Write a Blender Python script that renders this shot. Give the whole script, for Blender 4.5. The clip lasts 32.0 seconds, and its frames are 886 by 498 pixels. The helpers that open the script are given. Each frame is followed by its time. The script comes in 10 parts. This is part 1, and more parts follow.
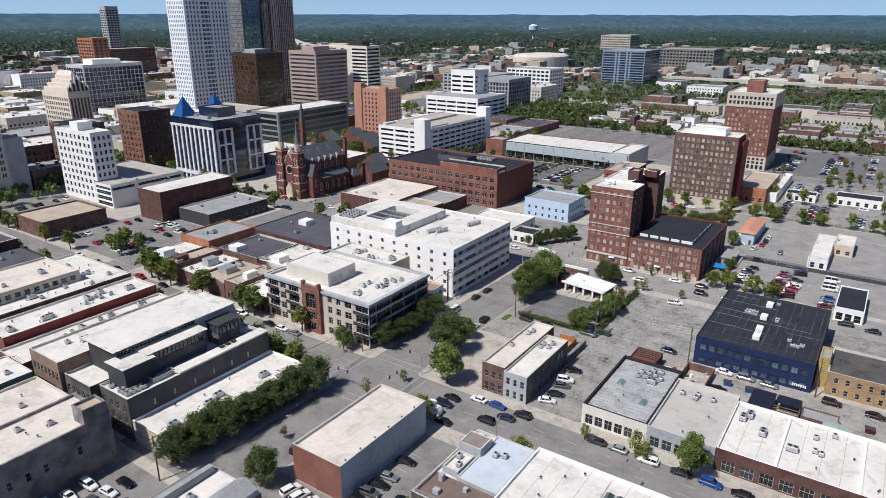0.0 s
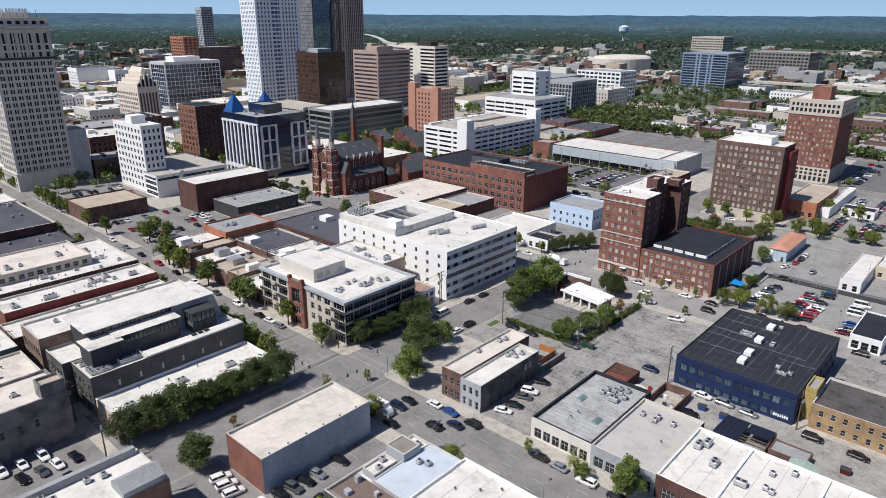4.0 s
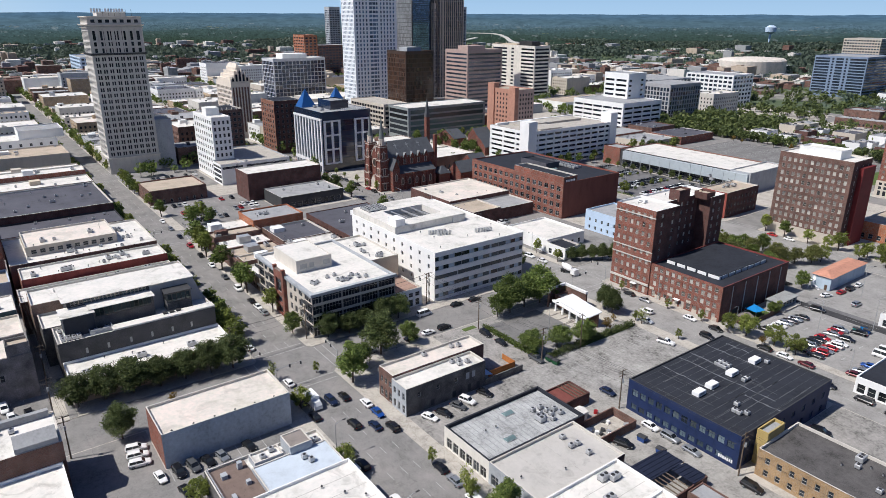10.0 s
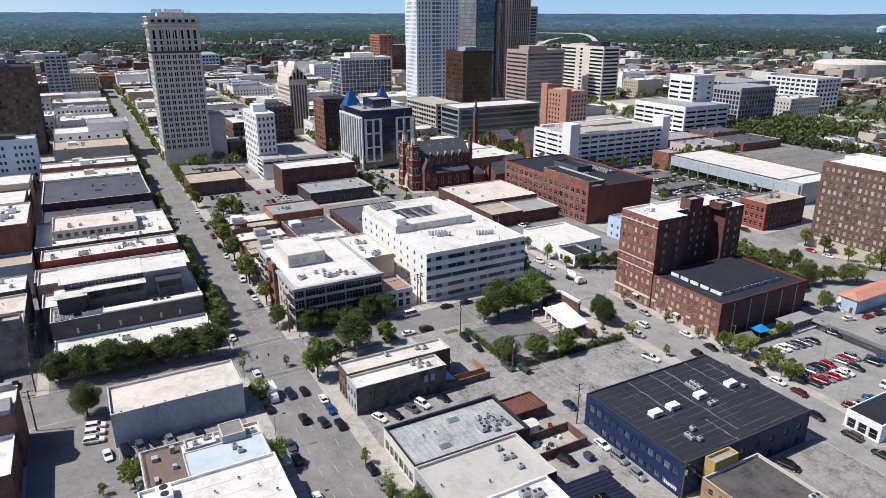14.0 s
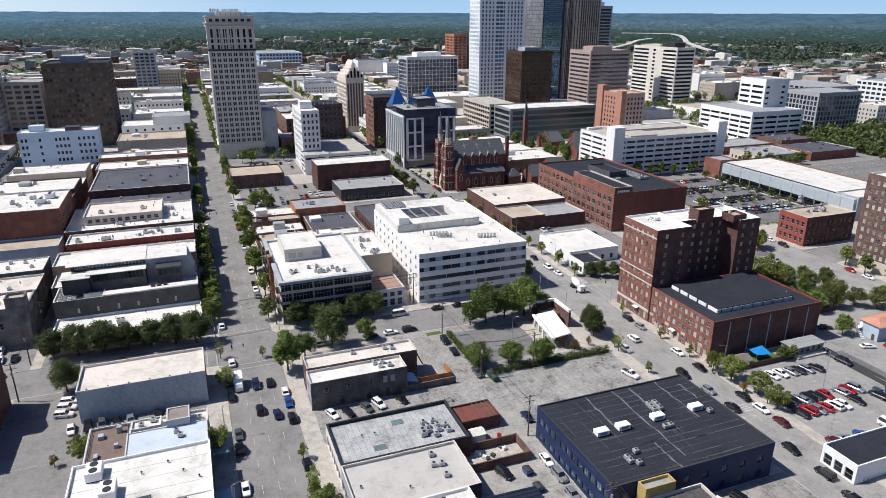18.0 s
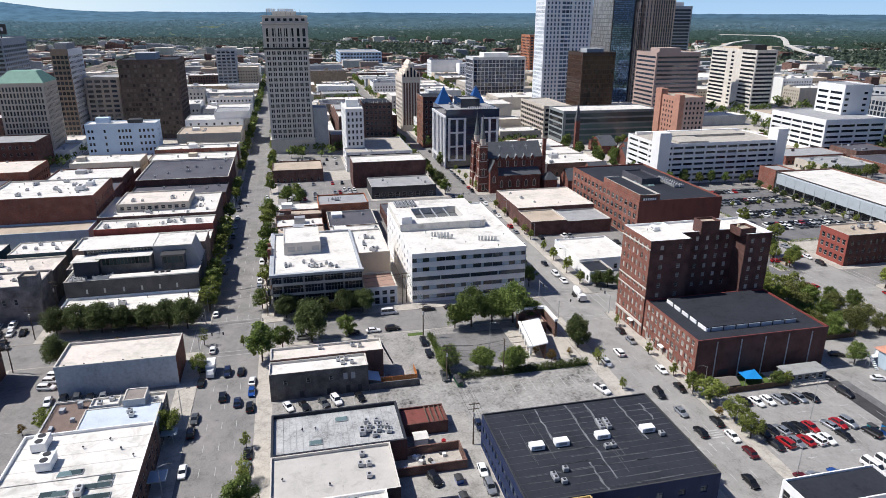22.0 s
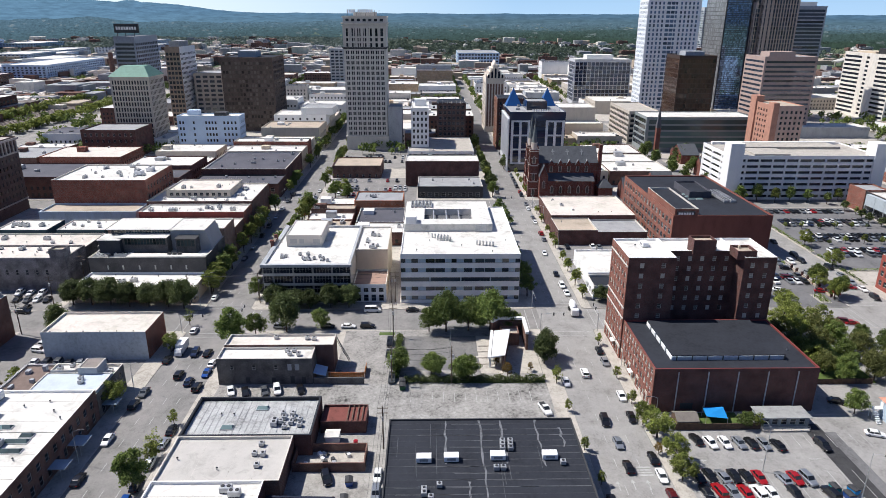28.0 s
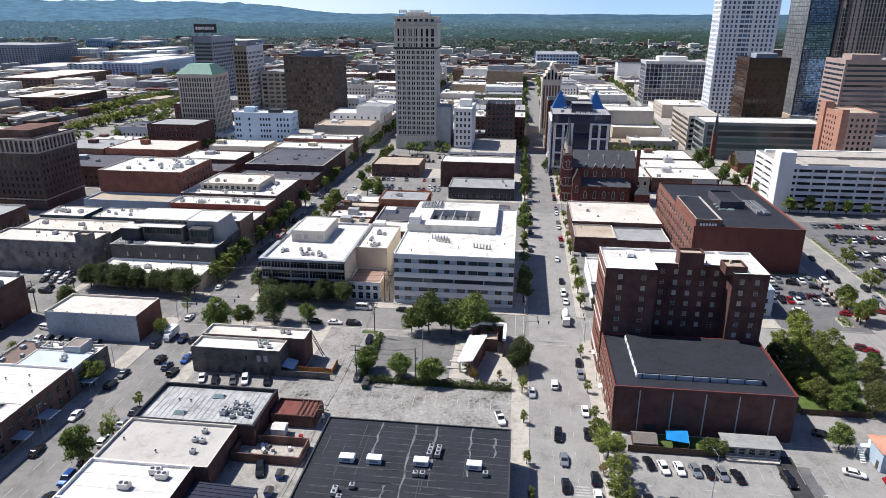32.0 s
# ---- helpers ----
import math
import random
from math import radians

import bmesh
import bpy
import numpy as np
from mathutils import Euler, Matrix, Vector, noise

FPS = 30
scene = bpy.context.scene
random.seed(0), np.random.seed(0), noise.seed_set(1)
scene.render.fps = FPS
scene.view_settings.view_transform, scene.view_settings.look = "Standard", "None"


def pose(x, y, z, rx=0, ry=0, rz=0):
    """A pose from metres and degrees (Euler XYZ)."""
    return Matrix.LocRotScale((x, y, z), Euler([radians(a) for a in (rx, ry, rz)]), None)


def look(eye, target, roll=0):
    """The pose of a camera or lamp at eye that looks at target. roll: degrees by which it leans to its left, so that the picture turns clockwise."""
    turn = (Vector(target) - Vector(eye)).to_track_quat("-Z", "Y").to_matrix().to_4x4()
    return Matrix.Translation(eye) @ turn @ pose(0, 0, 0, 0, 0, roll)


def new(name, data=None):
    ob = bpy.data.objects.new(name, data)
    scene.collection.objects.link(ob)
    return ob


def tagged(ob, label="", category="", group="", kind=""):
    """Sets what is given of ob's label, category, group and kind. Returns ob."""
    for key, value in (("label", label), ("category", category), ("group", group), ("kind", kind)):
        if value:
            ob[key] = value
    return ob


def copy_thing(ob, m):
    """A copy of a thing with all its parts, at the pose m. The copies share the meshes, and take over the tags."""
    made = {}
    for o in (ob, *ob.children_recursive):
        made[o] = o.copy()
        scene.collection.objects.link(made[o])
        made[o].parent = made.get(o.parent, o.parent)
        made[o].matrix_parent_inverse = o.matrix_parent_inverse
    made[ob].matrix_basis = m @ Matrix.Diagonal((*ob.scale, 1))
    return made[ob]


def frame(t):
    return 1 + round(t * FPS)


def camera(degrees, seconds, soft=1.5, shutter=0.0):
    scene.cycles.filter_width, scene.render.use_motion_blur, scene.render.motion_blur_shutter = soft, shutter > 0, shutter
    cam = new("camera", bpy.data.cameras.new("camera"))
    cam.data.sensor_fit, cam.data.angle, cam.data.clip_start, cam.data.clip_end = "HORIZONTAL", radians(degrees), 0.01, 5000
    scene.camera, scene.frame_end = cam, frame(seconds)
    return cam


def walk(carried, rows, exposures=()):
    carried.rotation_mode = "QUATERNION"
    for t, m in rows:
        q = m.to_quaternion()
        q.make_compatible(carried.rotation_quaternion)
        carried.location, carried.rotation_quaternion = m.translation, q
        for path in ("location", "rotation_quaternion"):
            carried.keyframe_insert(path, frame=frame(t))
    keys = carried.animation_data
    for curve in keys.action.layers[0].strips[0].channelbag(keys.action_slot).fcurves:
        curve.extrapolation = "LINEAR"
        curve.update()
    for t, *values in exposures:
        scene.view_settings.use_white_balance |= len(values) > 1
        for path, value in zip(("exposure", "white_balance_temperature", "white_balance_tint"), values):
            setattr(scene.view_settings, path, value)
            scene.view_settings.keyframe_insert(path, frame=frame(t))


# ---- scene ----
cam = camera(67.6, 32.0, soft=0.5)
METRES, EYE, TILT, LEAN, TURN = 255.6, 96.3, -0.386, -0.232, 34.3
ROWS = [
    (0.0, 0.0, 0.0, 0.0, -0.04, -19.03, 0.11),
    (0.5, 0.0155, 0.0009, -0.0002, 0.95, -19.02, 0.08),
    (1.0, 0.0311, 0.002, -0.0001, 1.93, -19.01, 0.06),
    (1.5, 0.0467, 0.0033, -0.0002, 2.91, -19.01, 0.02),
    (2.0, 0.0625, 0.005, -0.0001, 3.9, -19.01, -0.0),
    (2.5, 0.0782, 0.007, -0.0001, 4.87, -19.01, -0.02),
    (3.0, 0.0938, 0.0092, -0.0, 5.85, -19.01, -0.04),
    (3.5, 0.1094, 0.0118, -0.0, 6.83, -18.99, -0.05),
    (5.5, 0.1722, 0.0242, 0.0, 10.78, -19.02, -0.05),
    (6.0, 0.1874, 0.028, -0.0, 11.76, -19.03, -0.06),
    (6.5, 0.2025, 0.0319, -0.0002, 12.73, -19.04, -0.06),
    (7.0, 0.2175, 0.0362, -0.0002, 13.69, -19.05, -0.07),
    (7.5, 0.2324, 0.0408, -0.0004, 14.63, -19.04, -0.08),
    (8.0, 0.2472, 0.0458, -0.0005, 15.58, -19.03, -0.07),
    (8.5, 0.2618, 0.0509, -0.0006, 16.54, -19.04, -0.09),
    (9.0, 0.2768, 0.056, -0.0007, 17.51, -19.06, -0.1),
    (9.5, 0.2916, 0.0617, -0.0007, 18.47, -19.04, -0.09),
    (10.0, 0.3063, 0.0674, -0.0007, 19.45, -19.03, -0.11),
    (10.5, 0.3209, 0.0736, -0.0006, 20.43, -19.03, -0.11),
    (11.0, 0.3354, 0.0798, -0.0005, 21.4, -19.03, -0.12),
    (11.5, 0.3498, 0.0866, -0.0007, 22.37, -19.02, -0.12),
    (12.0, 0.3638, 0.0936, -0.0006, 23.34, -19.01, -0.14),
    (12.5, 0.378, 0.1008, -0.0007, 24.31, -19.01, -0.14),
    (13.0, 0.3921, 0.1084, -0.0007, 25.29, -19.02, -0.13),
    (13.5, 0.4058, 0.116, -0.0009, 26.27, -19.02, -0.13),
    (14.0, 0.4184, 0.1231, -0.0009, 27.16, -19.05, -0.1),
    (14.5, 0.4314, 0.131, -0.001, 28.1, -19.07, -0.1),
    (16.5, 0.4835, 0.1647, -0.0009, 32.02, -19.09, -0.14),
    (17.0, 0.4962, 0.1736, -0.0006, 33.0, -19.11, -0.15),
    (17.5, 0.5085, 0.1826, -0.0006, 33.96, -19.11, -0.16),
    (18.0, 0.5206, 0.1921, -0.0005, 34.92, -19.1, -0.18),
    (18.5, 0.5325, 0.2017, -0.0005, 35.87, -19.09, -0.2),
    (19.0, 0.5445, 0.2112, -0.0006, 36.84, -19.11, -0.19),
    (19.5, 0.5563, 0.2208, -0.0006, 37.81, -19.11, -0.23),
    (20.0, 0.568, 0.2311, -0.0006, 38.79, -19.11, -0.24),
    (20.5, 0.5795, 0.2415, -0.0007, 39.77, -19.09, -0.27),
    (21.0, 0.591, 0.2522, -0.0008, 40.75, -19.1, -0.27),
    (21.5, 0.6023, 0.2631, -0.0008, 41.76, -19.11, -0.27),
    (22.0, 0.6131, 0.2741, -0.0009, 42.75, -19.1, -0.32),
    (22.5, 0.6242, 0.2855, -0.0008, 43.75, -19.1, -0.32),
    (23.0, 0.6349, 0.2972, -0.001, 44.74, -19.08, -0.33),
    (23.5, 0.6453, 0.309, -0.0007, 45.73, -19.09, -0.34),
    (24.0, 0.6555, 0.3208, -0.001, 46.7, -19.1, -0.36),
    (24.5, 0.6656, 0.3327, -0.001, 47.69, -19.11, -0.35),
    (25.0, 0.6753, 0.3449, -0.0009, 48.66, -19.11, -0.34),
    (25.5, 0.6846, 0.357, -0.0014, 49.62, -19.09, -0.37),
    (27.5, 0.721, 0.4088, -0.0013, 53.58, -19.1, -0.39),
    (28.0, 0.7294, 0.4219, -0.0015, 54.58, -19.08, -0.42),
    (28.5, 0.7379, 0.4354, -0.0015, 55.58, -19.08, -0.42),
    (29.0, 0.7459, 0.4489, -0.0016, 56.58, -19.04, -0.43),
    (29.5, 0.7537, 0.4626, -0.0014, 57.56, -19.05, -0.4),
    (30.0, 0.761, 0.4759, -0.0016, 58.52, -19.06, -0.4),
    (30.5, 0.7682, 0.4895, -0.0016, 59.48, -19.07, -0.39),
    (31.0, 0.7751, 0.5032, -0.0017, 60.45, -19.08, -0.39),
    (31.5, 0.7818, 0.517, -0.0018, 61.42, -19.07, -0.4),
    (32.0, 0.7883, 0.5309, -0.0019, 62.4, -19.08, -0.41),
]
walk(cam, [(t, pose(0, 0, EYE, TILT, LEAN, TURN) @ pose(METRES * x, METRES * y, METRES * z, 90 + pitch, roll, yaw)) for t, x, y, z, yaw, pitch, roll in ROWS], [(0.0, -0.09), (8.0, 0.0), (16.0, 0.09), (24.0, 0.18), (32.0, 0.28)])

# ---- sky and sun ----
SUN_EL, SUN_AZ = 54.0, 198.0      # degrees above the horizon; bearing clockwise from +y
world = bpy.data.worlds.new("sky_world")
scene.world = world
world.use_nodes = True
wn = world.node_tree.nodes
sky = wn.new("ShaderNodeTexSky")
sky.sky_type = "NISHITA"
sky.sun_disc = False
sky.sun_elevation, sky.sun_rotation = radians(SUN_EL), radians(SUN_AZ)
sky.air_density, sky.dust_density, sky.ozone_density = 1.0, 1.4, 2.0
wn["Background"].inputs["Strength"].default_value = 0.054
tint = wn.new("ShaderNodeMix")
tint.data_type, tint.blend_type = "RGBA", "MULTIPLY"
tint.inputs["Factor"].default_value = 1.0
tint.inputs["B"].default_value = (0.74, 0.92, 1.34, 1)
world.node_tree.links.new(sky.outputs[0], tint.inputs["A"])
world.node_tree.links.new(tint.outputs["Result"], wn["Background"].inputs["Color"])
sun_data = bpy.data.lights.new("sun", "SUN")
sun_data.energy, sun_data.angle, sun_data.color = 5.0, radians(0.53), (1.0, 0.96, 0.915)
sun = new("sun", sun_data)
_a = radians(SUN_AZ)
_d = Vector((math.sin(_a) * math.cos(radians(SUN_EL)), math.cos(_a) * math.cos(radians(SUN_EL)), math.sin(radians(SUN_EL))))
sun.matrix_world = look(_d * 300, (0, 0, 0))

# ---- materials ----
MATS = {}


def nodes_of(m):
    m.use_nodes = True
    t = m.node_tree
    return t, t.nodes, t.links, t.nodes["Principled BSDF"]


def mat(name, col, rough=0.85, metal=0.0, var=0.18, scale=0.35, fine=6.0, bump=0.15, hue=0.0, rand=0.0, spec=0.3, streak=0.0, stain=0.0, crack=0.0):
    """A weathered surface: base colour, blotches at a large scale, grain at a fine scale, soft relief. rand: change from object to object. crack: net of dark cracks, cells per metre."""
    if name in MATS:
        return MATS[name]
    m = bpy.data.materials.new(name)
    t, n, l, b = nodes_of(m)
    b.inputs["Roughness"].default_value = rough
    b.inputs["Metallic"].default_value = metal
    b.inputs["Specular IOR Level"].default_value = spec
    tc = n.new("ShaderNodeNewGeometry")
    big, small = n.new("ShaderNodeTexNoise"), n.new("ShaderNodeTexNoise")
    big.inputs["Scale"].default_value, big.inputs["Detail"].default_value, big.inputs["Roughness"].default_value = scale, 5, 0.62
    small.inputs["Scale"].default_value, small.inputs["Detail"].default_value = fine, 3
    if streak:
        mp = n.new("ShaderNodeMapping")
        mp.inputs["Scale"].default_value = (1, 1, streak)
        l.new(tc.outputs["Position"], mp.inputs["Vector"])
        l.new(mp.outputs[0], big.inputs["Vector"])
    else:
        l.new(tc.outputs["Position"], big.inputs["Vector"])
    l.new(tc.outputs["Position"], small.inputs["Vector"])
    mix = n.new("ShaderNodeMath")
    mix.operation = "MULTIPLY_ADD"
    l.new(big.outputs["Fac"], mix.inputs[0])
    mix.inputs[1].default_value = 0.52
    mid = n.new("ShaderNodeTexNoise")
    mid.inputs["Scale"].default_value, mid.inputs["Detail"].default_value, mid.inputs["Roughness"].default_value = scale * 6, 4, 0.7
    l.new(tc.outputs["Position"], mid.inputs["Vector"])
    md = n.new("ShaderNodeMath")
    md.operation = "MULTIPLY"
    l.new(mid.outputs["Fac"], md.inputs[0])
    md.inputs[1].default_value = 0.24
    sc = n.new("ShaderNodeMath")
    sc.operation = "MULTIPLY_ADD"
    l.new(small.outputs["Fac"], sc.inputs[0])
    sc.inputs[1].default_value = 0.24
    l.new(md.outputs[0], sc.inputs[2])
    l.new(sc.outputs[0], mix.inputs[2])
    ramp = n.new("ShaderNodeValToRGB")
    lo = [max(0.0, c * (1 - var * 1.6)) for c in col]
    hi = [min(1.0, c * (1 + var)) for c in col]
    lo[2] *= 1 - hue
    hi[0] = min(1, hi[0] * (1 + hue))
    ramp.color_ramp.elements[0].position, ramp.color_ramp.elements[0].color = 0.33, (*lo, 1)
    ramp.color_ramp.elements[1].position, ramp.color_ramp.elements[1].color = 0.64, (*hi, 1)
    e = ramp.color_ramp.elements.new(0.47)
    e.color = (*col, 1)
    l.new(mix.outputs[0], ramp.inputs[0])
    out = ramp.outputs[0]
    if rand:
        oi = n.new("ShaderNodeObjectInfo")
        hs = n.new("ShaderNodeHueSaturation")
        mr = n.new("ShaderNodeMapRange")
        mr.inputs["To Min"].default_value, mr.inputs["To Max"].default_value = 1 - rand, 1 + rand
        l.new(oi.outputs["Random"], mr.inputs["Value"])
        l.new(mr.outputs[0], hs.inputs["Value"])
        l.new(out, hs.inputs["Color"])
        out = hs.outputs[0]
    if stain:
        pond, fade, wet = n.new("ShaderNodeTexNoise"), n.new("ShaderNodeMapRange"), n.new("ShaderNodeMix")
        pond.inputs["Scale"].default_value, pond.inputs["Detail"].default_value, pond.inputs["Roughness"].default_value, pond.inputs["Distortion"].default_value = scale * 1.3, 6, 0.66, 0.8
        l.new(tc.outputs["Position"], pond.inputs["Vector"])
        fade.inputs["From Min"].default_value, fade.inputs["From Max"].default_value, fade.inputs["To Max"].default_value = 0.54, 0.70, stain
        l.new(pond.outputs["Fac"], fade.inputs["Value"])
        wet.data_type = "RGBA"
        wet.inputs["B"].default_value = (col[0] * 0.42, col[1] * 0.41, col[2] * 0.39, 1)
        l.new(fade.outputs[0], wet.inputs["Factor"])
        l.new(out, wet.inputs["A"])
        out = wet.outputs["Result"]
    if crack:
        warp, push, cell, line, gap = n.new("ShaderNodeTexNoise"), n.new("ShaderNodeVectorMath"), n.new("ShaderNodeTexVoronoi"), n.new("ShaderNodeMapRange"), n.new("ShaderNodeMix")
        warp.inputs["Scale"].default_value, warp.inputs["Detail"].default_value = crack * 2.5, 4
        l.new(tc.outputs["Position"], warp.inputs["Vector"])
        push.operation = "MULTIPLY_ADD"
        l.new(warp.outputs["Color"], push.inputs[0])
        push.inputs[1].default_value = (0.9 / crack, 0.9 / crack, 0)
        l.new(tc.outputs["Position"], push.inputs[2])
        cell.feature = "DISTANCE_TO_EDGE"
        cell.inputs["Scale"].default_value = crack
        l.new(push.outputs[0], cell.inputs["Vector"])
        line.inputs["From Min"].default_value, line.inputs["From Max"].default_value = 0.0, crack * 0.11
        line.inputs["To Min"].default_value, line.inputs["To Max"].default_value = 0.32, 0.0
        l.new(cell.outputs["Distance"], line.inputs["Value"])
        gap.data_type = "RGBA"
        gap.inputs["B"].default_value = (col[0] * 0.3, col[1] * 0.3, col[2] * 0.3, 1)
        l.new(line.outputs[0], gap.inputs["Factor"])
        l.new(out, gap.inputs["A"])
        out = gap.outputs["Result"]
    l.new(out, b.inputs["Base Color"])
    if bump:
        bp = n.new("ShaderNodeBump")
        bp.inputs["Strength"].default_value, bp.inputs["Distance"].default_value = bump, 0.05
        l.new(small.outputs["Fac"], bp.inputs["Height"])
        l.new(bp.outputs[0], b.inputs["Normal"])
    MATS[name] = m
    return m


def brickmat(name, col, mortar, bw=0.24, bh=0.075, var=0.25, stain=0.25):
    """Brick courses at true size on walls that run along x or y, with blotches of soot and repairs."""
    if name in MATS:
        return MATS[name]
    m = bpy.data.materials.new(name)
    t, n, l, b = nodes_of(m)
    b.inputs["Roughness"].default_value, b.inputs["Specular IOR Level"].default_value = 0.9, 0.2
    g = n.new("ShaderNodeNewGeometry")
    sep, com, add = n.new("ShaderNodeSeparateXYZ"), n.new("ShaderNodeCombineXYZ"), n.new("ShaderNodeMath")
    l.new(g.outputs["Position"], sep.inputs[0])
    l.new(sep.outputs[0], add.inputs[0])
    l.new(sep.outputs[1], add.inputs[1])
    l.new(add.outputs[0], com.inputs[0])
    l.new(sep.outputs[2], com.inputs[1])
    br = n.new("ShaderNodeTexBrick")
    br.inputs["Scale"].default_value = 1.0
    br.inputs["Brick Width"].default_value, br.inputs["Row Height"].default_value = bw, bh
    br.inputs["Mortar Size"].default_value = 0.008
    br.inputs["Color1"].default_value = (*[c * (1 - var) for c in col], 1)
    br.inputs["Color2"].default_value = (*[min(1, c * (1 + var)) for c in col], 1)
    br.inputs["Mortar"].default_value = (*mortar, 1)
    l.new(com.outputs[0], br.inputs["Vector"])
    nz = n.new("ShaderNodeTexNoise")
    nz.inputs["Scale"].default_value, nz.inputs["Detail"].default_value = 0.3, 6
    l.new(g.outputs["Position"], nz.inputs["Vector"])
    mr = n.new("ShaderNodeMapRange")
    mr.inputs["From Min"].default_value, mr.inputs["From Max"].default_value = 0.3, 0.7
    mr.inputs["To Min"].default_value, mr.inputs["To Max"].default_value = 1 - stain, 1 + stain * 0.6
    l.new(nz.outputs["Fac"], mr.inputs["Value"])
    hs = n.new("ShaderNodeHueSaturation")
    l.new(mr.outputs[0], hs.inputs["Value"])
    l.new(br.outputs["Color"], hs.inputs["Color"])
    l.new(hs.outputs[0], b.inputs["Base Color"])
    bp = n.new("ShaderNodeBump")
    bp.inputs["Strength"].default_value, bp.inputs["Distance"].default_value = 0.3, 0.01
    l.new(br.outputs["Fac"], bp.inputs["Height"])
    bp.invert = True
    l.new(bp.outputs[0], b.inputs["Normal"])
    MATS[name] = m
    return m


def glassmat(name, col, rough=0.08, spec=0.6, rand=0.5, metal=0.0):
    """Window glass seen from outside by day: dark rooms behind a shiny pane, blinds drawn here and there."""
    if name in MATS:
        return MATS[name]
    m = bpy.data.materials.new(name)
    t, n, l, b = nodes_of(m)
    b.inputs["Roughness"].default_value, b.inputs["Specular IOR Level"].default_value = rough, spec
    b.inputs["Metallic"].default_value = metal
    oi = n.new("ShaderNodeNewGeometry")
    ob = n.new("ShaderNodeObjectInfo")
    ad = n.new("ShaderNodeMath")
    l.new(oi.outputs["Random Per Island"], ad.inputs[0])
    l.new(ob.outputs["Random"], ad.inputs[1])
    fr = n.new("ShaderNodeMath")
    fr.operation = "FRACT"
    l.new(ad.outputs[0], fr.inputs[0])
    rp = n.new("ShaderNodeValToRGB")
    rp.color_ramp.elements[0].color = (*[c * (1 - rand) for c in col], 1)
    rp.color_ramp.elements[1].color = (*[min(1, c * (1 + rand * 2.2)) for c in col], 1)
    l.new(fr.outputs[0], rp.inputs[0])
    l.new(rp.outputs[0], b.inputs["Base Color"])
    MATS[name] = m
    return m


ASPHALT = mat("asphalt", (0.21, 0.204, 0.196), 0.92, var=0.28, scale=0.12, fine=3.0, bump=0.1, hue=0.03, stain=0.25, crack=0.06)
LOT = mat("lot_asphalt", (0.25, 0.241, 0.226), 0.93, var=0.5, scale=0.16, fine=1.6, bump=0.1, hue=0.03, crack=0.11)
NEWLOT = mat("new_asphalt", (0.145, 0.143, 0.145), 0.9, var=0.3, scale=0.15, fine=2.0)
PALEASPHALT = mat("bleached_asphalt", (0.27, 0.262, 0.25), 0.9, var=0.26, scale=0.14, fine=2.2, stain=0.25, crack=0.07)
DARKLOT = mat("grey_lot_asphalt", (0.165, 0.161, 0.156), 0.92, var=0.35, scale=0.2, fine=2.0, crack=0.12)
CONC = mat("pavement_concrete", (0.41, 0.38, 0.335), 0.9, var=0.24, scale=0.25, fine=2.5, stain=0.35, crack=0.3)
YARDCONC = mat("worn_yard_concrete", (0.30, 0.288, 0.266), 0.9, var=0.34, scale=0.2, fine=2.0, stain=0.5, crack=0.16)
KERB = mat("kerb_concrete", (0.38, 0.36, 0.325), 0.9, var=0.15)
WHITEROOF = mat("white_membrane", (0.64, 0.622, 0.578), 0.75, var=0.14, scale=0.13, fine=0.9, bump=0.05, hue=0.04, stain=0.6)
CREAMROOF = mat("cream_membrane", (0.60, 0.56, 0.50), 0.8, var=0.15, scale=0.1, fine=1.1, bump=0.05, hue=0.1, stain=0.45)
TANROOF = mat("tan_gravel_roof", (0.40, 0.34, 0.27), 0.9, var=0.22, scale=0.12, fine=4.0, hue=0.06)
GREYROOF = mat("grey_roof", (0.30, 0.305, 0.31), 0.75, var=0.22, scale=0.2, fine=2.0)
DARKROOF = mat("black_bitumen_roof", (0.028, 0.031, 0.039), 0.75, var=0.3, scale=0.12, fine=1.5, hue=0.0, spec=0.15)
PURROOF = mat("slate_grey_roof", (0.085, 0.085, 0.10), 0.7, var=0.3, scale=0.1)
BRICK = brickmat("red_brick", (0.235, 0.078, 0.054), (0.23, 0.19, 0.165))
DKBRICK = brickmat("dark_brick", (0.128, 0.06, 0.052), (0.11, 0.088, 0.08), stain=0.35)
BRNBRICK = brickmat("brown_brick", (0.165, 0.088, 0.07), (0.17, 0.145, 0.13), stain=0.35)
TANBRICK = brickmat("tan_brick", (0.42, 0.31, 0.20), (0.42, 0.38, 0.33))
YELBRICK = brickmat("yellow_brick", (0.37, 0.235, 0.115), (0.4, 0.33, 0.25))
GREYBRICK = brickmat("painted_grey_brick", (0.15, 0.145, 0.14), (0.10, 0.097, 0.093), stain=0.5)
ORBRICK = brickmat("orange_brick", (0.40, 0.13, 0.06), (0.36, 0.28, 0.22))
WHITEPAINT = mat("white_paint", (0.79, 0.79, 0.78), 0.7, var=0.08, scale=0.2, streak=0.3)
PALEWALL = mat("stained_pale_paint", (0.46, 0.50, 0.53), 0.85, var=0.22, scale=0.2, fine=1.2, streak=0.35)
GREYSTUCCO = mat("grey_stucco", (0.36, 0.38, 0.40), 0.9, var=0.2, scale=0.22, fine=1.5, streak=0.4)
CREAM = mat("cream_stucco", (0.56, 0.47, 0.36), 0.85, var=0.1, streak=0.4)
BEIGE = mat("beige_stone", (0.50, 0.45, 0.385), 0.85, var=0.12, streak=0.4)
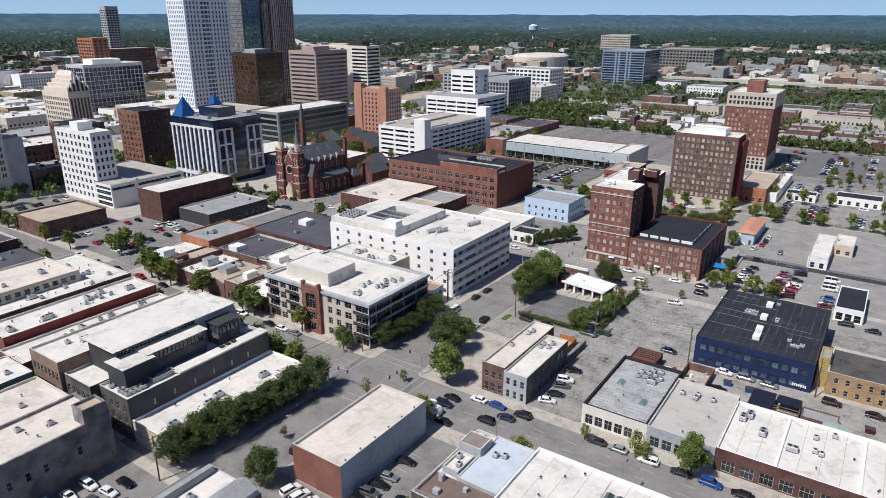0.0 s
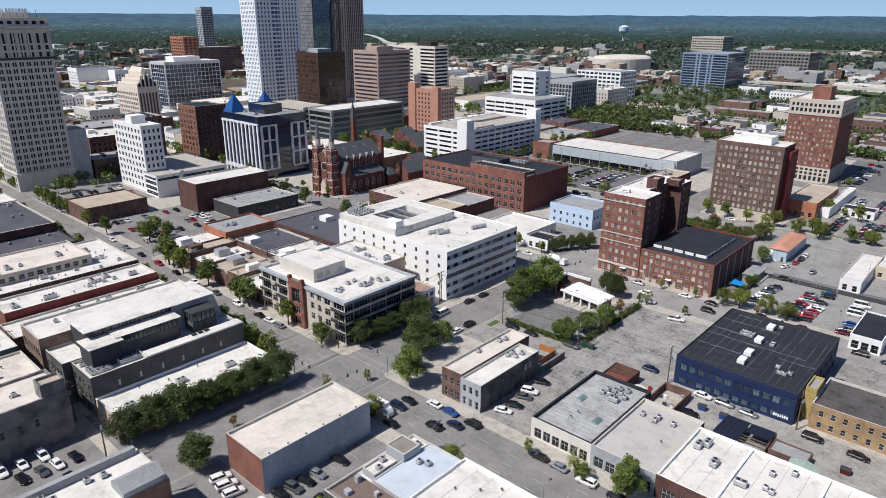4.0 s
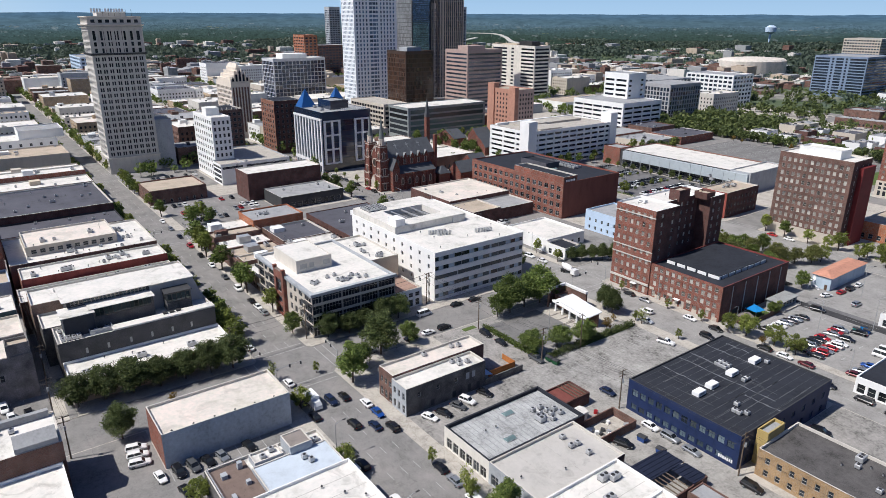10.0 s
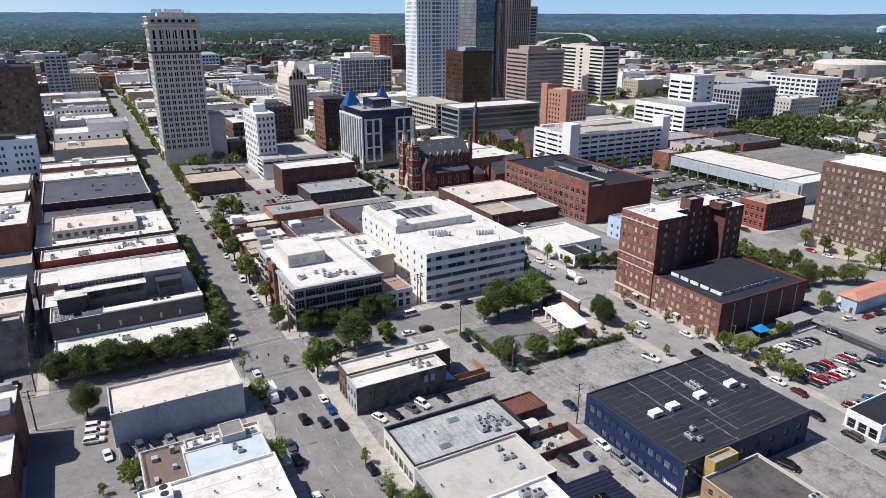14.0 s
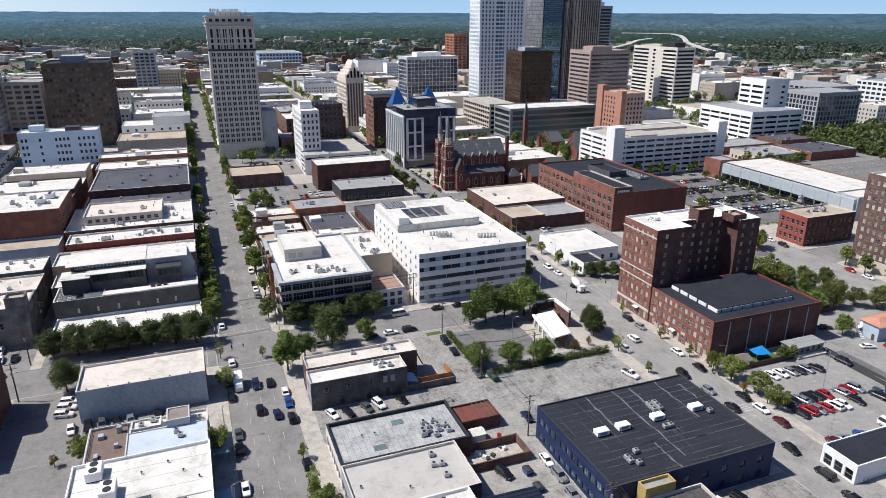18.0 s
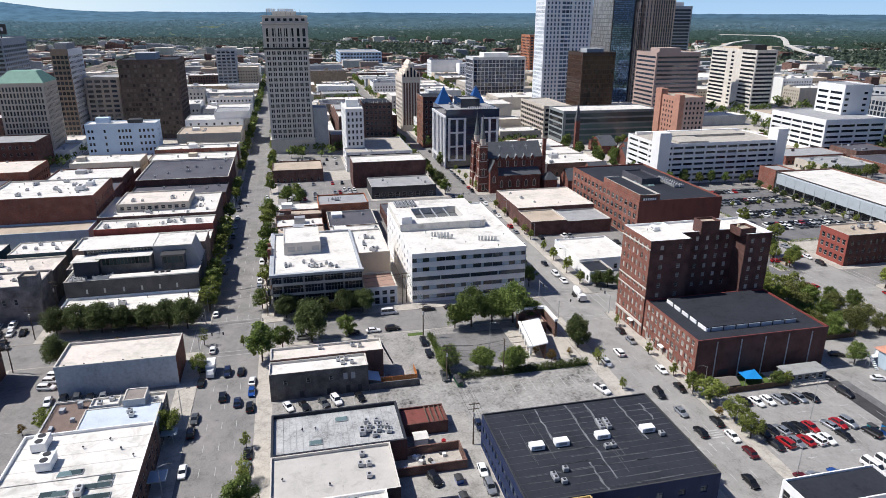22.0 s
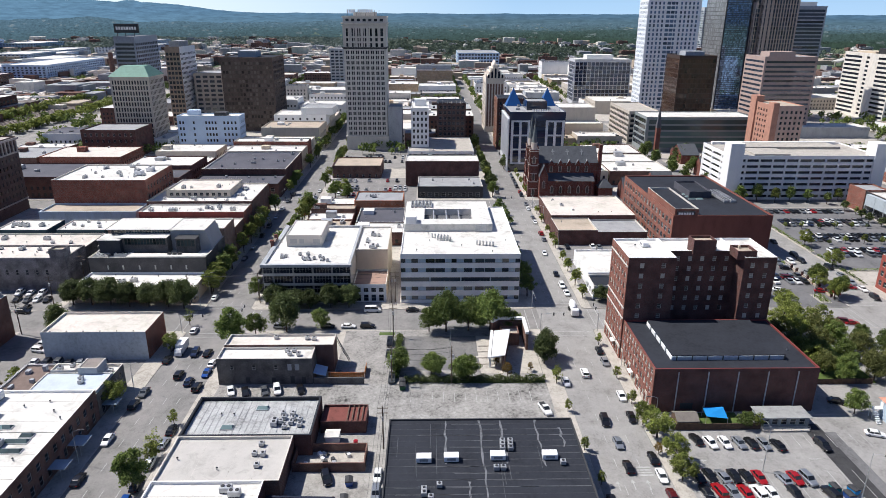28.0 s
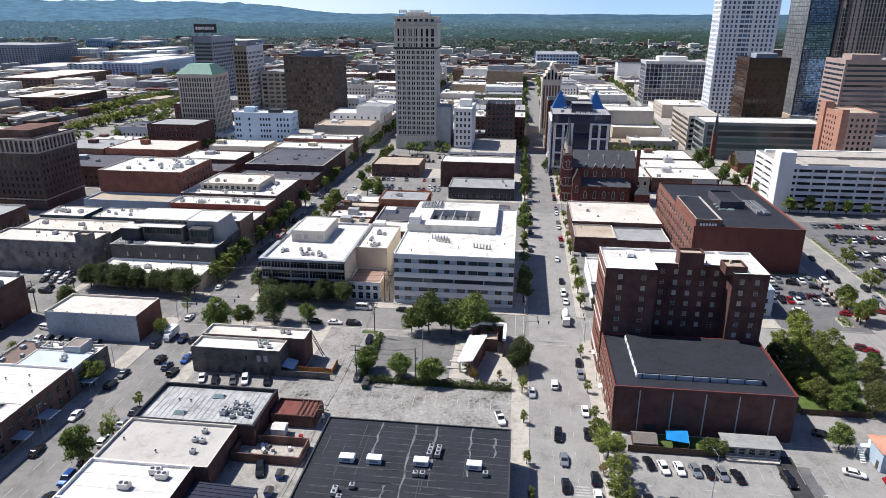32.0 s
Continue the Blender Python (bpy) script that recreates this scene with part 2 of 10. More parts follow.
STONE = mat("grey_limestone", (0.55, 0.525, 0.485), 0.85, var=0.16, streak=0.3)
DKGREY = mat("dark_grey_paint", (0.05, 0.051, 0.054), 0.7, var=0.2)
NAVY = mat("navy_paint", (0.014, 0.027, 0.082), 0.6, var=0.25, streak=0.3)
# blue paint of several buildings; also colours white lofts as if in blue shade
BLUE_PAINT_AND_SHADE = mat("pale_blue_paint_and_shade", (0.48, 0.60, 0.74), 0.75, var=0.08)
PINKSTONE = mat("pink_granite", (0.40, 0.30, 0.265), 0.7, var=0.1)
TRIM = mat("pale_trim", (0.55, 0.52, 0.47), 0.7, var=0.1)
METAL = mat("galvanised_metal", (0.46, 0.47, 0.48), 0.5, 0.5, var=0.15)
DARKMETAL = mat("dark_metal", (0.05, 0.05, 0.052), 0.5, 0.3, var=0.2)
GLASS = glassmat("window_glass", (0.02, 0.024, 0.029), spec=0.45)
# dark window glass, also the painted shade of open parking decks
NIGHTGLASS = glassmat("dark_glass_and_deck_shade", (0.012, 0.015, 0.022), rough=0.1, spec=0.4, rand=0.4)
BRGLASS = glassmat("bright_blind_window", (0.20, 0.19, 0.17), rough=0.25, rand=0.75)
SMOKY = glassmat("smoky_window", (0.085, 0.072, 0.06), rough=0.2, spec=0.4, rand=0.7)
BROWNGLASS = glassmat("bronze_tower_glass", (0.045, 0.024, 0.016), rough=0.12, spec=0.7, rand=0.4)
DARKGLASS = glassmat("dark_tower_glass", (0.022, 0.032, 0.048), rough=0.05, spec=0.9, rand=0.4)
PALEGRANITE = mat("pale_granite", (0.66, 0.66, 0.68), 0.6, var=0.1)
FRAME = mat("window_frame_paint", (0.45, 0.44, 0.42), 0.6, var=0.1)
MARK = mat("road_paint", (0.36, 0.36, 0.345), 0.8, var=0.4, scale=0.9, fine=5)
GRASS = mat("grass", (0.075, 0.115, 0.03), 0.95, var=0.35, scale=0.4, fine=5, hue=0.1)

# ---- mesh tools ----
class Mesh:
    """Collects faces with material slots, then becomes one object."""

    def __init__(self):
        self.v, self.f, self.m = [], [], []

    def face(self, pts, m=0):
        k = len(self.v)
        self.v.extend(pts)
        self.f.append(tuple(range(k, k + len(pts))))
        self.m.append(m)

    def box(self, x0, x1, y0, y1, z0, z1, m=0, bottom=True):
        k = len(self.v)
        self.v += [(x0, y0, z0), (x1, y0, z0), (x1, y1, z0), (x0, y1, z0), (x0, y0, z1), (x1, y0, z1), (x1, y1, z1), (x0, y1, z1)]
        q = [(0, 1, 5, 4), (1, 2, 6, 5), (2, 3, 7, 6), (3, 0, 4, 7), (4, 5, 6, 7)] + ([(3, 2, 1, 0)] if bottom else [])
        self.f += [tuple(k + i for i in a) for a in q]
        self.m += [m] * len(q)

    def loft(self, rings, m=0, cap=True):
        """Closed rings of equal length, one above or beyond the other."""
        k, c = len(self.v), len(rings[0])
        for r in rings:
            self.v.extend(r)
        for i in range(len(rings) - 1):
            for j in range(c):
                a, b = k + i * c + j, k + i * c + (j + 1) % c
                self.f.append((a, b, b + c, a + c))
                self.m.append(m)
        if cap:
            self.f.append(tuple(range(k + c - 1, k - 1, -1)))
            self.f.append(tuple(range(k + (len(rings) - 1) * c, k + len(rings) * c)))
            self.m += [m, m]

    def tube(self, a, b, r0, r1, n=8, m=0, cap=True):
        a, b = Vector(a), Vector(b)
        d = (b - a).normalized()
        s = d.orthogonal().normalized()
        t = d.cross(s)
        ring = lambda p, r: [tuple(p + r * (math.cos(6.28318 * i / n) * s + math.sin(6.28318 * i / n) * t)) for i in range(n)]
        self.loft([ring(a, r0), ring(b, r1)], m, cap)

    def weld(self):
        seen, idx, out = {}, [], []
        for p in self.v:
            k = (round(p[0], 4), round(p[1], 4), round(p[2], 4))
            if k not in seen:
                seen[k] = len(out)
                out.append(p)
            idx.append(seen[k])
        self.v, self.f = out, [tuple(idx[i] for i in f) for f in self.f]

    def data(self, name, mats, smooth=False):
        d = bpy.data.meshes.new(name)
        d.from_pydata(self.v, [], self.f)
        for m in mats:
            d.materials.append(m)
        d.polygons.foreach_set("material_index", self.m)
        if smooth:
            d.polygons.foreach_set("use_smooth", [True] * len(self.f))
        d.update()
        return d

    def ob(self, name, mats, parent=None, label="", m=None, smooth=False):
        o = new(name, self.data(name, mats if isinstance(mats, (list, tuple)) else [mats], smooth))
        if parent is not None:
            o.parent = parent
        if m is not None:
            o.matrix_basis = m
        return tagged(o, label)


def child(name, data, parent, m, label=""):
    o = new(name, data)
    o.parent, o.matrix_basis = parent, m
    return tagged(o, label) if label else o


def thing(name, label, category, x=0, y=0, z=0, rz=0, group="", kind=""):
    e = new(name)
    e.empty_display_size = 0.5
    e.matrix_basis = pose(x, y, z, 0, 0, rz)
    return tagged(e, label, category, group, kind)


WIN = {}


def window_data(w, h, glass, frame_mat, style):
    """A window of that size in a recess: frame, mullions and pane; origin at the lower left, outside towards -y."""
    key = (round(w, 2), round(h, 2), glass.name, frame_mat.name, style)
    if key in WIN:
        return WIN[key]
    b, t = min(0.09, w * 0.12, h * 0.12), 0.03
    xs, zs = [(b, w - b)], [(b, h - b)]
    if style == "sash":
        zs = [(b, h / 2 - t), (h / 2 + t, h - b)]
    if style == "grid":
        k = max(2, round(w / 1.1))
        xs = [(b if i == 0 else w * i / k + t, w - b if i == k - 1 else w * (i + 1) / k - t) for i in range(k)]
        zs = [(b, h * 0.62 - t), (h * 0.62 + t, h - b)]
    q = Mesh()
    for p in facade(q, (0, 0), (1, 0), w, 0, h, xs, zs, 0.04):
        (x, y, z), _, pw, ph = p
        q.face([(x, y, z), (x + pw, y, z), (x + pw, y, z + ph), (x, y, z + ph)], 1)
    q.weld()
    WIN[key] = q.data("window", [frame_mat, glass])
    return WIN[key]


def spread(W, n, w, margin):
    """n intervals of width w, evenly spread over a wall of length W."""
    if n <= 0:
        return []
    step = (W - 2 * margin) / n
    w = min(w, step * 0.97)
    return [(margin + step * (i + 0.5) - w / 2, margin + step * (i + 0.5) + w / 2) for i in range(n)]


def rows_of(n, first, storey, height):
    return [(first + i * storey, first + i * storey + height) for i in range(n)]


def facade(q, o, u, W, z0, z1, us, vs, depth=0.22, mw=0):
    """One wall from o along u (outside to the right), with recesses at us by vs. Returns the recesses' places."""
    n = (u[1], -u[0])
    P = lambda a, z, d=0.0: (o[0] + u[0] * a - n[0] * d, o[1] + u[1] * a - n[1] * d, z)
    if not us or not vs:
        q.face([P(0, z0), P(W, z0), P(W, z1), P(0, z1)], mw)
        return []
    zs = [z0] + [z for v in vs for z in v] + [z1]
    hs = [0] + [a for v in us for a in v] + [W]
    out = []
    for j in range(len(zs) - 1):
        if j % 2 == 0:
            if zs[j + 1] - zs[j] > 1e-4:
                q.face([P(0, zs[j]), P(W, zs[j]), P(W, zs[j + 1]), P(0, zs[j + 1])], mw)
            continue
        for i in range(len(hs) - 1):
            a, b, c, d = hs[i], hs[i + 1], zs[j], zs[j + 1]
            if i % 2 == 0:
                if b - a > 1e-4:
                    q.face([P(a, c), P(b, c), P(b, d), P(a, d)], mw)
            else:
                q.face([P(a, c), P(b, c), P(b, c, depth), P(a, c, depth)], mw)
                q.face([P(a, d, depth), P(b, d, depth), P(b, d), P(a, d)], mw)
                q.face([P(a, c), P(a, c, depth), P(a, d, depth), P(a, d)], mw)
                q.face([P(b, c, depth), P(b, c), P(b, d), P(b, d, depth)], mw)
                out.append((P(a, c, depth), u, b - a, d - c))
    return out


def add_windows(ob, places, glass, frame_mat=None, style="sash", joined=False, name="window", sub=True):
    """The windows of one wall: parts of their own, or one joined part where they are too many or too far."""
    frame_mat = frame_mat or FRAME
    if not places:
        return
    if joined:
        q = Mesh()
        for (p, u, w, h) in places:
            R = lambda a, z: (p[0] + u[0] * a, p[1] + u[1] * a, p[2] + z)
            q.face([R(0, 0), R(w, 0), R(w, h), R(0, h)], 0)
        o = q.ob("window_panes", [glass], ob)
        tagged(o, kind="stuff")
        return
    for (p, u, w, h) in places:
        d = window_data(w, h, glass, frame_mat, style)
        child(name, d, ob, Matrix(((u[0], -u[1], 0, p[0]), (u[1], u[0], 0, p[1]), (0, 0, 1, p[2]), (0, 0, 0, 1))) @ Matrix.Translation((0, -0.06, 0)))


def building(name, label, x0, x1, y0, y1, h, wall, roof, faces=None, par=0.7, z0=0.0, category="building", glass=None, frame_mat=None, cap=None,
             style="sash", joined=False, depth=0.22, parent=None, thick=0.3, wallname="wall", fm=None):
    """A flat-roofed block with parapet. faces: {'s','e','n','w'}: (columns, window width, rows) or (columns, width, rows, glass)."""
    ob = parent or thing(name, label, category)
    glass = glass or GLASS
    faces = faces or {}
    fm = fm or {}
    slots, far_panes = [wall, cap or wall], {}
    q = Mesh()
    zt = h + par
    walls = {"s": ((x0, y0), (1, 0), x1 - x0), "e": ((x1, y0), (0, 1), y1 - y0), "n": ((x1, y1), (-1, 0), x1 - x0), "w": ((x0, y1), (0, -1), y1 - y0)}
    for k, (o, u, W) in walls.items():
        s = faces.get(k)
        mw = 0
        if k in fm:
            slots.append(fm[k])
            mw = len(slots) - 1
        if s:
            us = [(W * a, W * b) for a, b in s[0]] if isinstance(s[0], list) else spread(W, s[0], s[1], s[4] if len(s) > 4 else min(1.0, W * 0.04))
            pl = facade(q, o, u, W, z0, zt, us, s[2], depth, mw)
            gk = s[3] if len(s) > 3 and s[3] else glass
            if joined is True or (joined and k in joined) or len(pl) > 300:
                far_panes.setdefault(gk, []).extend(pl)
            else:
                add_windows(ob, pl, gk, frame_mat, style)
        else:
            facade(q, o, u, W, z0, zt, [], [], 0, mw)
    for gk, pl in far_panes.items():
        add_windows(ob, pl, gk, joined=True)
    t = thick
    a, b = [(x0, y0), (x1, y0), (x1, y1), (x0, y1)], [(x0 + t, y0 + t), (x1 - t, y0 + t), (x1 - t, y1 - t), (x0 + t, y1 - t)]
    for i in range(4):
        j = (i + 1) % 4
        q.face([(*a[i], zt), (*a[j], zt), (*b[j], zt), (*b[i], zt)], 1)
        q.face([(*b[i], zt), (*b[j], zt), (*b[j], h - 0.1), (*b[i], h - 0.1)], 1 if cap else 0)
    q.ob(wallname, slots, ob)
    r = Mesh()
    k = 3 if (x1 - x0) > 8 else 1
    g = 0.0
    r.box(x0 + t + 0.004, x1 - t - 0.004, y0 + t + 0.004, y1 - t - 0.004, h - 0.25, h, 0)
    r.ob("roof", [roof], ob)
    return ob

# ---- ground, streets and blocks ----
def hill(x, y):
    """Height of the land: level in the city, wooded rises towards the horizon, a long ridge to the south-west."""
    r = math.hypot(x, y)
    z = 0.0
    if r > 1700:
        s = min(1.0, (r - 1700) / 3000)
        z += 26 * s * s + 18 * s * noise.noise((x * 0.0011, y * 0.0011, 3.1)) + 14 * s * noise.noise((x * 0.004, y * 0.004, 7.7))
        a = math.degrees(math.atan2(y, -x))        # 0 is straight west, negative is to the south
        ridge = max(0.0, min(1.0, (2 - a) / 26))
        z += s * ridge * (16 + 8 * noise.noise((a * 0.11, 0.3, 5.0)))
        z += 10 * s * noise.noise((a * 0.23, 2.0, 1.0))
    return z


def ground_mesh():
    q = Mesh()
    rs = [0, 400, 800, 1200, 1700, 2000, 2300, 2600, 2900, 3200, 3500, 3800, 4100, 4400, 4650, 4850]
    n = 120
    q.v.append((0, 0, 0))
    for r in rs[1:]:
        for i in range(n):
            a = 6.283185 * i / n
            x, y = r * math.cos(a), r * math.sin(a)
            q.v.append((x, y, hill(x, y)))
    for i in range(n):
        q.f.append((0, 1 + i, 1 + (i + 1) % n))
    for k in range(len(rs) - 2):
        for i in range(n):
            a, b = 1 + k * n + i, 1 + k * n + (i + 1) % n
            q.f.append((a, a + n, b + n, b))
    q.m = [0] * len(q.f)
    return q


def ground_material():
    m = bpy.data.materials.new("mixed_ground")
    t, n, l, b = nodes_of(m)
    b.inputs["Roughness"].default_value, b.inputs["Specular IOR Level"].default_value = 0.95, 0.1
    g = n.new("ShaderNodeNewGeometry")
    a, c = n.new("ShaderNodeTexNoise"), n.new("ShaderNodeTexNoise")
    a.inputs["Scale"].default_value, a.inputs["Detail"].default_value = 0.004, 6
    c.inputs["Scale"].default_value, c.inputs["Detail"].default_value, c.inputs["Roughness"].default_value = 0.06, 6, 0.7
    l.new(g.outputs["Position"], a.inputs["Vector"])
    l.new(g.outputs["Position"], c.inputs["Vector"])
    r1, r2 = n.new("ShaderNodeValToRGB"), n.new("ShaderNodeValToRGB")
    r1.color_ramp.elements[0].position, r1.color_ramp.elements[0].color = 0.3, (0.06, 0.085, 0.05, 1)
    r1.color_ramp.elements[1].position, r1.color_ramp.elements[1].color = 0.7, (0.12, 0.15, 0.085, 1)
    r2.color_ramp.elements[0].position, r2.color_ramp.elements[0].color = 0.3, (0.16, 0.155, 0.14, 1)
    r2.color_ramp.elements[1].position, r2.color_ramp.elements[1].color = 0.75, (0.34, 0.325, 0.29, 1)
    l.new(c.outputs["Fac"], r1.inputs[0])
    l.new(c.outputs["Fac"], r2.inputs[0])
    mr = n.new("ShaderNodeMapRange")
    mr.inputs["From Min"].default_value, mr.inputs["From Max"].default_value = 0.56, 0.64
    l.new(a.outputs["Fac"], mr.inputs["Value"])
    mx = n.new("ShaderNodeMix")
    mx.data_type = "RGBA"
    l.new(mr.outputs[0], mx.inputs["Factor"])
    l.new(r1.outputs[0], mx.inputs["A"])
    l.new(r2.outputs[0], mx.inputs["B"])
    l.new(mx.outputs["Result"], b.inputs["Base Color"])
    return m


tagged(ground_mesh().ob("ground", [ground_material()]), "wooded and built-up land that reaches the horizon", "ground", kind="structure")

STREETS = [183, 38, -107.3, -250, -393, -538, -683, -828, -973]      # centre lines along y
AVENUES = [-446, -332, -218, -104, 10, 124.4, 238.8, 349.5, 462, 574, 686, 798]     # centre lines along x
HALF = 8.0
q = Mesh()
q.box(-985, 191, -454, 806, -0.4, 0.03)
tagged(q.ob("road", [ASPHALT]), "worn grey asphalt streets of the downtown grid", "road", kind="structure")


def slab(name, label, x0, x1, y0, y1, z0, z1, material, category="pavement", parent=None):
    s = Mesh()
    s.box(x0, x1, y0, y1, z0, z1)
    o = s.ob(name, [material], parent)
    return tagged(o, label, category, kind="structure") if parent is None else o


for i in range(len(STREETS) - 1):
    for j in range(len(AVENUES) - 1):
        xa, xb, ya, yb = STREETS[i + 1] + HALF, STREETS[i] - HALF, AVENUES[j] + HALF, AVENUES[j + 1] - HALF
        s = Mesh()
        c = 1.2
        ring = lambda d, z: [(xa + c - d * 0, ya + d, z), (xb - c, ya + d, z), (xb - d, ya + c, z), (xb - d, yb - c, z), (xb - c, yb - d, z), (xa + c, yb - d, z), (xa + d, yb - c, z), (xa + d, ya + c, z)]
        s.loft([ring(0, 0.0), ring(0, 0.15)], 1, cap=False)
        s.face(ring(0.0, 0.15), 0)
        tagged(s.ob("pavement", [CONC, KERB]), "pale concrete pavement with kerb round a city block", "pavement", kind="structure")


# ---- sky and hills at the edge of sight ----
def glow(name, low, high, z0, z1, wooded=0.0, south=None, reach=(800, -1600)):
    """Distance that glows by height, on hills with haze painted in; wooded dapples it, and south is its paler, hazier
    hue under the sun.
    """
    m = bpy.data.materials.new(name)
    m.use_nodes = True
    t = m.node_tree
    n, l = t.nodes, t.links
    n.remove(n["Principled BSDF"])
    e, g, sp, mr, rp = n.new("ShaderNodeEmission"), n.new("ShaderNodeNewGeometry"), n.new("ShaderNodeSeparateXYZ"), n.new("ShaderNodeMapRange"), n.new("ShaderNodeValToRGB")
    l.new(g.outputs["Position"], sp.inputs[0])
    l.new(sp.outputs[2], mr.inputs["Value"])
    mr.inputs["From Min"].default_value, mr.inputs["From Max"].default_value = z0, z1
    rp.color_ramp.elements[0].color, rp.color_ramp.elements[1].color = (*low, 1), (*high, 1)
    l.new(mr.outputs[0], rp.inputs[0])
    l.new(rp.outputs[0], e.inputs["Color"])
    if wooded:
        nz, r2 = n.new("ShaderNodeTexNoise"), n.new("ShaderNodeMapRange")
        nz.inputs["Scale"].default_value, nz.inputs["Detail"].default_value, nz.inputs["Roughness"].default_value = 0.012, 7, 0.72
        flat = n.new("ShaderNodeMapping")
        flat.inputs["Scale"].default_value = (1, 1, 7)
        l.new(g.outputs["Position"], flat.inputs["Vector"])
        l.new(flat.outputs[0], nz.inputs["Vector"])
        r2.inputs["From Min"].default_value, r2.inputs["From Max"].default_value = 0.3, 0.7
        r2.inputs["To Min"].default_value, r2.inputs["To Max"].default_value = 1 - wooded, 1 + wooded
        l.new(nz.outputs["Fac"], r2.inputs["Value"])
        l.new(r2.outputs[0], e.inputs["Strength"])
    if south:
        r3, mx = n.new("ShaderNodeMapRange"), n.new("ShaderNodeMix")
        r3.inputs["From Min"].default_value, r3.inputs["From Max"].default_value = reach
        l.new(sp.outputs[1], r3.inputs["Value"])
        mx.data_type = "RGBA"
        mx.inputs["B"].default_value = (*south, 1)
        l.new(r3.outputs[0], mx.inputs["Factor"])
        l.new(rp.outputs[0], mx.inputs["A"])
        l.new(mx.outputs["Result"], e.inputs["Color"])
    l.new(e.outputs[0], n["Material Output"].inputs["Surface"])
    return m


def ridge_top(a):
    """Height of the far ridge by bearing: a long mountain in the south-west, low hills elsewhere."""
    k = max(0.0, min(1.0, (-11 - a) / 12))
    return 104 + 74 * k * k * (3 - 2 * k) + 5 * noise.noise((a * 0.3, 1.0, 0.0)) + 3 * noise.noise((a * 1.1, 5.0, 0.0)) + k * (26 * noise.noise((a * 0.2, 9.0, 0.0)) + 16 * noise.noise((a * 0.6, 4.0, 0.0)) + 8 * noise.noise((a * 1.7, 2.0, 0.0)))


q, q2 = Mesh(), Mesh()
R1, R2 = 4870, 4930
N = 700
for i in range(N + 1):
    a = -80 + 200 * i / N
    ca, sa = -math.cos(radians(a)), math.sin(radians(a))
    for z in (20, ridge_top(a)):
        q.v.append((R1 * ca, R1 * sa, z))
    for z in (40, 700):
        q2.v.append((R2 * ca, R2 * sa, z))
for i in range(N):
    for w in (q, q2):
        w.f.append((2 * i, 2 * i + 2, 2 * i + 3, 2 * i + 1))
        w.m.append(0)
# Ridge glows of itself; haze before it is painted into its blues
tagged(q.ob("backdrop", [glow("hazy_hills_glow", (0.085, 0.15, 0.2), (0.075, 0.155, 0.265), 55, 115, 0.3, (0.115, 0.225, 0.345), (600, -2400))]), "long wooded ridge along the horizon", "hills", kind="structure")
tagged(q2.ob("backdrop", [glow("low_sky", (0.40, 0.60, 0.83), (0.24, 0.44, 0.74), 90, 500, 0, (0.70, 0.82, 0.89))]), "clear pale blue sky above the horizon", "sky", kind="structure")

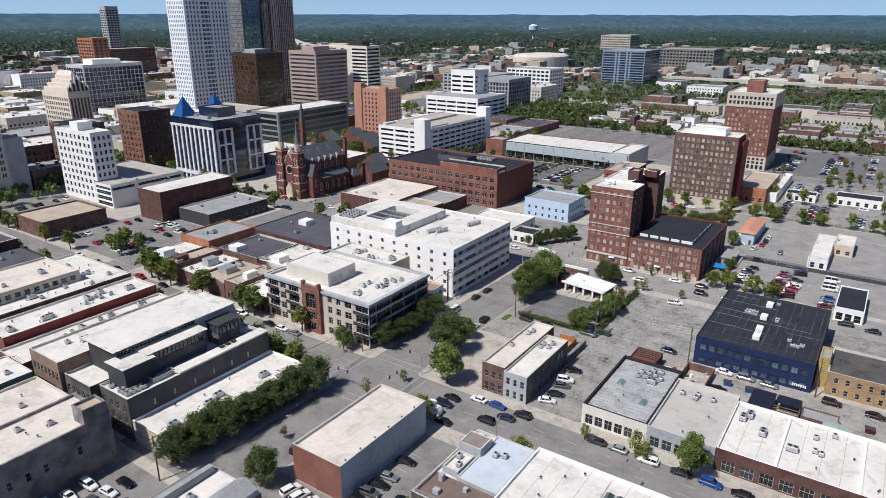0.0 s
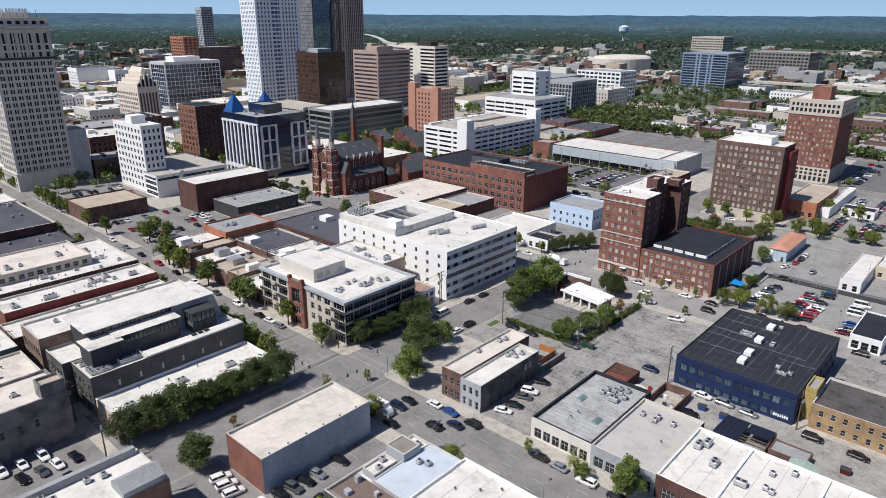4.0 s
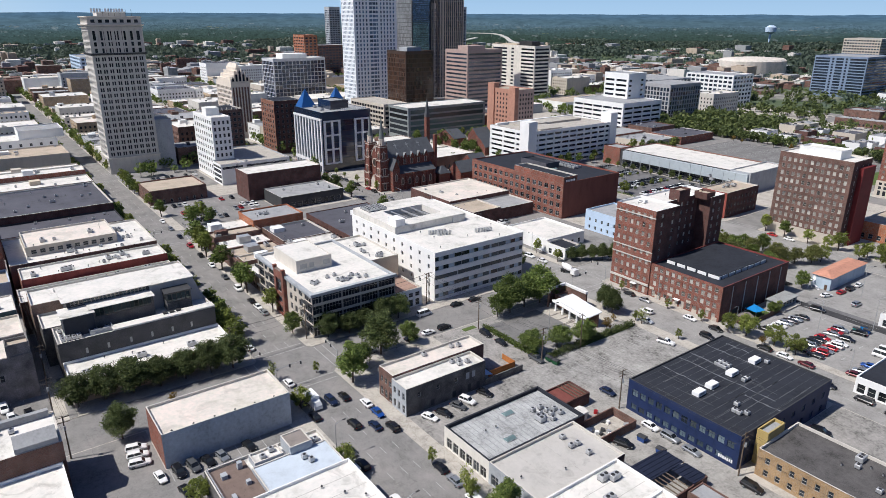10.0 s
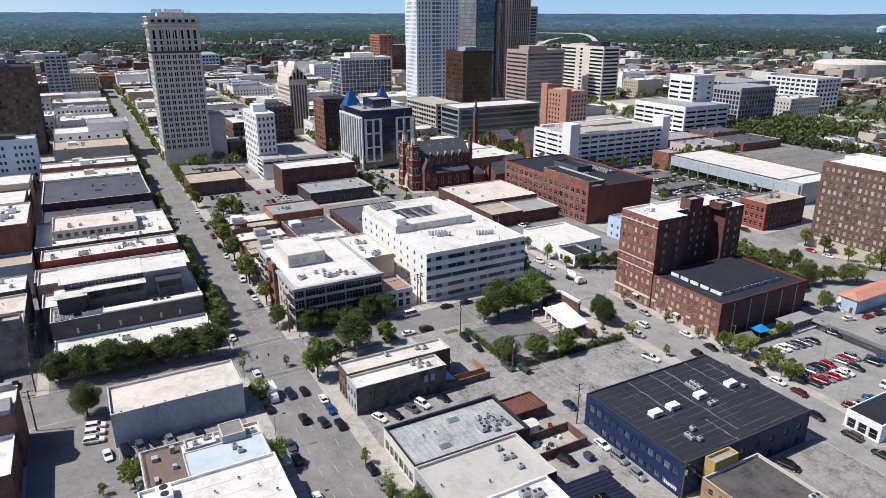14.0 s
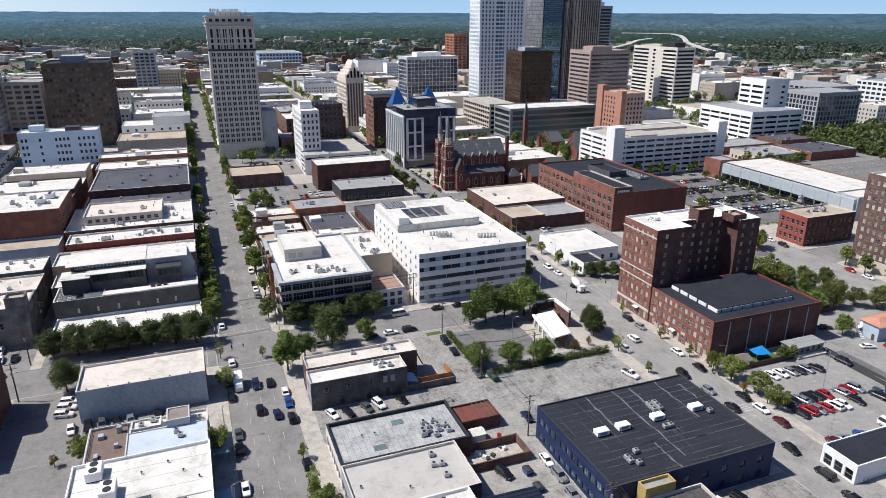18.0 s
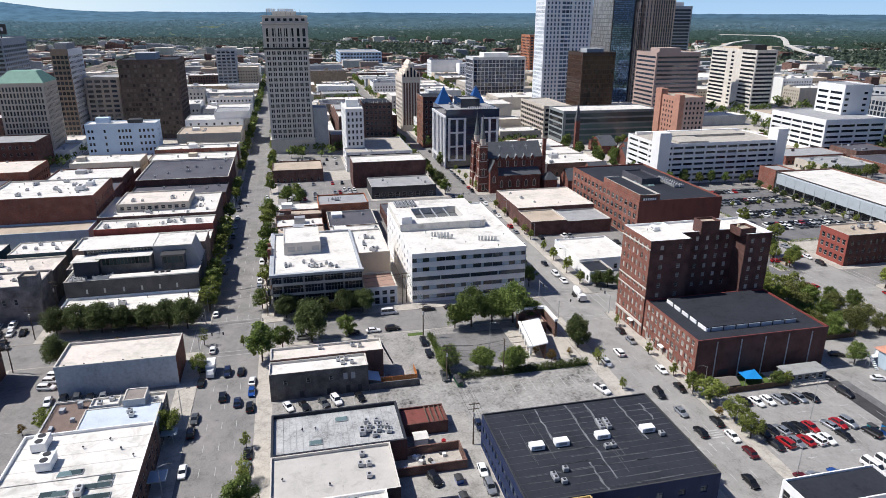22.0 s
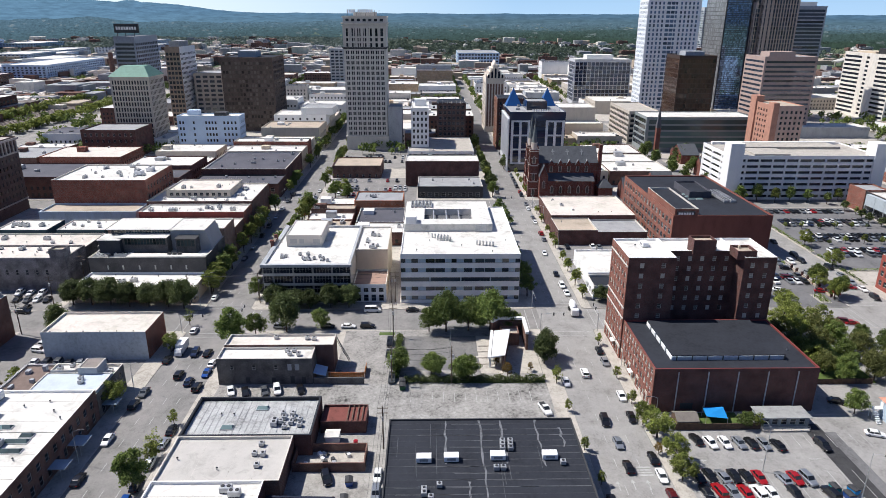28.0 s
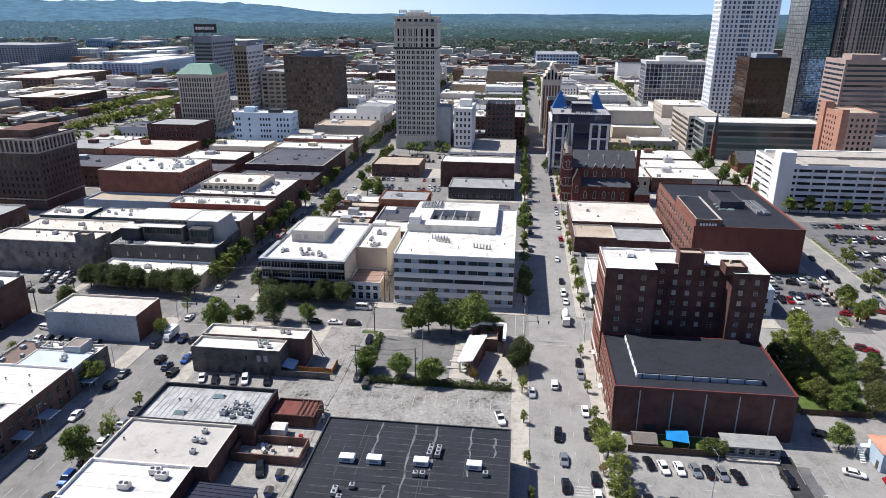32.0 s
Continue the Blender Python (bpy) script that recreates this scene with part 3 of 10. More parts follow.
def hazy_far_land_glow():
    """Woods, clearings and roofs of the land beyond the plain: glowing backdrop, haze painted as blue that grows with
    distance.
    """
    m = bpy.data.materials.new("hazy_far_land")
    m.use_nodes = True
    t = m.node_tree
    n, l = t.nodes, t.links
    n.remove(n["Principled BSDF"])
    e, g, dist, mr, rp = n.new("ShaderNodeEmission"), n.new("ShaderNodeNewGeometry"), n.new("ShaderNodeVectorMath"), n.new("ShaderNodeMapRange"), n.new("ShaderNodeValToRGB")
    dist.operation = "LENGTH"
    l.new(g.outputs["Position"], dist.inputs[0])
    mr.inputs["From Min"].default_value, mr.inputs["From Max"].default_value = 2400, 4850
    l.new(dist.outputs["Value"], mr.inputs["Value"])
    # dark green to blue by distance: haze painted into the ramp
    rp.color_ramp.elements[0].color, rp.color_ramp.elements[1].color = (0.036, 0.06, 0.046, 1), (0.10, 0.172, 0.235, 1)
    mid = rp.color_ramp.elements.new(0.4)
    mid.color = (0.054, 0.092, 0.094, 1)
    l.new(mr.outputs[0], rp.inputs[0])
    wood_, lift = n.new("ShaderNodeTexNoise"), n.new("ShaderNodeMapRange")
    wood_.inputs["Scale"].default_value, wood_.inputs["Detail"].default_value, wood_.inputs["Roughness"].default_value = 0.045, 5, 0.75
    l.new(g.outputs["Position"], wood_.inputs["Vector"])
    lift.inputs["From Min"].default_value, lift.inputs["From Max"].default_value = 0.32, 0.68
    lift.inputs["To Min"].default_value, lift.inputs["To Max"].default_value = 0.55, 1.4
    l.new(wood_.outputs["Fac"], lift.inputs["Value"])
    # southwards a paler blue, the thicker haze under the sun, painted too
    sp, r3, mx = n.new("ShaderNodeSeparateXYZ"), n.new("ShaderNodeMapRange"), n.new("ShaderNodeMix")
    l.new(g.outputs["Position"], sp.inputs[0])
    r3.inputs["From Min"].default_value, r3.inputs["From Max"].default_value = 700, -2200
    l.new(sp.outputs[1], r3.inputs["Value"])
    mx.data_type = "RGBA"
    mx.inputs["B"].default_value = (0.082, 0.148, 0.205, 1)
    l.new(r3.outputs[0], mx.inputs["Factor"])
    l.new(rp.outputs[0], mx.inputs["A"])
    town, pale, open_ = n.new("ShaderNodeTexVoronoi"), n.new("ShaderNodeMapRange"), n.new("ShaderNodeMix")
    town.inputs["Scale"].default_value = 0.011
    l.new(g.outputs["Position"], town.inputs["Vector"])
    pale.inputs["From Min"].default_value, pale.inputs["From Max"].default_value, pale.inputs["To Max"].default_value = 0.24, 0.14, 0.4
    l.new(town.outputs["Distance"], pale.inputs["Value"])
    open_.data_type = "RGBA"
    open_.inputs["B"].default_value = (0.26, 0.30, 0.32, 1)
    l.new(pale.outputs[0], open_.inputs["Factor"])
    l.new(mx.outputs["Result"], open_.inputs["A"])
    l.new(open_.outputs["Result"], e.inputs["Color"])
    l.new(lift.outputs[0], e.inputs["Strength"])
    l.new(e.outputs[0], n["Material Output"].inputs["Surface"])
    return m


def hazy_far_land():
    """Rolling wooded land from the edge of the plain to the ridge: tree line behind tree line, with uneven tops."""
    q = Mesh()
    rnd = random.Random(8)
    n_ = 1200
    for k in range(44):
        r = 2480 + 54 * k
        base = len(q.v)
        for i in range(n_ + 1):
            a = radians(-80 + 200 * (i + rnd.uniform(-0.35, 0.35)) / n_)
            rr = r + rnd.uniform(-24, 24)
            x, y = -rr * math.cos(a), rr * math.sin(a)
            z = hill(x, y) + 8 * noise.noise((x * 0.0018, y * 0.0018, 9.0))
            top = z + 9 + 9 * noise.noise((x * 0.006, y * 0.006, 2.0)) + rnd.uniform(-3, 4)
            q.v += [(x, y, z - 8), (x, y, max(z + 1, top))]
        for i in range(n_):
            b = base + 2 * i
            q.f.append((b, b + 2, b + 3, b + 1))
            if k:
                c = b - 2 * (n_ + 1)
                q.f.append((c + 1, c + 3, b + 2, b))
    q.m = [0] * len(q.f)
    return q


tagged(hazy_far_land().ob("backdrop", [hazy_far_land_glow()]), "rolling wooded land below the ridge", "hills", kind="stuff")

# ---- buildings ----
S1 = lambda n, first=1.1, st=3.6, hh=1.9: rows_of(n, first, st, hh)

# block between the avenues, east of the cross street
grey_corner = building("corner_building", "two-storey corner shop building painted slate grey with white roof", -73.2, -66.4, 136.3, 162.0, 7.4, GREYBRICK, WHITEROOF,
                       {"s": (3, 1.0, [(0.6, 2.9), (4.4, 6.4)]), "e": (4, 1.0, [(4.6, 6.0)])}, fm={"s": GREYSTUCCO}, cap=TRIM)
brick_shop = building("brick_shop", "two-storey brick shop with tan flat roof and metal stair", -80.0, -73.2, 136.6, 167.0, 8.0, BRNBRICK, CREAMROOF,
                      {"s": (3, 1.3, [(0.5, 3.0), (4.6, 6.4)])}, cap=TRIM)
grey_shop = building("grey_roof_shop", "single-storey shop with grey ribbed roof and white front", -51.2, -35.0, 137.0, 167.0, 4.9, DKBRICK, mat("weathered_metal_roof", (0.37, 0.375, 0.37), 0.7, 0.1, var=0.4, scale=0.3, fine=2.5, stain=0.6),
                     {"s": (6, 2.0, [(0.5, 3.2)])}, fm={"s": mat("pale_front_paint", (0.66, 0.63, 0.57), 0.75, var=0.1, streak=0.4)}, style="grid", cap=DARKROOF, par=0.9, thick=0.5)
white_shop = building("pale_roof_shop", "single-storey shop with pale flat roof and dark shopfront", -35.0, -19.6, 137.0, 163.0, 5.0, BRNBRICK, mat("pale_grey_membrane", (0.45, 0.43, 0.40), 0.8, var=0.13, scale=0.2, stain=0.35),
                      {"s": (5, 2.3, [(0.4, 3.1)])}, fm={"s": GREYSTUCCO}, style="grid", cap=TRIM)
white_row = building("white_roof_row", "row of brick shops under a bright white membrane roof", -19.5, 25.5, 137.0, 160.0, 5.2, DKBRICK, WHITEROOF,
                     {"s": (11, 2.8, [(0.4, 3.2)])}, style="grid", cap=WHITEPAINT)
HALLGLASS = glassmat("blue_hall_glass", (0.055, 0.075, 0.085), rough=0.1, spec=0.5, rand=0.8)
blue_hall = building("blue_warehouse", "two-storey warehouse painted navy blue with black ribbed roof", -36.4, -5.6, 184.8, 226.4, 8.6, NAVY, DARKROOF,
                     {"s": (12, 1.7, [(0.9, 2.5), (4.7, 6.6)], HALLGLASS), "e": (8, 1.5, [(1.0, 2.6), (4.8, 6.4)], HALLGLASS)}, fm={"n": DKBRICK, "w": DKGREY}, style="grid", par=0.35, cap=DKGREY, frame_mat=NAVY)
yellow_house = building("yellow_brick_building", "two-storey yellow brick building with dark flat roof and tower", -2.6, 26.0, 187.0, 204.0, 6.2, YELBRICK, mat("stained_dark_roof", (0.085, 0.08, 0.078), 0.85, var=0.5, scale=0.25, stain=0.4),
                        {"s": (10, 1.1, [(0.8, 2.4), (3.9, 5.5)]), "w": (3, 1.0, [(3.9, 5.5)])}, cap=TRIM)

# block south of the avenue
cream_hall = building("painted_hall", "red brick hall with one painted grey side and cream roof", -94.8, -80.9, 81.6, 111.7, 8.4, BRICK, CREAMROOF, {}, fm={"e": PALEWALL}, cap=TRIM)
multi = building("stepped_shop", "low shop building with stepped white and bluish roofs", -66.0, -50.8, 86.0, 111.5, 6.4, GREYBRICK, WHITEROOF, {"n": (4, 1.6, [(0.6, 3.0), (4.0, 5.6)])}, cap=TRIM)
big_white = building("brick_market_hall", "large dark brick hall with bright white roof", -50.6, -2.0, 84.6, 111.5, 7.8, BRNBRICK, WHITEROOF,
                     {"n": (14, 1.5, [(0.9, 3.2), (4.6, 6.6)])}, cap=WHITEPAINT)
gable_hall = building("alley_hall", "tall brick hall with white roof beside the alley", -97.0, -83.3, 24.0, 63.5, 13.6, BRNBRICK, WHITEROOF, {}, cap=TRIM, par=0.25)
building("", "", -83.3, -67.5, 24.0, 62.8, 8.5, BRNBRICK, WHITEROOF, {}, parent=gable_hall, cap=WHITEPAINT, wallname="low_aisle")
s = Mesh()
s.box(-96.6, -95.4, 24.5, 62.6, 13.6, 15.2)
s.ob("roof_upstand", [GREYROOF], gable_hall, "long grey upstand along the roof edge")

# west block, south side of the avenue
low_white = building("low_white_roof_shop", "long low shop with cream end wall and bright white roof", -135.9, -121.8, 69.5, 112.0, 5.4, CREAM, WHITEROOF, {"s": (4, 0.8, [(2.2, 3.4)])}, cap=WHITEPAINT)
PALEPANEL = mat("pale_window_panel", (0.5, 0.5, 0.48), 0.6, var=0.15)
RIBBON0 = glassmat("clerestory_glass", (0.03, 0.042, 0.045), rough=0.06, spec=0.7, rand=0.6)
loft_a = building("dark_brick_lofts", "dark painted brick lofts with white roof terrace and condensers", -148.0, -136.0, 69.2, 111.8, 11.0, brickmat("charcoal_brick", (0.105, 0.102, 0.104), (0.09, 0.088, 0.087), stain=0.3), WHITEROOF,
                  {"s": (4, 1.2, S1(3, 1, 3.3, 1.9)), "e": ([(0.15, 0.165), (0.28, 0.295), (0.42, 0.435), (0.555, 0.57), (0.69, 0.705), (0.82, 0.835)], 1, [(7.0, 8.7)], PALEPANEL)}, cap=TRIM, par=0.75)
loft_b = building("roof_terrace_lofts", "brick lofts with set-back upper floor under a white roof", -160.0, -148.0, 67.0, 111.8, 11.4, GREYBRICK, WHITEROOF, {"s": (5, 1.1, S1(3, 1, 3.3, 1.9))}, cap=TRIM)
loft_c = building("brown_brick_lofts", "tan brick loft building with stained white roof", -174.0, -160.0, 66.0, 112.0, 14.6, brickmat("pink_brown_brick", (0.27, 0.18, 0.14), (0.28, 0.23, 0.2)), WHITEROOF, {"s": (7, 1.1, S1(3, 1, 4.4, 2.2))}, cap=TRIM)
loft_d = building("white_roof_lofts", "brick commercial building with stained white roof", -188.0, -175.0, 64.0, 112.0, 10.5, BRNBRICK, WHITEROOF, {}, cap=TRIM)
loft_e = building("red_side_building", "commercial building with dark red painted side wall", -202.0, -189.0, 66.0, 112.0, 13.0, BRICK, WHITEROOF, {}, cap=TRIM, fm={"e": mat("oxblood_paint", (0.24, 0.06, 0.05), 0.85, var=0.25, streak=0.3)})
loft_f = building("stepped_roof_building", "brick commercial building with stepped pale roofs", -238.0, -203.0, 64.0, 112.0, 14.0, BRNBRICK, WHITEROOF, {"e": (0, 1, [])}, cap=TRIM)

WORNBRICK = brickmat("worn_grey_brick", (0.27, 0.252, 0.25), (0.2, 0.19, 0.18), stain=0.5)
south_a = building("grey_rear_building", "grey painted brick building with cream roof and stair tower", -147.0, -132.4, 18.5, 63.0, 12.3, WORNBRICK, CREAMROOF, {"e": ([(0.38, 0.405), (0.5, 0.525), (0.58, 0.605), (0.66, 0.685), (0.74, 0.765), (0.82, 0.845)], 1, [(6.4, 8.4)])}, thick=0.5)
building("", "", -164.6, -147.0, 18.5, 62.6, 11.2, GREYBRICK, CREAMROOF, {}, parent=south_a, wallname="rear_wing", cap=TRIM)
red_block = building("red_brick_warehouse", "tall dark red brick warehouse with white roof", -241.0, -207.3, 20.0, 63.0, 22.9, BRICK, WHITEROOF, {"n": (9, 1.4, S1(5, 1.5, 4.2, 2.2))}, cap=TRIM)
TEAL = mat("dark_teal_paint", (0.03, 0.06, 0.075), 0.7)
blue_sheds = [building("dark_blue_shed", "low shop with dark teal walls and white roof", -179.0, -165.0, ya, yb, 12.8, TEAL, WHITEROOF, {}, cap=TRIM, par=0.4) for ya, yb in ((18.4, 39.0), (42.8, 62.3))]
red_front = building("low_blue_roof_building", "pale blue-grey painted building with tan roof in front of the warehouse", -207.2, -193.0, 20.2, 63.0, 12.0, mat("pale_blue_grey_paint", (0.42, 0.48, 0.55), 0.85, var=0.2, streak=0.3), TANROOF, {"n": (4, 1.3, [(1, 3), (5.5, 7.3)])}, thick=0.4)

# west block, north side of the avenue
apt_rows = S1(4, 0.9, 3.6, 2.3)
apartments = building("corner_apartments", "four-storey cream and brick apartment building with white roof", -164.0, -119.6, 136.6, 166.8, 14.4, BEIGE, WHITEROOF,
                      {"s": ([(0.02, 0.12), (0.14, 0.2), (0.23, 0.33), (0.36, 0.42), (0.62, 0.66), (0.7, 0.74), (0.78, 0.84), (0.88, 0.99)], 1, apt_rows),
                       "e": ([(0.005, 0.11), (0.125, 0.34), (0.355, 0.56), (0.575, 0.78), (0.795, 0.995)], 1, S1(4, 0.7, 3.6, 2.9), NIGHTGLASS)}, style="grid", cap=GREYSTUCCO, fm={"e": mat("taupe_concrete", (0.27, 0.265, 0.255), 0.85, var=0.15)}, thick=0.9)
building("", "", -164.0, -136.0, 166.8, 178.6, 14.0, CREAM, WHITEROOF, {}, parent=apartments, cap=TRIM, wallname="rear_wing")
building("", "", -159.0, -140.0, 141.0, 154.0, 18.6, mat("pale_beige_render", (0.62, 0.58, 0.52), 0.85, var=0.1, streak=0.4), WHITEROOF, {"e": ([(0.1, 0.3), (0.36, 0.5), (0.75, 0.95)], 1, [(15.6, 17.4)], FRAME)}, z0=14.3, par=0.3, parent=apartments, wallname="roof_house", cap=TRIM)
bay = Mesh()
pl = facade(bay, (-146.5, 135.4), (1, 0), 7.6, 0.15, 16.2, [(1.6, 6.0)], [(0.8, 3.6), (4.6, 7.2), (8.2, 13.4)], 0.7)
for o_, u_, w_ in (((-146.5, 136.58), (0, -1), 1.18), ((-138.9, 135.4), (0, 1), 1.18)):
    facade(bay, o_, u_, w_, 0.15, 16.2, [], [])
bay.face([(-146.5, 135.4, 16.2), (-138.9, 135.4, 16.2), (-138.9, 136.58, 16.2), (-146.5, 136.58, 16.2)])
bay.ob("brick_bay", [BRICK], apartments, "projecting red brick entrance bay with tall opening")
add_windows(apartments, pl, GLASS, None, "grid", name="bay_window")
for xx in (-146.5, -139.9):
    s = Mesh()
    s.box(xx, xx + 1.0, 135.2, 136.4, 16.2, 17.2)
    s.ob("bay_pier_cap", [BRICK], apartments)
for k in range(3):
    for xa, xb in ((-163.2, -158.6), (-154.0, -149.2), (-124.8, -119.7)):
        s = Mesh()
        z = 4.2 + 3.6 * k
        s.box(xa, xb, 135.2, 136.55, z, z + 0.18)
        s.box(xa, xb, 135.2, 135.26, z + 0.18, z + 1.1)
        s.ob("balcony", [DKGREY], apartments)
s = Mesh()
for o_ in ((-164.6, -119.0, 136.0, 136.9), (-120.2, -119.0, 136.9, 167.2)):
    s.box(o_[0], o_[1], o_[2], o_[3], 14.2, 15.14)
s.ob("roof_eave", [GREYSTUCCO], apartments, "deep grey roof eave")
for k in range(3):
    s = Mesh()
    z = 4.0 + 3.6 * k
    s.box(-119.58, -118.9, 137.0, 166.4, z, z + 0.14)
    s.box(-118.96, -118.9, 137.0, 166.4, z + 0.14, z + 0.9)
    s.ob("long_balcony", [METAL], apartments)
lobby = building("entrance_wing", "low tan entrance wing with flat roof", -135.9, -121.4, 167.2, 178.8, 6.2, TANBRICK, mat("rusty_tan_roof", (0.3, 0.2, 0.16), 0.9), {"e": (4, 1.7, [(0.5, 3.0), (3.9, 5.5)])}, fm={"e": WHITEPAINT}, cap=TRIM)
wrow = S1(5, 1.3, 3.45, 1.55)
white_block = building("white_office_block", "five-storey white office block with ribbon windows and raised roof court", -179.8, -120.6, 184.0, 225.4, 18.0, WHITEPAINT, WHITEROOF,
                       {"s": (10, 1.3, wrow), "e": ([(0.001, 0.999)], 1, wrow, mat("pale_blue_spandrel", (0.40, 0.50, 0.58), 0.4, var=0.12, scale=0.5, fine=2))}, cap=WHITEPAINT, style="grid", par=0.45, depth=0.3)
RIBBON = glassmat("ribbon_glass", (0.022, 0.035, 0.045), rough=0.06, spec=0.8, rand=0.6)
for r_, (za, zb) in enumerate(wrow):
    for fa, fb in (((0.002, 0.24), (0.25, 0.5), (0.51, 0.75), (0.76, 0.998)) if r_ == 2 else ((0.002, 0.04), (0.09, 0.145), (0.21, 0.285), (0.29, 0.37), (0.425, 0.468), (0.53, 0.6), (0.625, 0.7), (0.705, 0.79), (0.85, 0.905), (0.96, 0.998))):
        w_ = (fb - fa) * 41.4
        child("ribbon_window", window_data(w_, zb - za - 0.1, RIBBON, DKGREY, "grid"), white_block, pose(-120.74, 184.0 + fa * 41.4, za + 0.05, 0, 0, 90))
for xa, xb, ya, yb in ((-179.5, -168.0, 184.4, 218.0), (-154.0, -147.0, 184.4, 218.0), (-168.0, -154.0, 184.4, 192.0), (-168.0, -154.0, 211.0, 218.0)):
    s = Mesh()
    s.box(xa, xb, ya, yb, 18.0, 20.9)
    s.ob("raised_roof", [WHITEROOF], white_block)
s = Mesh()
s.box(-168.0, -154.0, 192.0, 211.0, 18.0, 18.3)
s.ob("court_floor", [mat("dark_court_floor", (0.11, 0.115, 0.12), 0.8, var=0.25)], white_block)
for k in range(3):
    s = Mesh()
    s.box(-167.9, -154.1, 195.5 + 5 * k, 195.9 + 5 * k, 20.0, 20.5)
    s.ob("court_beam", [METAL], white_block)
s = Mesh()
s.box(-153.0, -147.2, 178.0 + 7.0, 189.0, 20.9, 23.6)
s.ob("stair_head", [WHITEPAINT], white_block)
s = Mesh()
s.box(-149.6, -146.2, 211.5, 216.0, 18.0, 20.4)
s.ob("stair_head", [METAL], white_block)

# north block: hotel tower and annex
hotel = thing("brick_hotel_tower", "nine-storey brown brick hotel with white roof and pale trim", "building")
HS, HE = S1(8, 4.9, 3.35, 1.8), S1(6, 13.2, 3.1, 1.5)
# Sunlit south front in lighter brick, shaded walls darker: light put into the colour
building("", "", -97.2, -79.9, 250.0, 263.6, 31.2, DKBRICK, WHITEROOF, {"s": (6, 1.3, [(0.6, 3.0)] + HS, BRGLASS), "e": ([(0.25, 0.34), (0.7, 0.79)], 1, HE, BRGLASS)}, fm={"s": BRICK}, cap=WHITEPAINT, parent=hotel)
building("", "", -97.2, -85.6, 263.6, 283.0, 31.2, DKBRICK, WHITEROOF, {"e": (5, 1.15, HE, BRGLASS)}, cap=WHITEPAINT, parent=hotel)
building("", "", -97.2, -79.9, 283.0, 292.2, 31.2, DKBRICK, WHITEROOF, {"e": ([(0.2, 0.33), (0.62, 0.75)], 1, HE, BRGLASS)}, cap=WHITEPAINT, parent=hotel)
building("", "", -89.4, -84.9, 270.0, 276.5, 34.6, DKBRICK, TANROOF, {}, z0=31.0, parent=hotel, wallname="lift_tower")
building("", "", -86.0, -80.6, 281.0, 286.5, 32.8, DKBRICK, TANROOF, {}, z0=31.0, parent=hotel, wallname="stair_tower")
for zz in (13.0, 16.2, 29.0):
    s = Mesh()
    s.box(-97.4, -79.7, 249.75, 249.98, zz, zz + 0.35)
    s.ob("string_course", [TRIM], hotel)
s = Mesh()
s.box(-85.4, -84.7, 283.05, 283.6, 12.6, 33.6)
s.ob("flue", [CREAM], hotel)
# As on the tower: the south wall's sun and other walls' shade are coloured in
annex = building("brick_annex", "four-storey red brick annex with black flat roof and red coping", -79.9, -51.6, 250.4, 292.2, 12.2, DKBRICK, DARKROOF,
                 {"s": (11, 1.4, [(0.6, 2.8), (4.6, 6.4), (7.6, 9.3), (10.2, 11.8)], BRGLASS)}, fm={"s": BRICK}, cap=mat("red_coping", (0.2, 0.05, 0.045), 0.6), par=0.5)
s = Mesh()
s.box(-77.6, -57.0, 256.5, 286.0, 12.2, 13.6, 0)
s.ob("raised_roof", [DARKROOF], annex)
for k in range(5):
    s = Mesh()
    s.box(-77.6 + 4.15 * k, -74.3 + 4.15 * k + (0.7 if k == 4 else 0), 256.3, 256.48, 12.2, 13.3, 0)
    s.ob("raised_roof_fascia", [WHITEPAINT], annex, "white fascia panel of the raised roof")
s = Mesh()
s.box(-56.98, -56.8, 256.5, 285.8, 12.2, 13.35, 0)
s.ob("raised_roof_fascia", [mat("blue_grey_fascia", (0.42, 0.47, 0.53), 0.6, var=0.2, streak=0.3)], annex, "pale blue-grey fascia of the raised roof")
for k in range(8):
    s = Mesh()
    yy = 257.6 + 4.0 * k
    s.box(-56.79, -56.6, yy - 0.12, yy + 0.12, 12.2, 13.5)
    s.ob("fascia_post", [DKGREY], annex)
for k in range(5):
    s = Mesh()
    yy = 256.5 + 7.6 * k
    s.box(-51.58, -51.4, yy - 0.13, yy + 0.13, 0.15, 11.8)
    s.ob("downpipe_strip", [GREYSTUCCO], annex)
for yy in (259.5, 266.5):
    s = Mesh()
    s.box(-51.58, -51.5, yy - 1.6, yy + 1.6, 1.2, 2.8)
    s.ob("louvre", [DKGREY], annex)

# beyond the hotel
tan_store = building("tan_roof_store", "low brick store with tan and grey flat roofs", -236.0, -201.0, 250.5, 290.0, 7.6, DKBRICK, CREAMROOF, {}, cap=TRIM)
building("", "", -201.0, -182.0, 250.5, 268.0, 6.4, DKBRICK, TANROOF, {}, parent=tan_store, cap=TRIM, wallname="front_wing")
building("", "", -201.0, -182.0, 268.0, 290.0, 5.6, DKBRICK, GREYROOF, {}, parent=tan_store, cap=TRIM, wallname="rear_wing")
red_office = building("red_brick_office", "four-storey red brick office with black roof and many windows", -238.0, -166.2, 294.5, 336.0, 17.8, BRICK, DARKROOF,
                      {"s": (16, 2.6, S1(4, 1.2, 4.2, 2.4)), "e": (0, 1, [])}, style="grid", fm={"e": mat("plain_red_brick", (0.17, 0.064, 0.05), 0.9, var=0.2, streak=0.4)}, cap=mat("brick_coping", (0.24, 0.085, 0.065), 0.8))
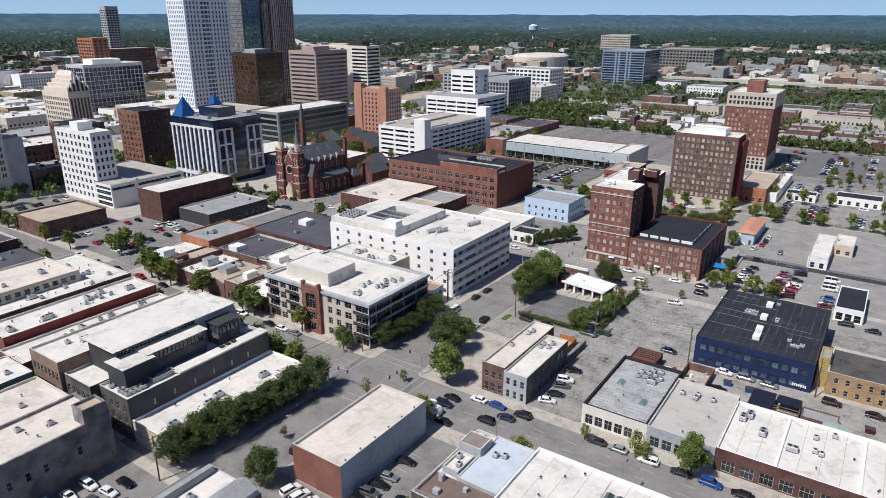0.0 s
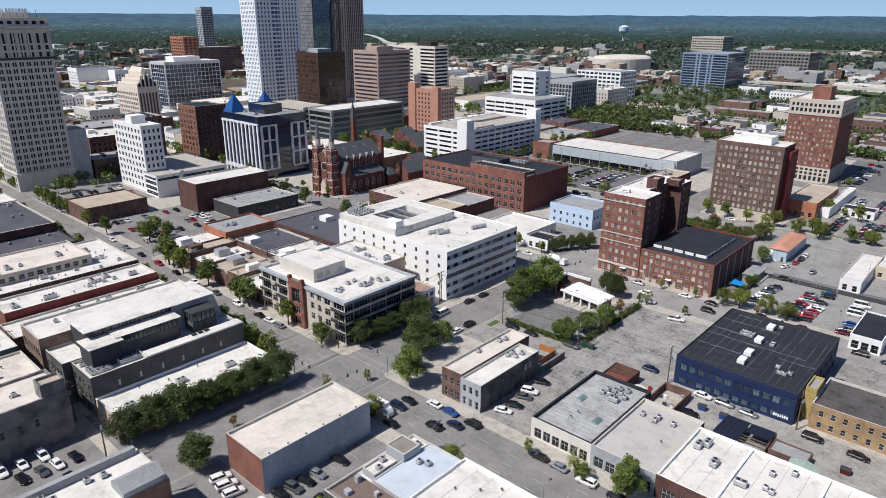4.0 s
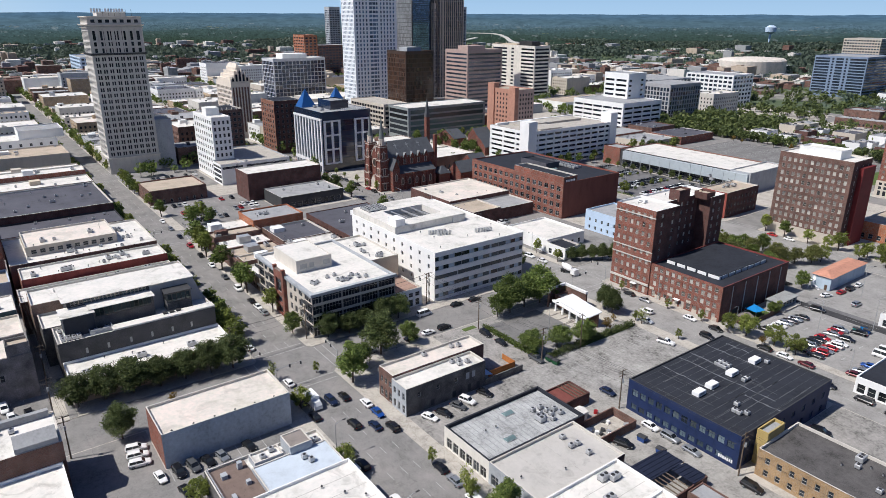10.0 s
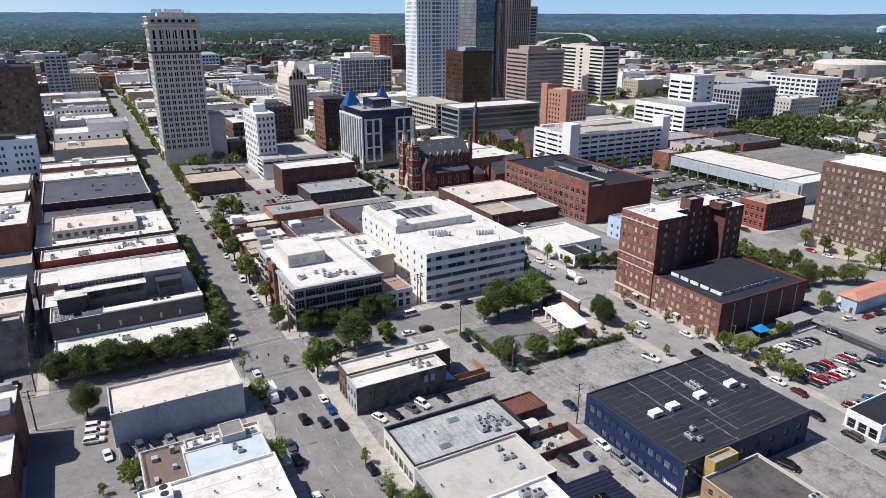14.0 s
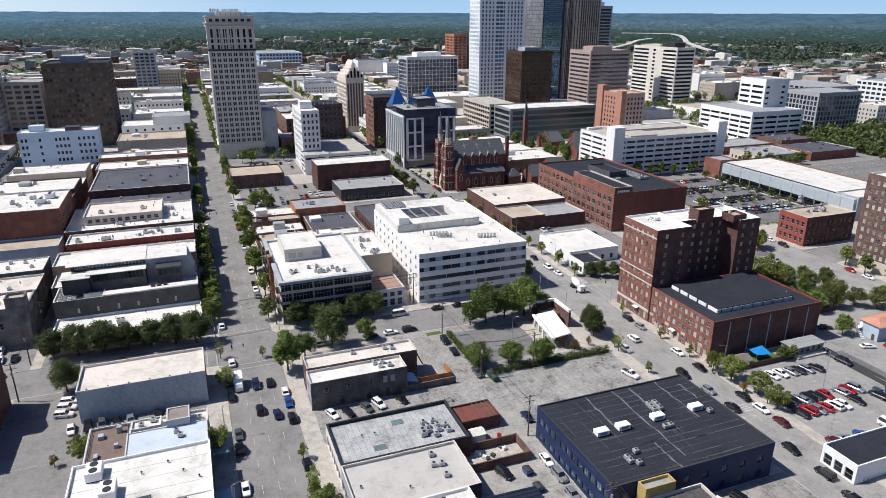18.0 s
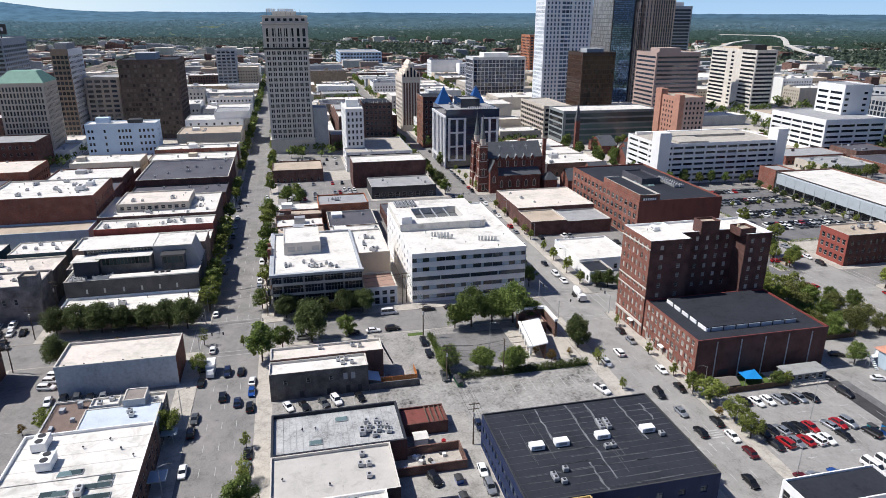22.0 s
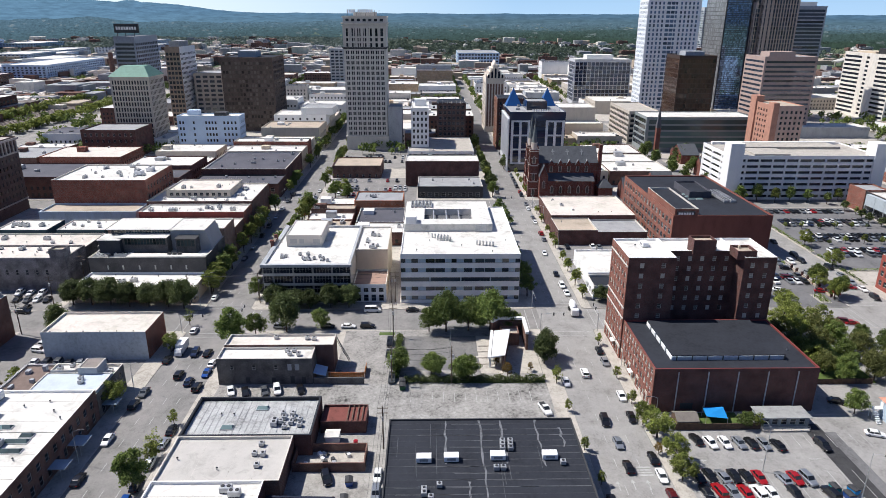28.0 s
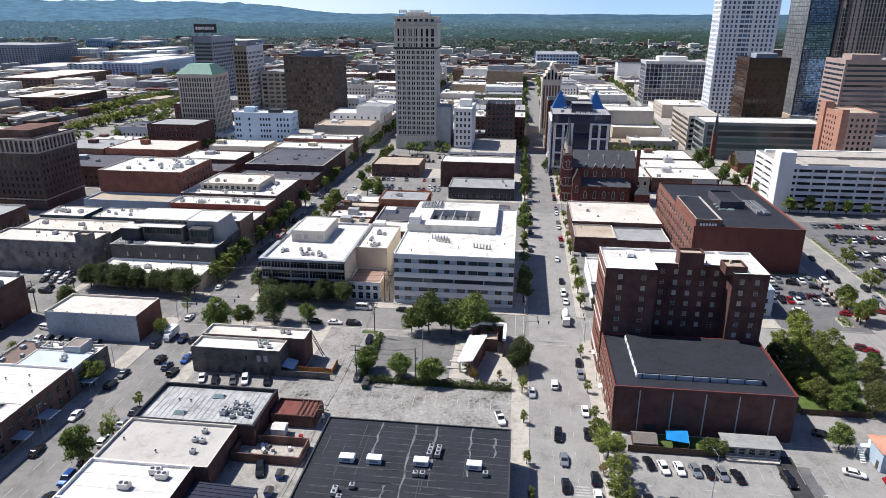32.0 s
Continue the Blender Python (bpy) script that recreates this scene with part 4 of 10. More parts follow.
building("dark_roof_shop", "small white-fronted shop with dark roof at the corner", -134.3, -123.5, 252.6, 262.0, 4.4, WHITEPAINT, DARKROOF, {"e": (3, 1.6, [(0.6, 2.9)]), "s": (3, 1.8, [(0.6, 2.9)])}, cap=TRIM)
small_white = building("small_white_building", "single-storey white building with flat roof", -160.0, -134.5, 253.0, 276.0, 5.2, WHITEPAINT, WHITEROOF, {"e": (5, 1.5, [(1, 3)])})
pale_blue = building("pale_blue_building", "three-storey pale blue building with grey roof", -148.5, -124.5, 292.0, 312.0, 9.2, BLUE_PAINT_AND_SHADE, GREYROOF, {"e": (7, 1.1, S1(2, 1.2, 3.6, 1.6)), "s": (6, 1.1, S1(2, 1.2, 3.6, 1.6))})
brick_lofts = building("red_brick_lofts", "four-storey brick building with red painted front and cluttered tan roof", -133.6, -118.8, 361.6, 390.5, 12.6, DKBRICK, TANROOF, {"e": (9, 1.3, S1(3, 1.6, 3.6, 1.9)), "s": (5, 1.7, S1(3, 1.6, 3.6, 2.1))}, fm={"s": mat("red_painted_brick", (0.27, 0.073, 0.056), 0.85, var=0.2, streak=0.4)}, cap=TRIM)
grey_store = building("long_grey_store", "long low store with white roof and grey metal front", -232.0, -138.5, 418.0, 456.0, 11.0, DKGREY, WHITEROOF, {"s": (9, 8.0, [(1.0, 4.0)])}, cap=mat("brown_coping", (0.2, 0.11, 0.085), 0.8))
for k in range(12):
    s = Mesh()
    s.box(-228.0 + 7.4 * k, -220.75 + 7.4 * k, 415.6, 417.95, 5.6, 11.1)
    s.ob("facade_panel", [mat("blue_grey_panel", (0.40, 0.45, 0.48), 0.6, var=0.1)], grey_store)
for k in range(13):
    s = Mesh()
    s.tube((-228.0 + 7.4 * k, 415.8, 0.15), (-228.0 + 7.4 * k, 415.8, 5.6), 0.25, 0.25, 8)
    s.ob("column", [METAL], grey_store)
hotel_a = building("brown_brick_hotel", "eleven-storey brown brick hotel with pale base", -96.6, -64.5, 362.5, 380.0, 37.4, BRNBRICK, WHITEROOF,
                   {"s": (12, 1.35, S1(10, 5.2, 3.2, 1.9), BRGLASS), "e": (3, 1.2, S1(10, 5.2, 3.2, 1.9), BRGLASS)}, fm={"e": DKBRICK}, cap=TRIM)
hotel_b = building("tall_red_hotel", "tall red brick hotel with ornate cream crown and base", -95.0, -66.5, 474.0, 512.0, 41.0, BRICK, WHITEROOF,
                   {"s": (11, 1.15, S1(10, 10.2, 3.0, 1.6), BRGLASS), "e": (9, 1.15, S1(10, 10.2, 3.0, 1.6), BRGLASS)}, cap=TRIM, z0=9.0, joined=True)
building("", "", -95.4, -66.1, 473.6, 512.4, 49.0, BEIGE, WHITEROOF, {"s": (11, 1.5, [(42.2, 44.4), (45.6, 47.4)]), "e": (9, 1.5, [(42.2, 44.4), (45.6, 47.4)])}, z0=40.4, par=0.8, parent=hotel_b, wallname="crown", joined=True)
building("", "", -95.3, -66.2, 473.7, 512.3, 9.0, BEIGE, WHITEROOF, {"s": (10, 1.6, [(0.6, 3.4), (4.2, 5.8), (6.6, 8.0)]), "e": (8, 1.6, [(0.6, 3.4), (4.2, 5.8), (6.6, 8.0)])}, par=0.0, parent=hotel_b, wallname="stone_base", joined=True)
low_store = building("low_brick_showroom", "low orange brick showroom with tan roof below the tall hotels", -66.0, -51.0, 384.0, 428.0, 8.0, ORBRICK, TANROOF, {"s": (4, 1.8, [(1, 3.2)]), "e": (10, 1.8, [(1, 3.2)])}, cap=TRIM)
annex_store = building("white_block_shed", "white block shed beside the brick showroom", -50.8, -46.5, 392.0, 450.0, 4.6, WHITEPAINT, WHITEROOF, {})
lot_shop_a = building("small_white_shop", "small white shop with dark roof among parked cars", -43.5, -28.5, 402.7, 412.0, 4.0, WHITEPAINT, DARKROOF, {"s": (4, 1.6, [(0.5, 2.8)])}, par=0.4)
lot_shop_b = building("small_white_shop", "small white shop with dark roof among parked cars", -19.8, 2.0, 407.0, 420.0, 4.4, WHITEPAINT, DARKROOF, {"s": (5, 1.8, [(0.5, 2.8)])}, par=0.4)
# Dark panes fill the openings: shade of the open decks as a colour
garage = building("white_parking_garage", "six-deck white concrete parking garage with stair towers", -298.0, -258.0, 358.0, 440.0, 24.0, WHITEPAINT, CONC,
                  {"e": (11, 6.5, S1(7, 1.4, 3.3, 1.5), NIGHTGLASS), "s": (3, 11.4, S1(7, 1.4, 3.3, 1.5), NIGHTGLASS)}, joined=True, depth=0.8)

# beyond the church street
mid_shop = building("single_storey_shop", "single-storey dark shop with grey roof", -286.0, -262.5, 187.5, 223.5, 6.0, DKGREY, GREYROOF, {"e": (9, 2.4, [(0.6, 3.2)])}, cap=TRIM)
mid_hall = building("brown_brick_hall", "windowless brown brick hall with white roof", -307.0, -288.5, 180.0, 223.0, 14.6, DKBRICK, WHITEROOF, {}, cap=TRIM)
# Deck openings here are closed by dark panes that stand for inner shade
mid_garage = building("low_garage", "low white parking garage with blank side and open decks", -383.0, -331.5, 194.0, 223.0, 12.0, WHITEPAINT, CONC, {"e": (1, 27, [(9.6, 11.0)], NIGHTGLASS)}, cap=GREYSTUCCO)
building("", "", -346.8, -331.5, 180.0, 193.9, 12.0, WHITEPAINT, CONC, {"s": (1, 14.2, [(1.0, 3.0), (4.0, 6.0), (7.0, 9.0), (9.8, 11.2)], NIGHTGLASS), "e": (1, 13, [(9.6, 11.0)], NIGHTGLASS)}, parent=mid_garage, wallname="deck_wall", cap=GREYSTUCCO)
low_brick = building("low_brick_store", "low weathered brick store at the parking lot", -336.0, -310.0, 134.0, 164.0, 7.2, BRNBRICK, TANROOF, {"e": (7, 1.2, [(0.6, 2.6)])})
orange_shop = building("orange_brick_shop", "two-storey orange brick shop with grey roof", -240.5, -222.0, 157.0, 181.0, 9.0, ORBRICK, GREYROOF, {"s": (4, 1.2, [(5, 6.8)])})
white_tower = building("white_loft_tower", "eight-storey white painted loft building with dark windows", -383.0, -347.0, 182.0, 193.6, 37.5, WHITEPAINT, WHITEROOF,
                       {"s": (8, 2.0, S1(9, 2.5, 3.9, 2.2)), "e": (4, 1.3, S1(9, 2.5, 3.9, 2.2))})
NAVYGLASS = glassmat("navy_glass", (0.012, 0.022, 0.045), rough=0.06, spec=0.9, rand=0.35)
blue_office = building("blue_roof_office", "ten-storey office of pale stone fins and navy glass with blue pyramids", -368.5, -328.6, 244.8, 280.5, 38.0, NAVYGLASS, GREYROOF,
                       {"s": (1, 39.5, S1(8, 8, 3.5, 0.3), DKGREY), "e": (1, 35, S1(8, 8, 3.5, 0.3), DKGREY)}, joined=True, depth=0.05, par=0.3)
for k in range(10):
    s = Mesh()
    xx = -368.3 + 4.3 * k
    s.box(xx, xx + 1.5, 244.0, 244.78, 0.1, 33.6)
    s.ob("stone_fin", [PALEGRANITE], blue_office)
s = Mesh()
s.box(-369.0, -328.0, 243.9, 244.78, 33.0, 34.2)
s.box(-369.0, -328.0, 243.95, 244.78, 4.2, 6.4)
s.ob("stone_band", [PALEGRANITE], blue_office)
for ya, yb in ((246.0, 257.5), (268.0, 279.5)):
    for yy in (ya, (ya + yb) / 2 - 0.5, yb - 1.0):
        s = Mesh()
        s.box(-328.58, -327.9, yy, yy + 1.5, 5.0, 33.0)
        s.ob("stone_fin", [PALEGRANITE], blue_office)
    for zz in (5.0, 14.0, 23.0, 32.0):
        s = Mesh()
        s.box(-328.58, -327.8, ya, yb, zz, zz + 1.0)
        s.ob("stone_band", [PALEGRANITE], blue_office)
building("", "", -357.0, -339.0, 257.0, 270.0, 43.0, NAVYGLASS, GREYROOF, {}, z0=38.0, parent=blue_office, wallname="plant_room")
BLUETIN = mat("blue_tin", (0.02, 0.10, 0.30), 0.45, 0.2, var=0.1)
for xc, yc in ((-363.5, 251.0), (-363.5, 274.0)):
    s = Mesh()
    r = 5.2
    s.loft([[(xc - r, yc - r, 38.2), (xc + r, yc - r, 38.2), (xc + r, yc + r, 38.2), (xc - r, yc + r, 38.2)], [(xc - 0.1, yc - 0.1, 49.6), (xc + 0.1, yc - 0.1, 49.6), (xc + 0.1, yc + 0.1, 49.6), (xc - 0.1, yc + 0.1, 49.6)]])
    s.ob("pyramid_roof", [BLUETIN], blue_office, "steep blue metal pyramid roof")
for k in range(12):
    s = Mesh()
    s.box(-328.5, -328.2, 259.0 + 1.5 * k, 260.0 + 1.5 * k, 38.6, 40.0)
    s.ob("sign_bar", [WHITEPAINT], blue_office)
pairs = lambda n, w=0.036, g=0.006, m=0.03: [f for k in range(n) for c in (m + (1 - 2 * m) * (k + 0.5) / n,) for f in ((c - w, c - g), (c + g, c + w))]
tall_stone = building("tall_limestone_tower", "tall grey limestone office tower with ornate crown and rooftop sign", -426.0, -402.3, 132.8, 163.0, 73.0, STONE, WHITEROOF,
                      {"e": (pairs(8), 1, S1(17, 11.2, 3.62, 2.3)), "s": (pairs(6, 0.045), 1, S1(17, 11.2, 3.62, 2.3))}, par=0.0, joined="s", depth=0.35, frame_mat=DKGREY)
building("", "", -425.8, -402.1, 133.0, 163.2, 94.3, STONE, WHITEROOF, {"e": (7, 2.3, [(74.0, 76.6), (77.8, 80.2), (81.2, 86.6), (91.3, 93.1)]), "s": (6, 2.2, [(74.0, 76.6), (77.8, 80.2), (81.2, 86.6), (91.3, 93.1)])}, z0=73.0, parent=tall_stone, wallname="crown", cap=TRIM, depth=0.5, joined=True)
building("", "", -426.4, -401.9, 132.4, 163.4, 9.2, STONE, STONE, {"e": (8, 2.2, [(0.6, 4.4), (5.6, 8.2)]), "s": (6, 2.2, [(0.6, 4.4), (5.6, 8.2)])}, parent=tall_stone, wallname="base_storey", par=0.3, depth=0.5, joined=True)
for zz, d, hh, m_ in ((9.5, 0.9, 0.9, STONE), (72.6, 0.9, 1.2, DKGREY), (88.0, 0.8, 0.7, TRIM), (89.4, 1.3, 1.0, TRIM), (94.0, 0.7, 0.7, TRIM)):
    s = Mesh()
    s.loft([[(-426.0 - e_, 132.8 - e_, z_), (-402.3 + e_, 132.8 - e_, z_), (-402.3 + e_, 163.0 + e_, z_), (-426.0 - e_, 163.0 + e_, z_)] for e_, z_ in ((d * 0.5, zz), (d, zz + hh * 0.6), (d, zz + hh))], cap=False)
    s.face([(-426.0 - d, 132.8 - d, zz + hh), (-402.3 + d, 132.8 - d, zz + hh), (-402.3 + d, 163.0 + d, zz + hh), (-426.0 - d, 163.0 + d, zz + hh)])
    s.ob("cornice", [m_], tall_stone)
for k in range(9):
    s = Mesh()
    yy = 133.0 + 29.7 * k / 8
    s.box(-402.0, -401.6, yy - 0.35, yy + 0.35, 73.9, 87.9)
    s.ob("crown_pier", [STONE], tall_stone)
s = Mesh()
s.box(-420, -408, 140, 156, 94.3, 97.6)
s.ob("lift_house", [STONE], tall_stone)
for k in range(11):
    s = Mesh()
    yy = 136.0 + 1.55 * k + (1.5 if k > 3 else 0)
    s.box(-404.0, -403.7, yy, yy + 1.1, 97.0, 99.3)
    s.ob("sign_bar", [WHITEPAINT], tall_stone)
for k in range(8):
    s = Mesh()
    s.tube((-404.2, 136.2 + 3.2 * k, 94.3), (-404.2, 136.2 + 3.2 * k, 99.0), 0.1, 0.1, 6)
    s.ob("sign_post", [DARKMETAL], tall_stone)
tower_annex = building("grey_tower_annex", "plain grey side building behind the limestone tower", -424.0, -403.5, 163.4, 173.6, 31.0, GREYSTUCCO, GREYROOF, {}, cap=TRIM)
DECO = mat("cream_terracotta", (0.64, 0.57, 0.49), 0.8, var=0.1, streak=0.4)
deco = building("cream_deco_tower", "stepped cream deco office tower with pointed crown and brown window strips", -517.0, -481.0, 242.0, 257.6, 44.5, DECO, DECO, {"s": (11, 1.7, S1(11, 4, 3.5, 2.2)), "e": (6, 1.5, [(5.0, 41.0)], mat("brown_spandrel", (0.16, 0.095, 0.07), 0.7, var=0.3, scale=0.9))}, joined=True, depth=0.5)
square_office = building("dark_glass_office", "square office of grey glass with pale frame", -704.0, -672.0, 357.0, 421.0, 49.0, mat("grey_frame_concrete", (0.50, 0.51, 0.53), 0.7, var=0.1), WHITEROOF, {"e": (14, 3.9, S1(10, 4, 4.3, 3.75), NAVYGLASS), "s": (7, 3.9, S1(10, 4, 4.3, 3.75), NAVYGLASS)}, joined=True)
TOWERGLASS = glassmat("pale_tower_glass", (0.075, 0.12, 0.185), rough=0.08, spec=0.8, rand=0.4)
glass_tower = building("white_glass_tower", "very tall white-framed blue glass tower", -582.0, -556.0, 397.0, 447.0, 138.0, mat("pale_blue_granite", (0.77, 0.80, 0.83), 0.45, var=0.08), GREYROOF, {"s": (9, 1.3, S1(34, 3, 3.95, 2.4), TOWERGLASS), "e": ([(0.05, 0.085), (0.125, 0.16), (0.2, 0.235), (0.275, 0.31), (0.355, 0.425), (0.435, 0.505), (0.515, 0.555), (0.61, 0.645), (0.685, 0.72), (0.76, 0.795), (0.835, 0.87), (0.91, 0.945)], 1, S1(34, 3, 3.95, 2.5), TOWERGLASS)}, joined=True)
bronze_office = building("bronze_glass_office", "bronze glass office block", -500.0, -468.0, 400.0, 431.0, 64.5, mat("bronze_panel", (0.05, 0.03, 0.022), 0.4), DARKROOF, {"s": (14, 2.2, S1(15, 3, 4, 3.2), BROWNGLASS), "e": (14, 2.0, S1(15, 3, 4, 3.2), BROWNGLASS)}, joined=True, depth=0.1)
pink_office = building("pink_banded_office", "pink granite office block with ribbon windows", -502.0, -466.0, 470.0, 514.0, 64.0, PINKSTONE, GREYROOF, {"s": (1, 34, S1(16, 2.5, 3.8, 1.7), DARKGLASS), "e": (1, 42, S1(16, 2.5, 3.8, 1.7), DARKGLASS)}, joined=True)
dark_tower = building("dark_brown_tower", "very tall dark striped office tower", -596.0, -573.0, 511.0, 548.0, 140.0, mat("dark_granite", (0.43, 0.36, 0.31), 0.6), GREYROOF, {"s": (7, 1.7, S1(33, 3, 4.0, 3.4), DARKGLASS), "e": (13, 1.75, S1(33, 3, 4.0, 3.5), DARKGLASS)}, joined=True, depth=0.5)
MIRROR = glassmat("blue_mirror_glass", (0.17, 0.26, 0.39), rough=0.05, spec=0.9, rand=0.5, metal=0.75)
mirror_tower = building("dark_blue_glass_tower", "tall dark blue mirror glass tower", -622.0, -574.0, 478.0, 503.0, 134.0, DKGREY, GREYROOF, {"s": (24, 1.6, S1(33, 3, 3.9, 3.3), glassmat("grey_mirror_glass", (0.24, 0.245, 0.255), rough=0.15, spec=0.6, rand=0.2, metal=0.3)), "e": (18, 1.25, S1(66, 3, 1.95, 1.6), MIRROR)}, joined=True, depth=0.05)
navy_tower = building("slim_navy_tower", "slim navy glass tower behind the dark tower", -700.0, -680.0, 600.0, 636.0, 106.0, mat("navy_band_panel", (0.27, 0.30, 0.35), 0.6), GREYROOF, {"s": (8, 3.6, S1(26, 3, 3.9, 2.6), DARKGLASS), "e": (1, 33, S1(26, 3, 3.9, 2.6), DARKGLASS)}, joined=True, depth=0.1)
for x0, x1, h in ((-597.0, -591.0, 100.0), (-590.0, -583.0, 112.0), (-582.0, -572.4, 124.0)):
    building("", "", x0, x1, 506.5, 511.0, h, mat("dark_granite", (0.43, 0.36, 0.31), 0.6), GREYROOF, {"s": (3 if x1 - x0 > 8 else 2, 1.3, S1(int((h - 6) / 4), 3, 4.0, 3.4), DARKGLASS), "e": (1, 2.0, S1(int((h - 6) / 4), 3, 4.0, 3.4), DARKGLASS)}, parent=dark_tower, wallname="buttress", joined=True)
for y0, y1, x1, h in ((511.2, 516.0, -568.0, 126.0), (516.4, 521.0, -570.0, 133.0), (504.0, 506.3, -569.0, 108.0)):
    building("", "", -573.0 if y0 > 510 else -580.0, x1, y0, y1, h, mat("dark_granite", (0.43, 0.36, 0.31), 0.6), GREYROOF, {"s": (2, 1.2, S1(int((h - 6) / 4), 3, 4.0, 3.2), DARKGLASS), "e": (1, 1.3, S1(int((h - 6) / 4), 3, 4.0, 3.4), DARKGLASS)}, parent=dark_tower, wallname="buttress", joined=True)
s = Mesh()
s.box(-573.98, -573.5, 478.2, 502.8, 126.0, 133.5)
s.ob("top_band", [NAVY], mirror_tower)
s = Mesh()
s.box(-695, -684, 606, 626, 106, 111)
s.ob("roof_house", [WHITEPAINT], navy_tower)
tan_office = building("tan_banded_office", "tan concrete office with dark ribbon windows", -614.0, -536.0, 626.0, 651.0, 61.6, mat("white_concrete", (0.66, 0.62, 0.56), 0.8, streak=0.4), TANROOF, {"e": (1, 22, S1(14, 3, 4.15, 2.2), NIGHTGLASS), "s": ([(0.015, 0.37), (0.47, 0.53), (0.70, 0.985)], 1, S1(14, 3, 4.15, 2.1), NIGHTGLASS)}, joined=True)
brick_deco = building("brick_setback_tower", "orange brick set-back tower", -373.0, -341.0, 420.0, 440.0, 40.0, mat("salmon_brick", (0.42, 0.22, 0.16), 0.9), TANROOF, {"s": (8, 1.5, S1(10, 4, 3.5, 1.8)), "e": (6, 1.5, S1(10, 4, 3.5, 1.8))}, joined=True, fm={"e": mat("pale_salmon", (0.50, 0.36, 0.30), 0.9, streak=0.4)})
for xa, xb, ya, yb, zt in ((-374.0, -366.0, 419.0, 424.5, 44.5), (-347.0, -340.2, 418.6, 422.5, 42.5)):
    s = Mesh()
    s.box(xa, xb, ya, yb, 0.15, zt)
    s.ob("stair_tower", [mat("salmon_brick", (0.42, 0.22, 0.16), 0.9)], brick_deco)
glass_low = building("green_glass_office", "long low office of green glass and pale bands", -425.0, -395.0, 354.0, 434.0, 25.0, mat("green_grey_panel", (0.25, 0.275, 0.275), 0.6, var=0.1), WHITEROOF, {"e": (1, 78, S1(5, 3, 4.4, 3.0), glassmat("green_glass", (0.05, 0.085, 0.085), rough=0.1)), "s": (1, 29, S1(5, 3, 4.4, 3.0), GLASS)}, joined=True)
hospital = building("white_stepped_office", "white stepped office with dark ribbon windows", -373.0, -345.0, 561.8, 587.0, 46.0, WHITEPAINT, GREYROOF, {"e": ([(0.06, 0.2), (0.72, 0.86)], 1, S1(9, 4, 4.4, 1.7), NIGHTGLASS), "s": ([(0.05, 0.42), (0.5, 0.92)], 1, S1(9, 4, 4.4, 1.9), NIGHTGLASS)}, joined=True)
hospital_low = building("white_office_wing", "lower white wing with dark ribbon windows", -379.0, -321.0, 528.0, 581.0, 24.0, WHITEPAINT, GREYROOF, {"e": (4, 11, S1(5, 3, 4.0, 1.7), NIGHTGLASS), "s": (5, 10, S1(5, 3, 4.0, 1.7), NIGHTGLASS)}, joined=True)
grey_office = building("grey_terraced_office", "grey terraced civic office block", -373.0, -335.0, 612.0, 661.0, 34.0, mat("civic_grey_stone", (0.36, 0.36, 0.37), 0.85, var=0.15, streak=0.4), GREYROOF, {"e": (12, 2.6, S1(7, 3, 4.2, 3.2), DARKGLASS), "s": (10, 2.6, S1(7, 3, 4.2, 3.2), DARKGLASS)}, joined=True)
condo = building("blue_balcony_tower", "blue-grey apartment tower with balconies", -375.0, -312.0, 967.0, 1036.0, 49.0, mat("slate_blue_panel", (0.19, 0.25, 0.35), 0.6), GREYROOF, {"s": ([(0.02, 0.3), (0.34, 0.38), (0.42, 0.56), (0.6, 0.64), (0.68, 0.98)], 1, S1(13, 3, 3.5, 2.3), DARKGLASS), "e": (3, 22, S1(13, 3, 3.5, 2.2), DARKGLASS)}, joined=True)
green_tower = building("green_roof_tower", "tan stone office tower with green copper hip roof", -440.0, -411.0, -41.0, -12.3, 51.4, BEIGE, GREYROOF, {"e": (13, 1.2, S1(12, 3, 3.95, 2.9)), "n": (11, 1.1, S1(12, 3, 3.95, 2.9))}, joined=True)
tan_tower = building("tan_striped_tower", "tall tan and white office tower", -530.0, -491.0, -28.5, -16.0, 69.0, mat("brown_stone", (0.26, 0.2, 0.155), 0.85), GREYROOF, {"e": (4, 2.2, S1(16, 4, 3.9, 2.4)), "n": (12, 2.2, S1(16, 4, 3.9, 2.0))}, fm={"n": WHITEPAINT}, joined=True)
dark_block = building("dark_brown_office", "dark brown brick office tower", -530.0, -485.0, 19.0, 62.5, 61.0, brickmat("umber_brick", (0.12, 0.088, 0.075), (0.13, 0.11, 0.10)), DARKROOF, {"e": (16, 1.9, S1(15, 4, 3.7, 2.3), SMOKY), "n": (14, 1.9, S1(15, 4, 3.7, 2.3), SMOKY)}, joined=True)
sign_tower = building("grey_banded_tower", "grey office tower with rooftop sign", -665.0, -605.0, -121.0, -100.5, 73.5, mat("slate_panel", (0.22, 0.25, 0.30), 0.5), GREYROOF, {"e": (1, 19, S1(17, 3, 3.9, 2.2), DARKGLASS), "n": (13, 3.2, S1(17, 3, 3.9, 2.4), DARKGLASS)}, joined=True)
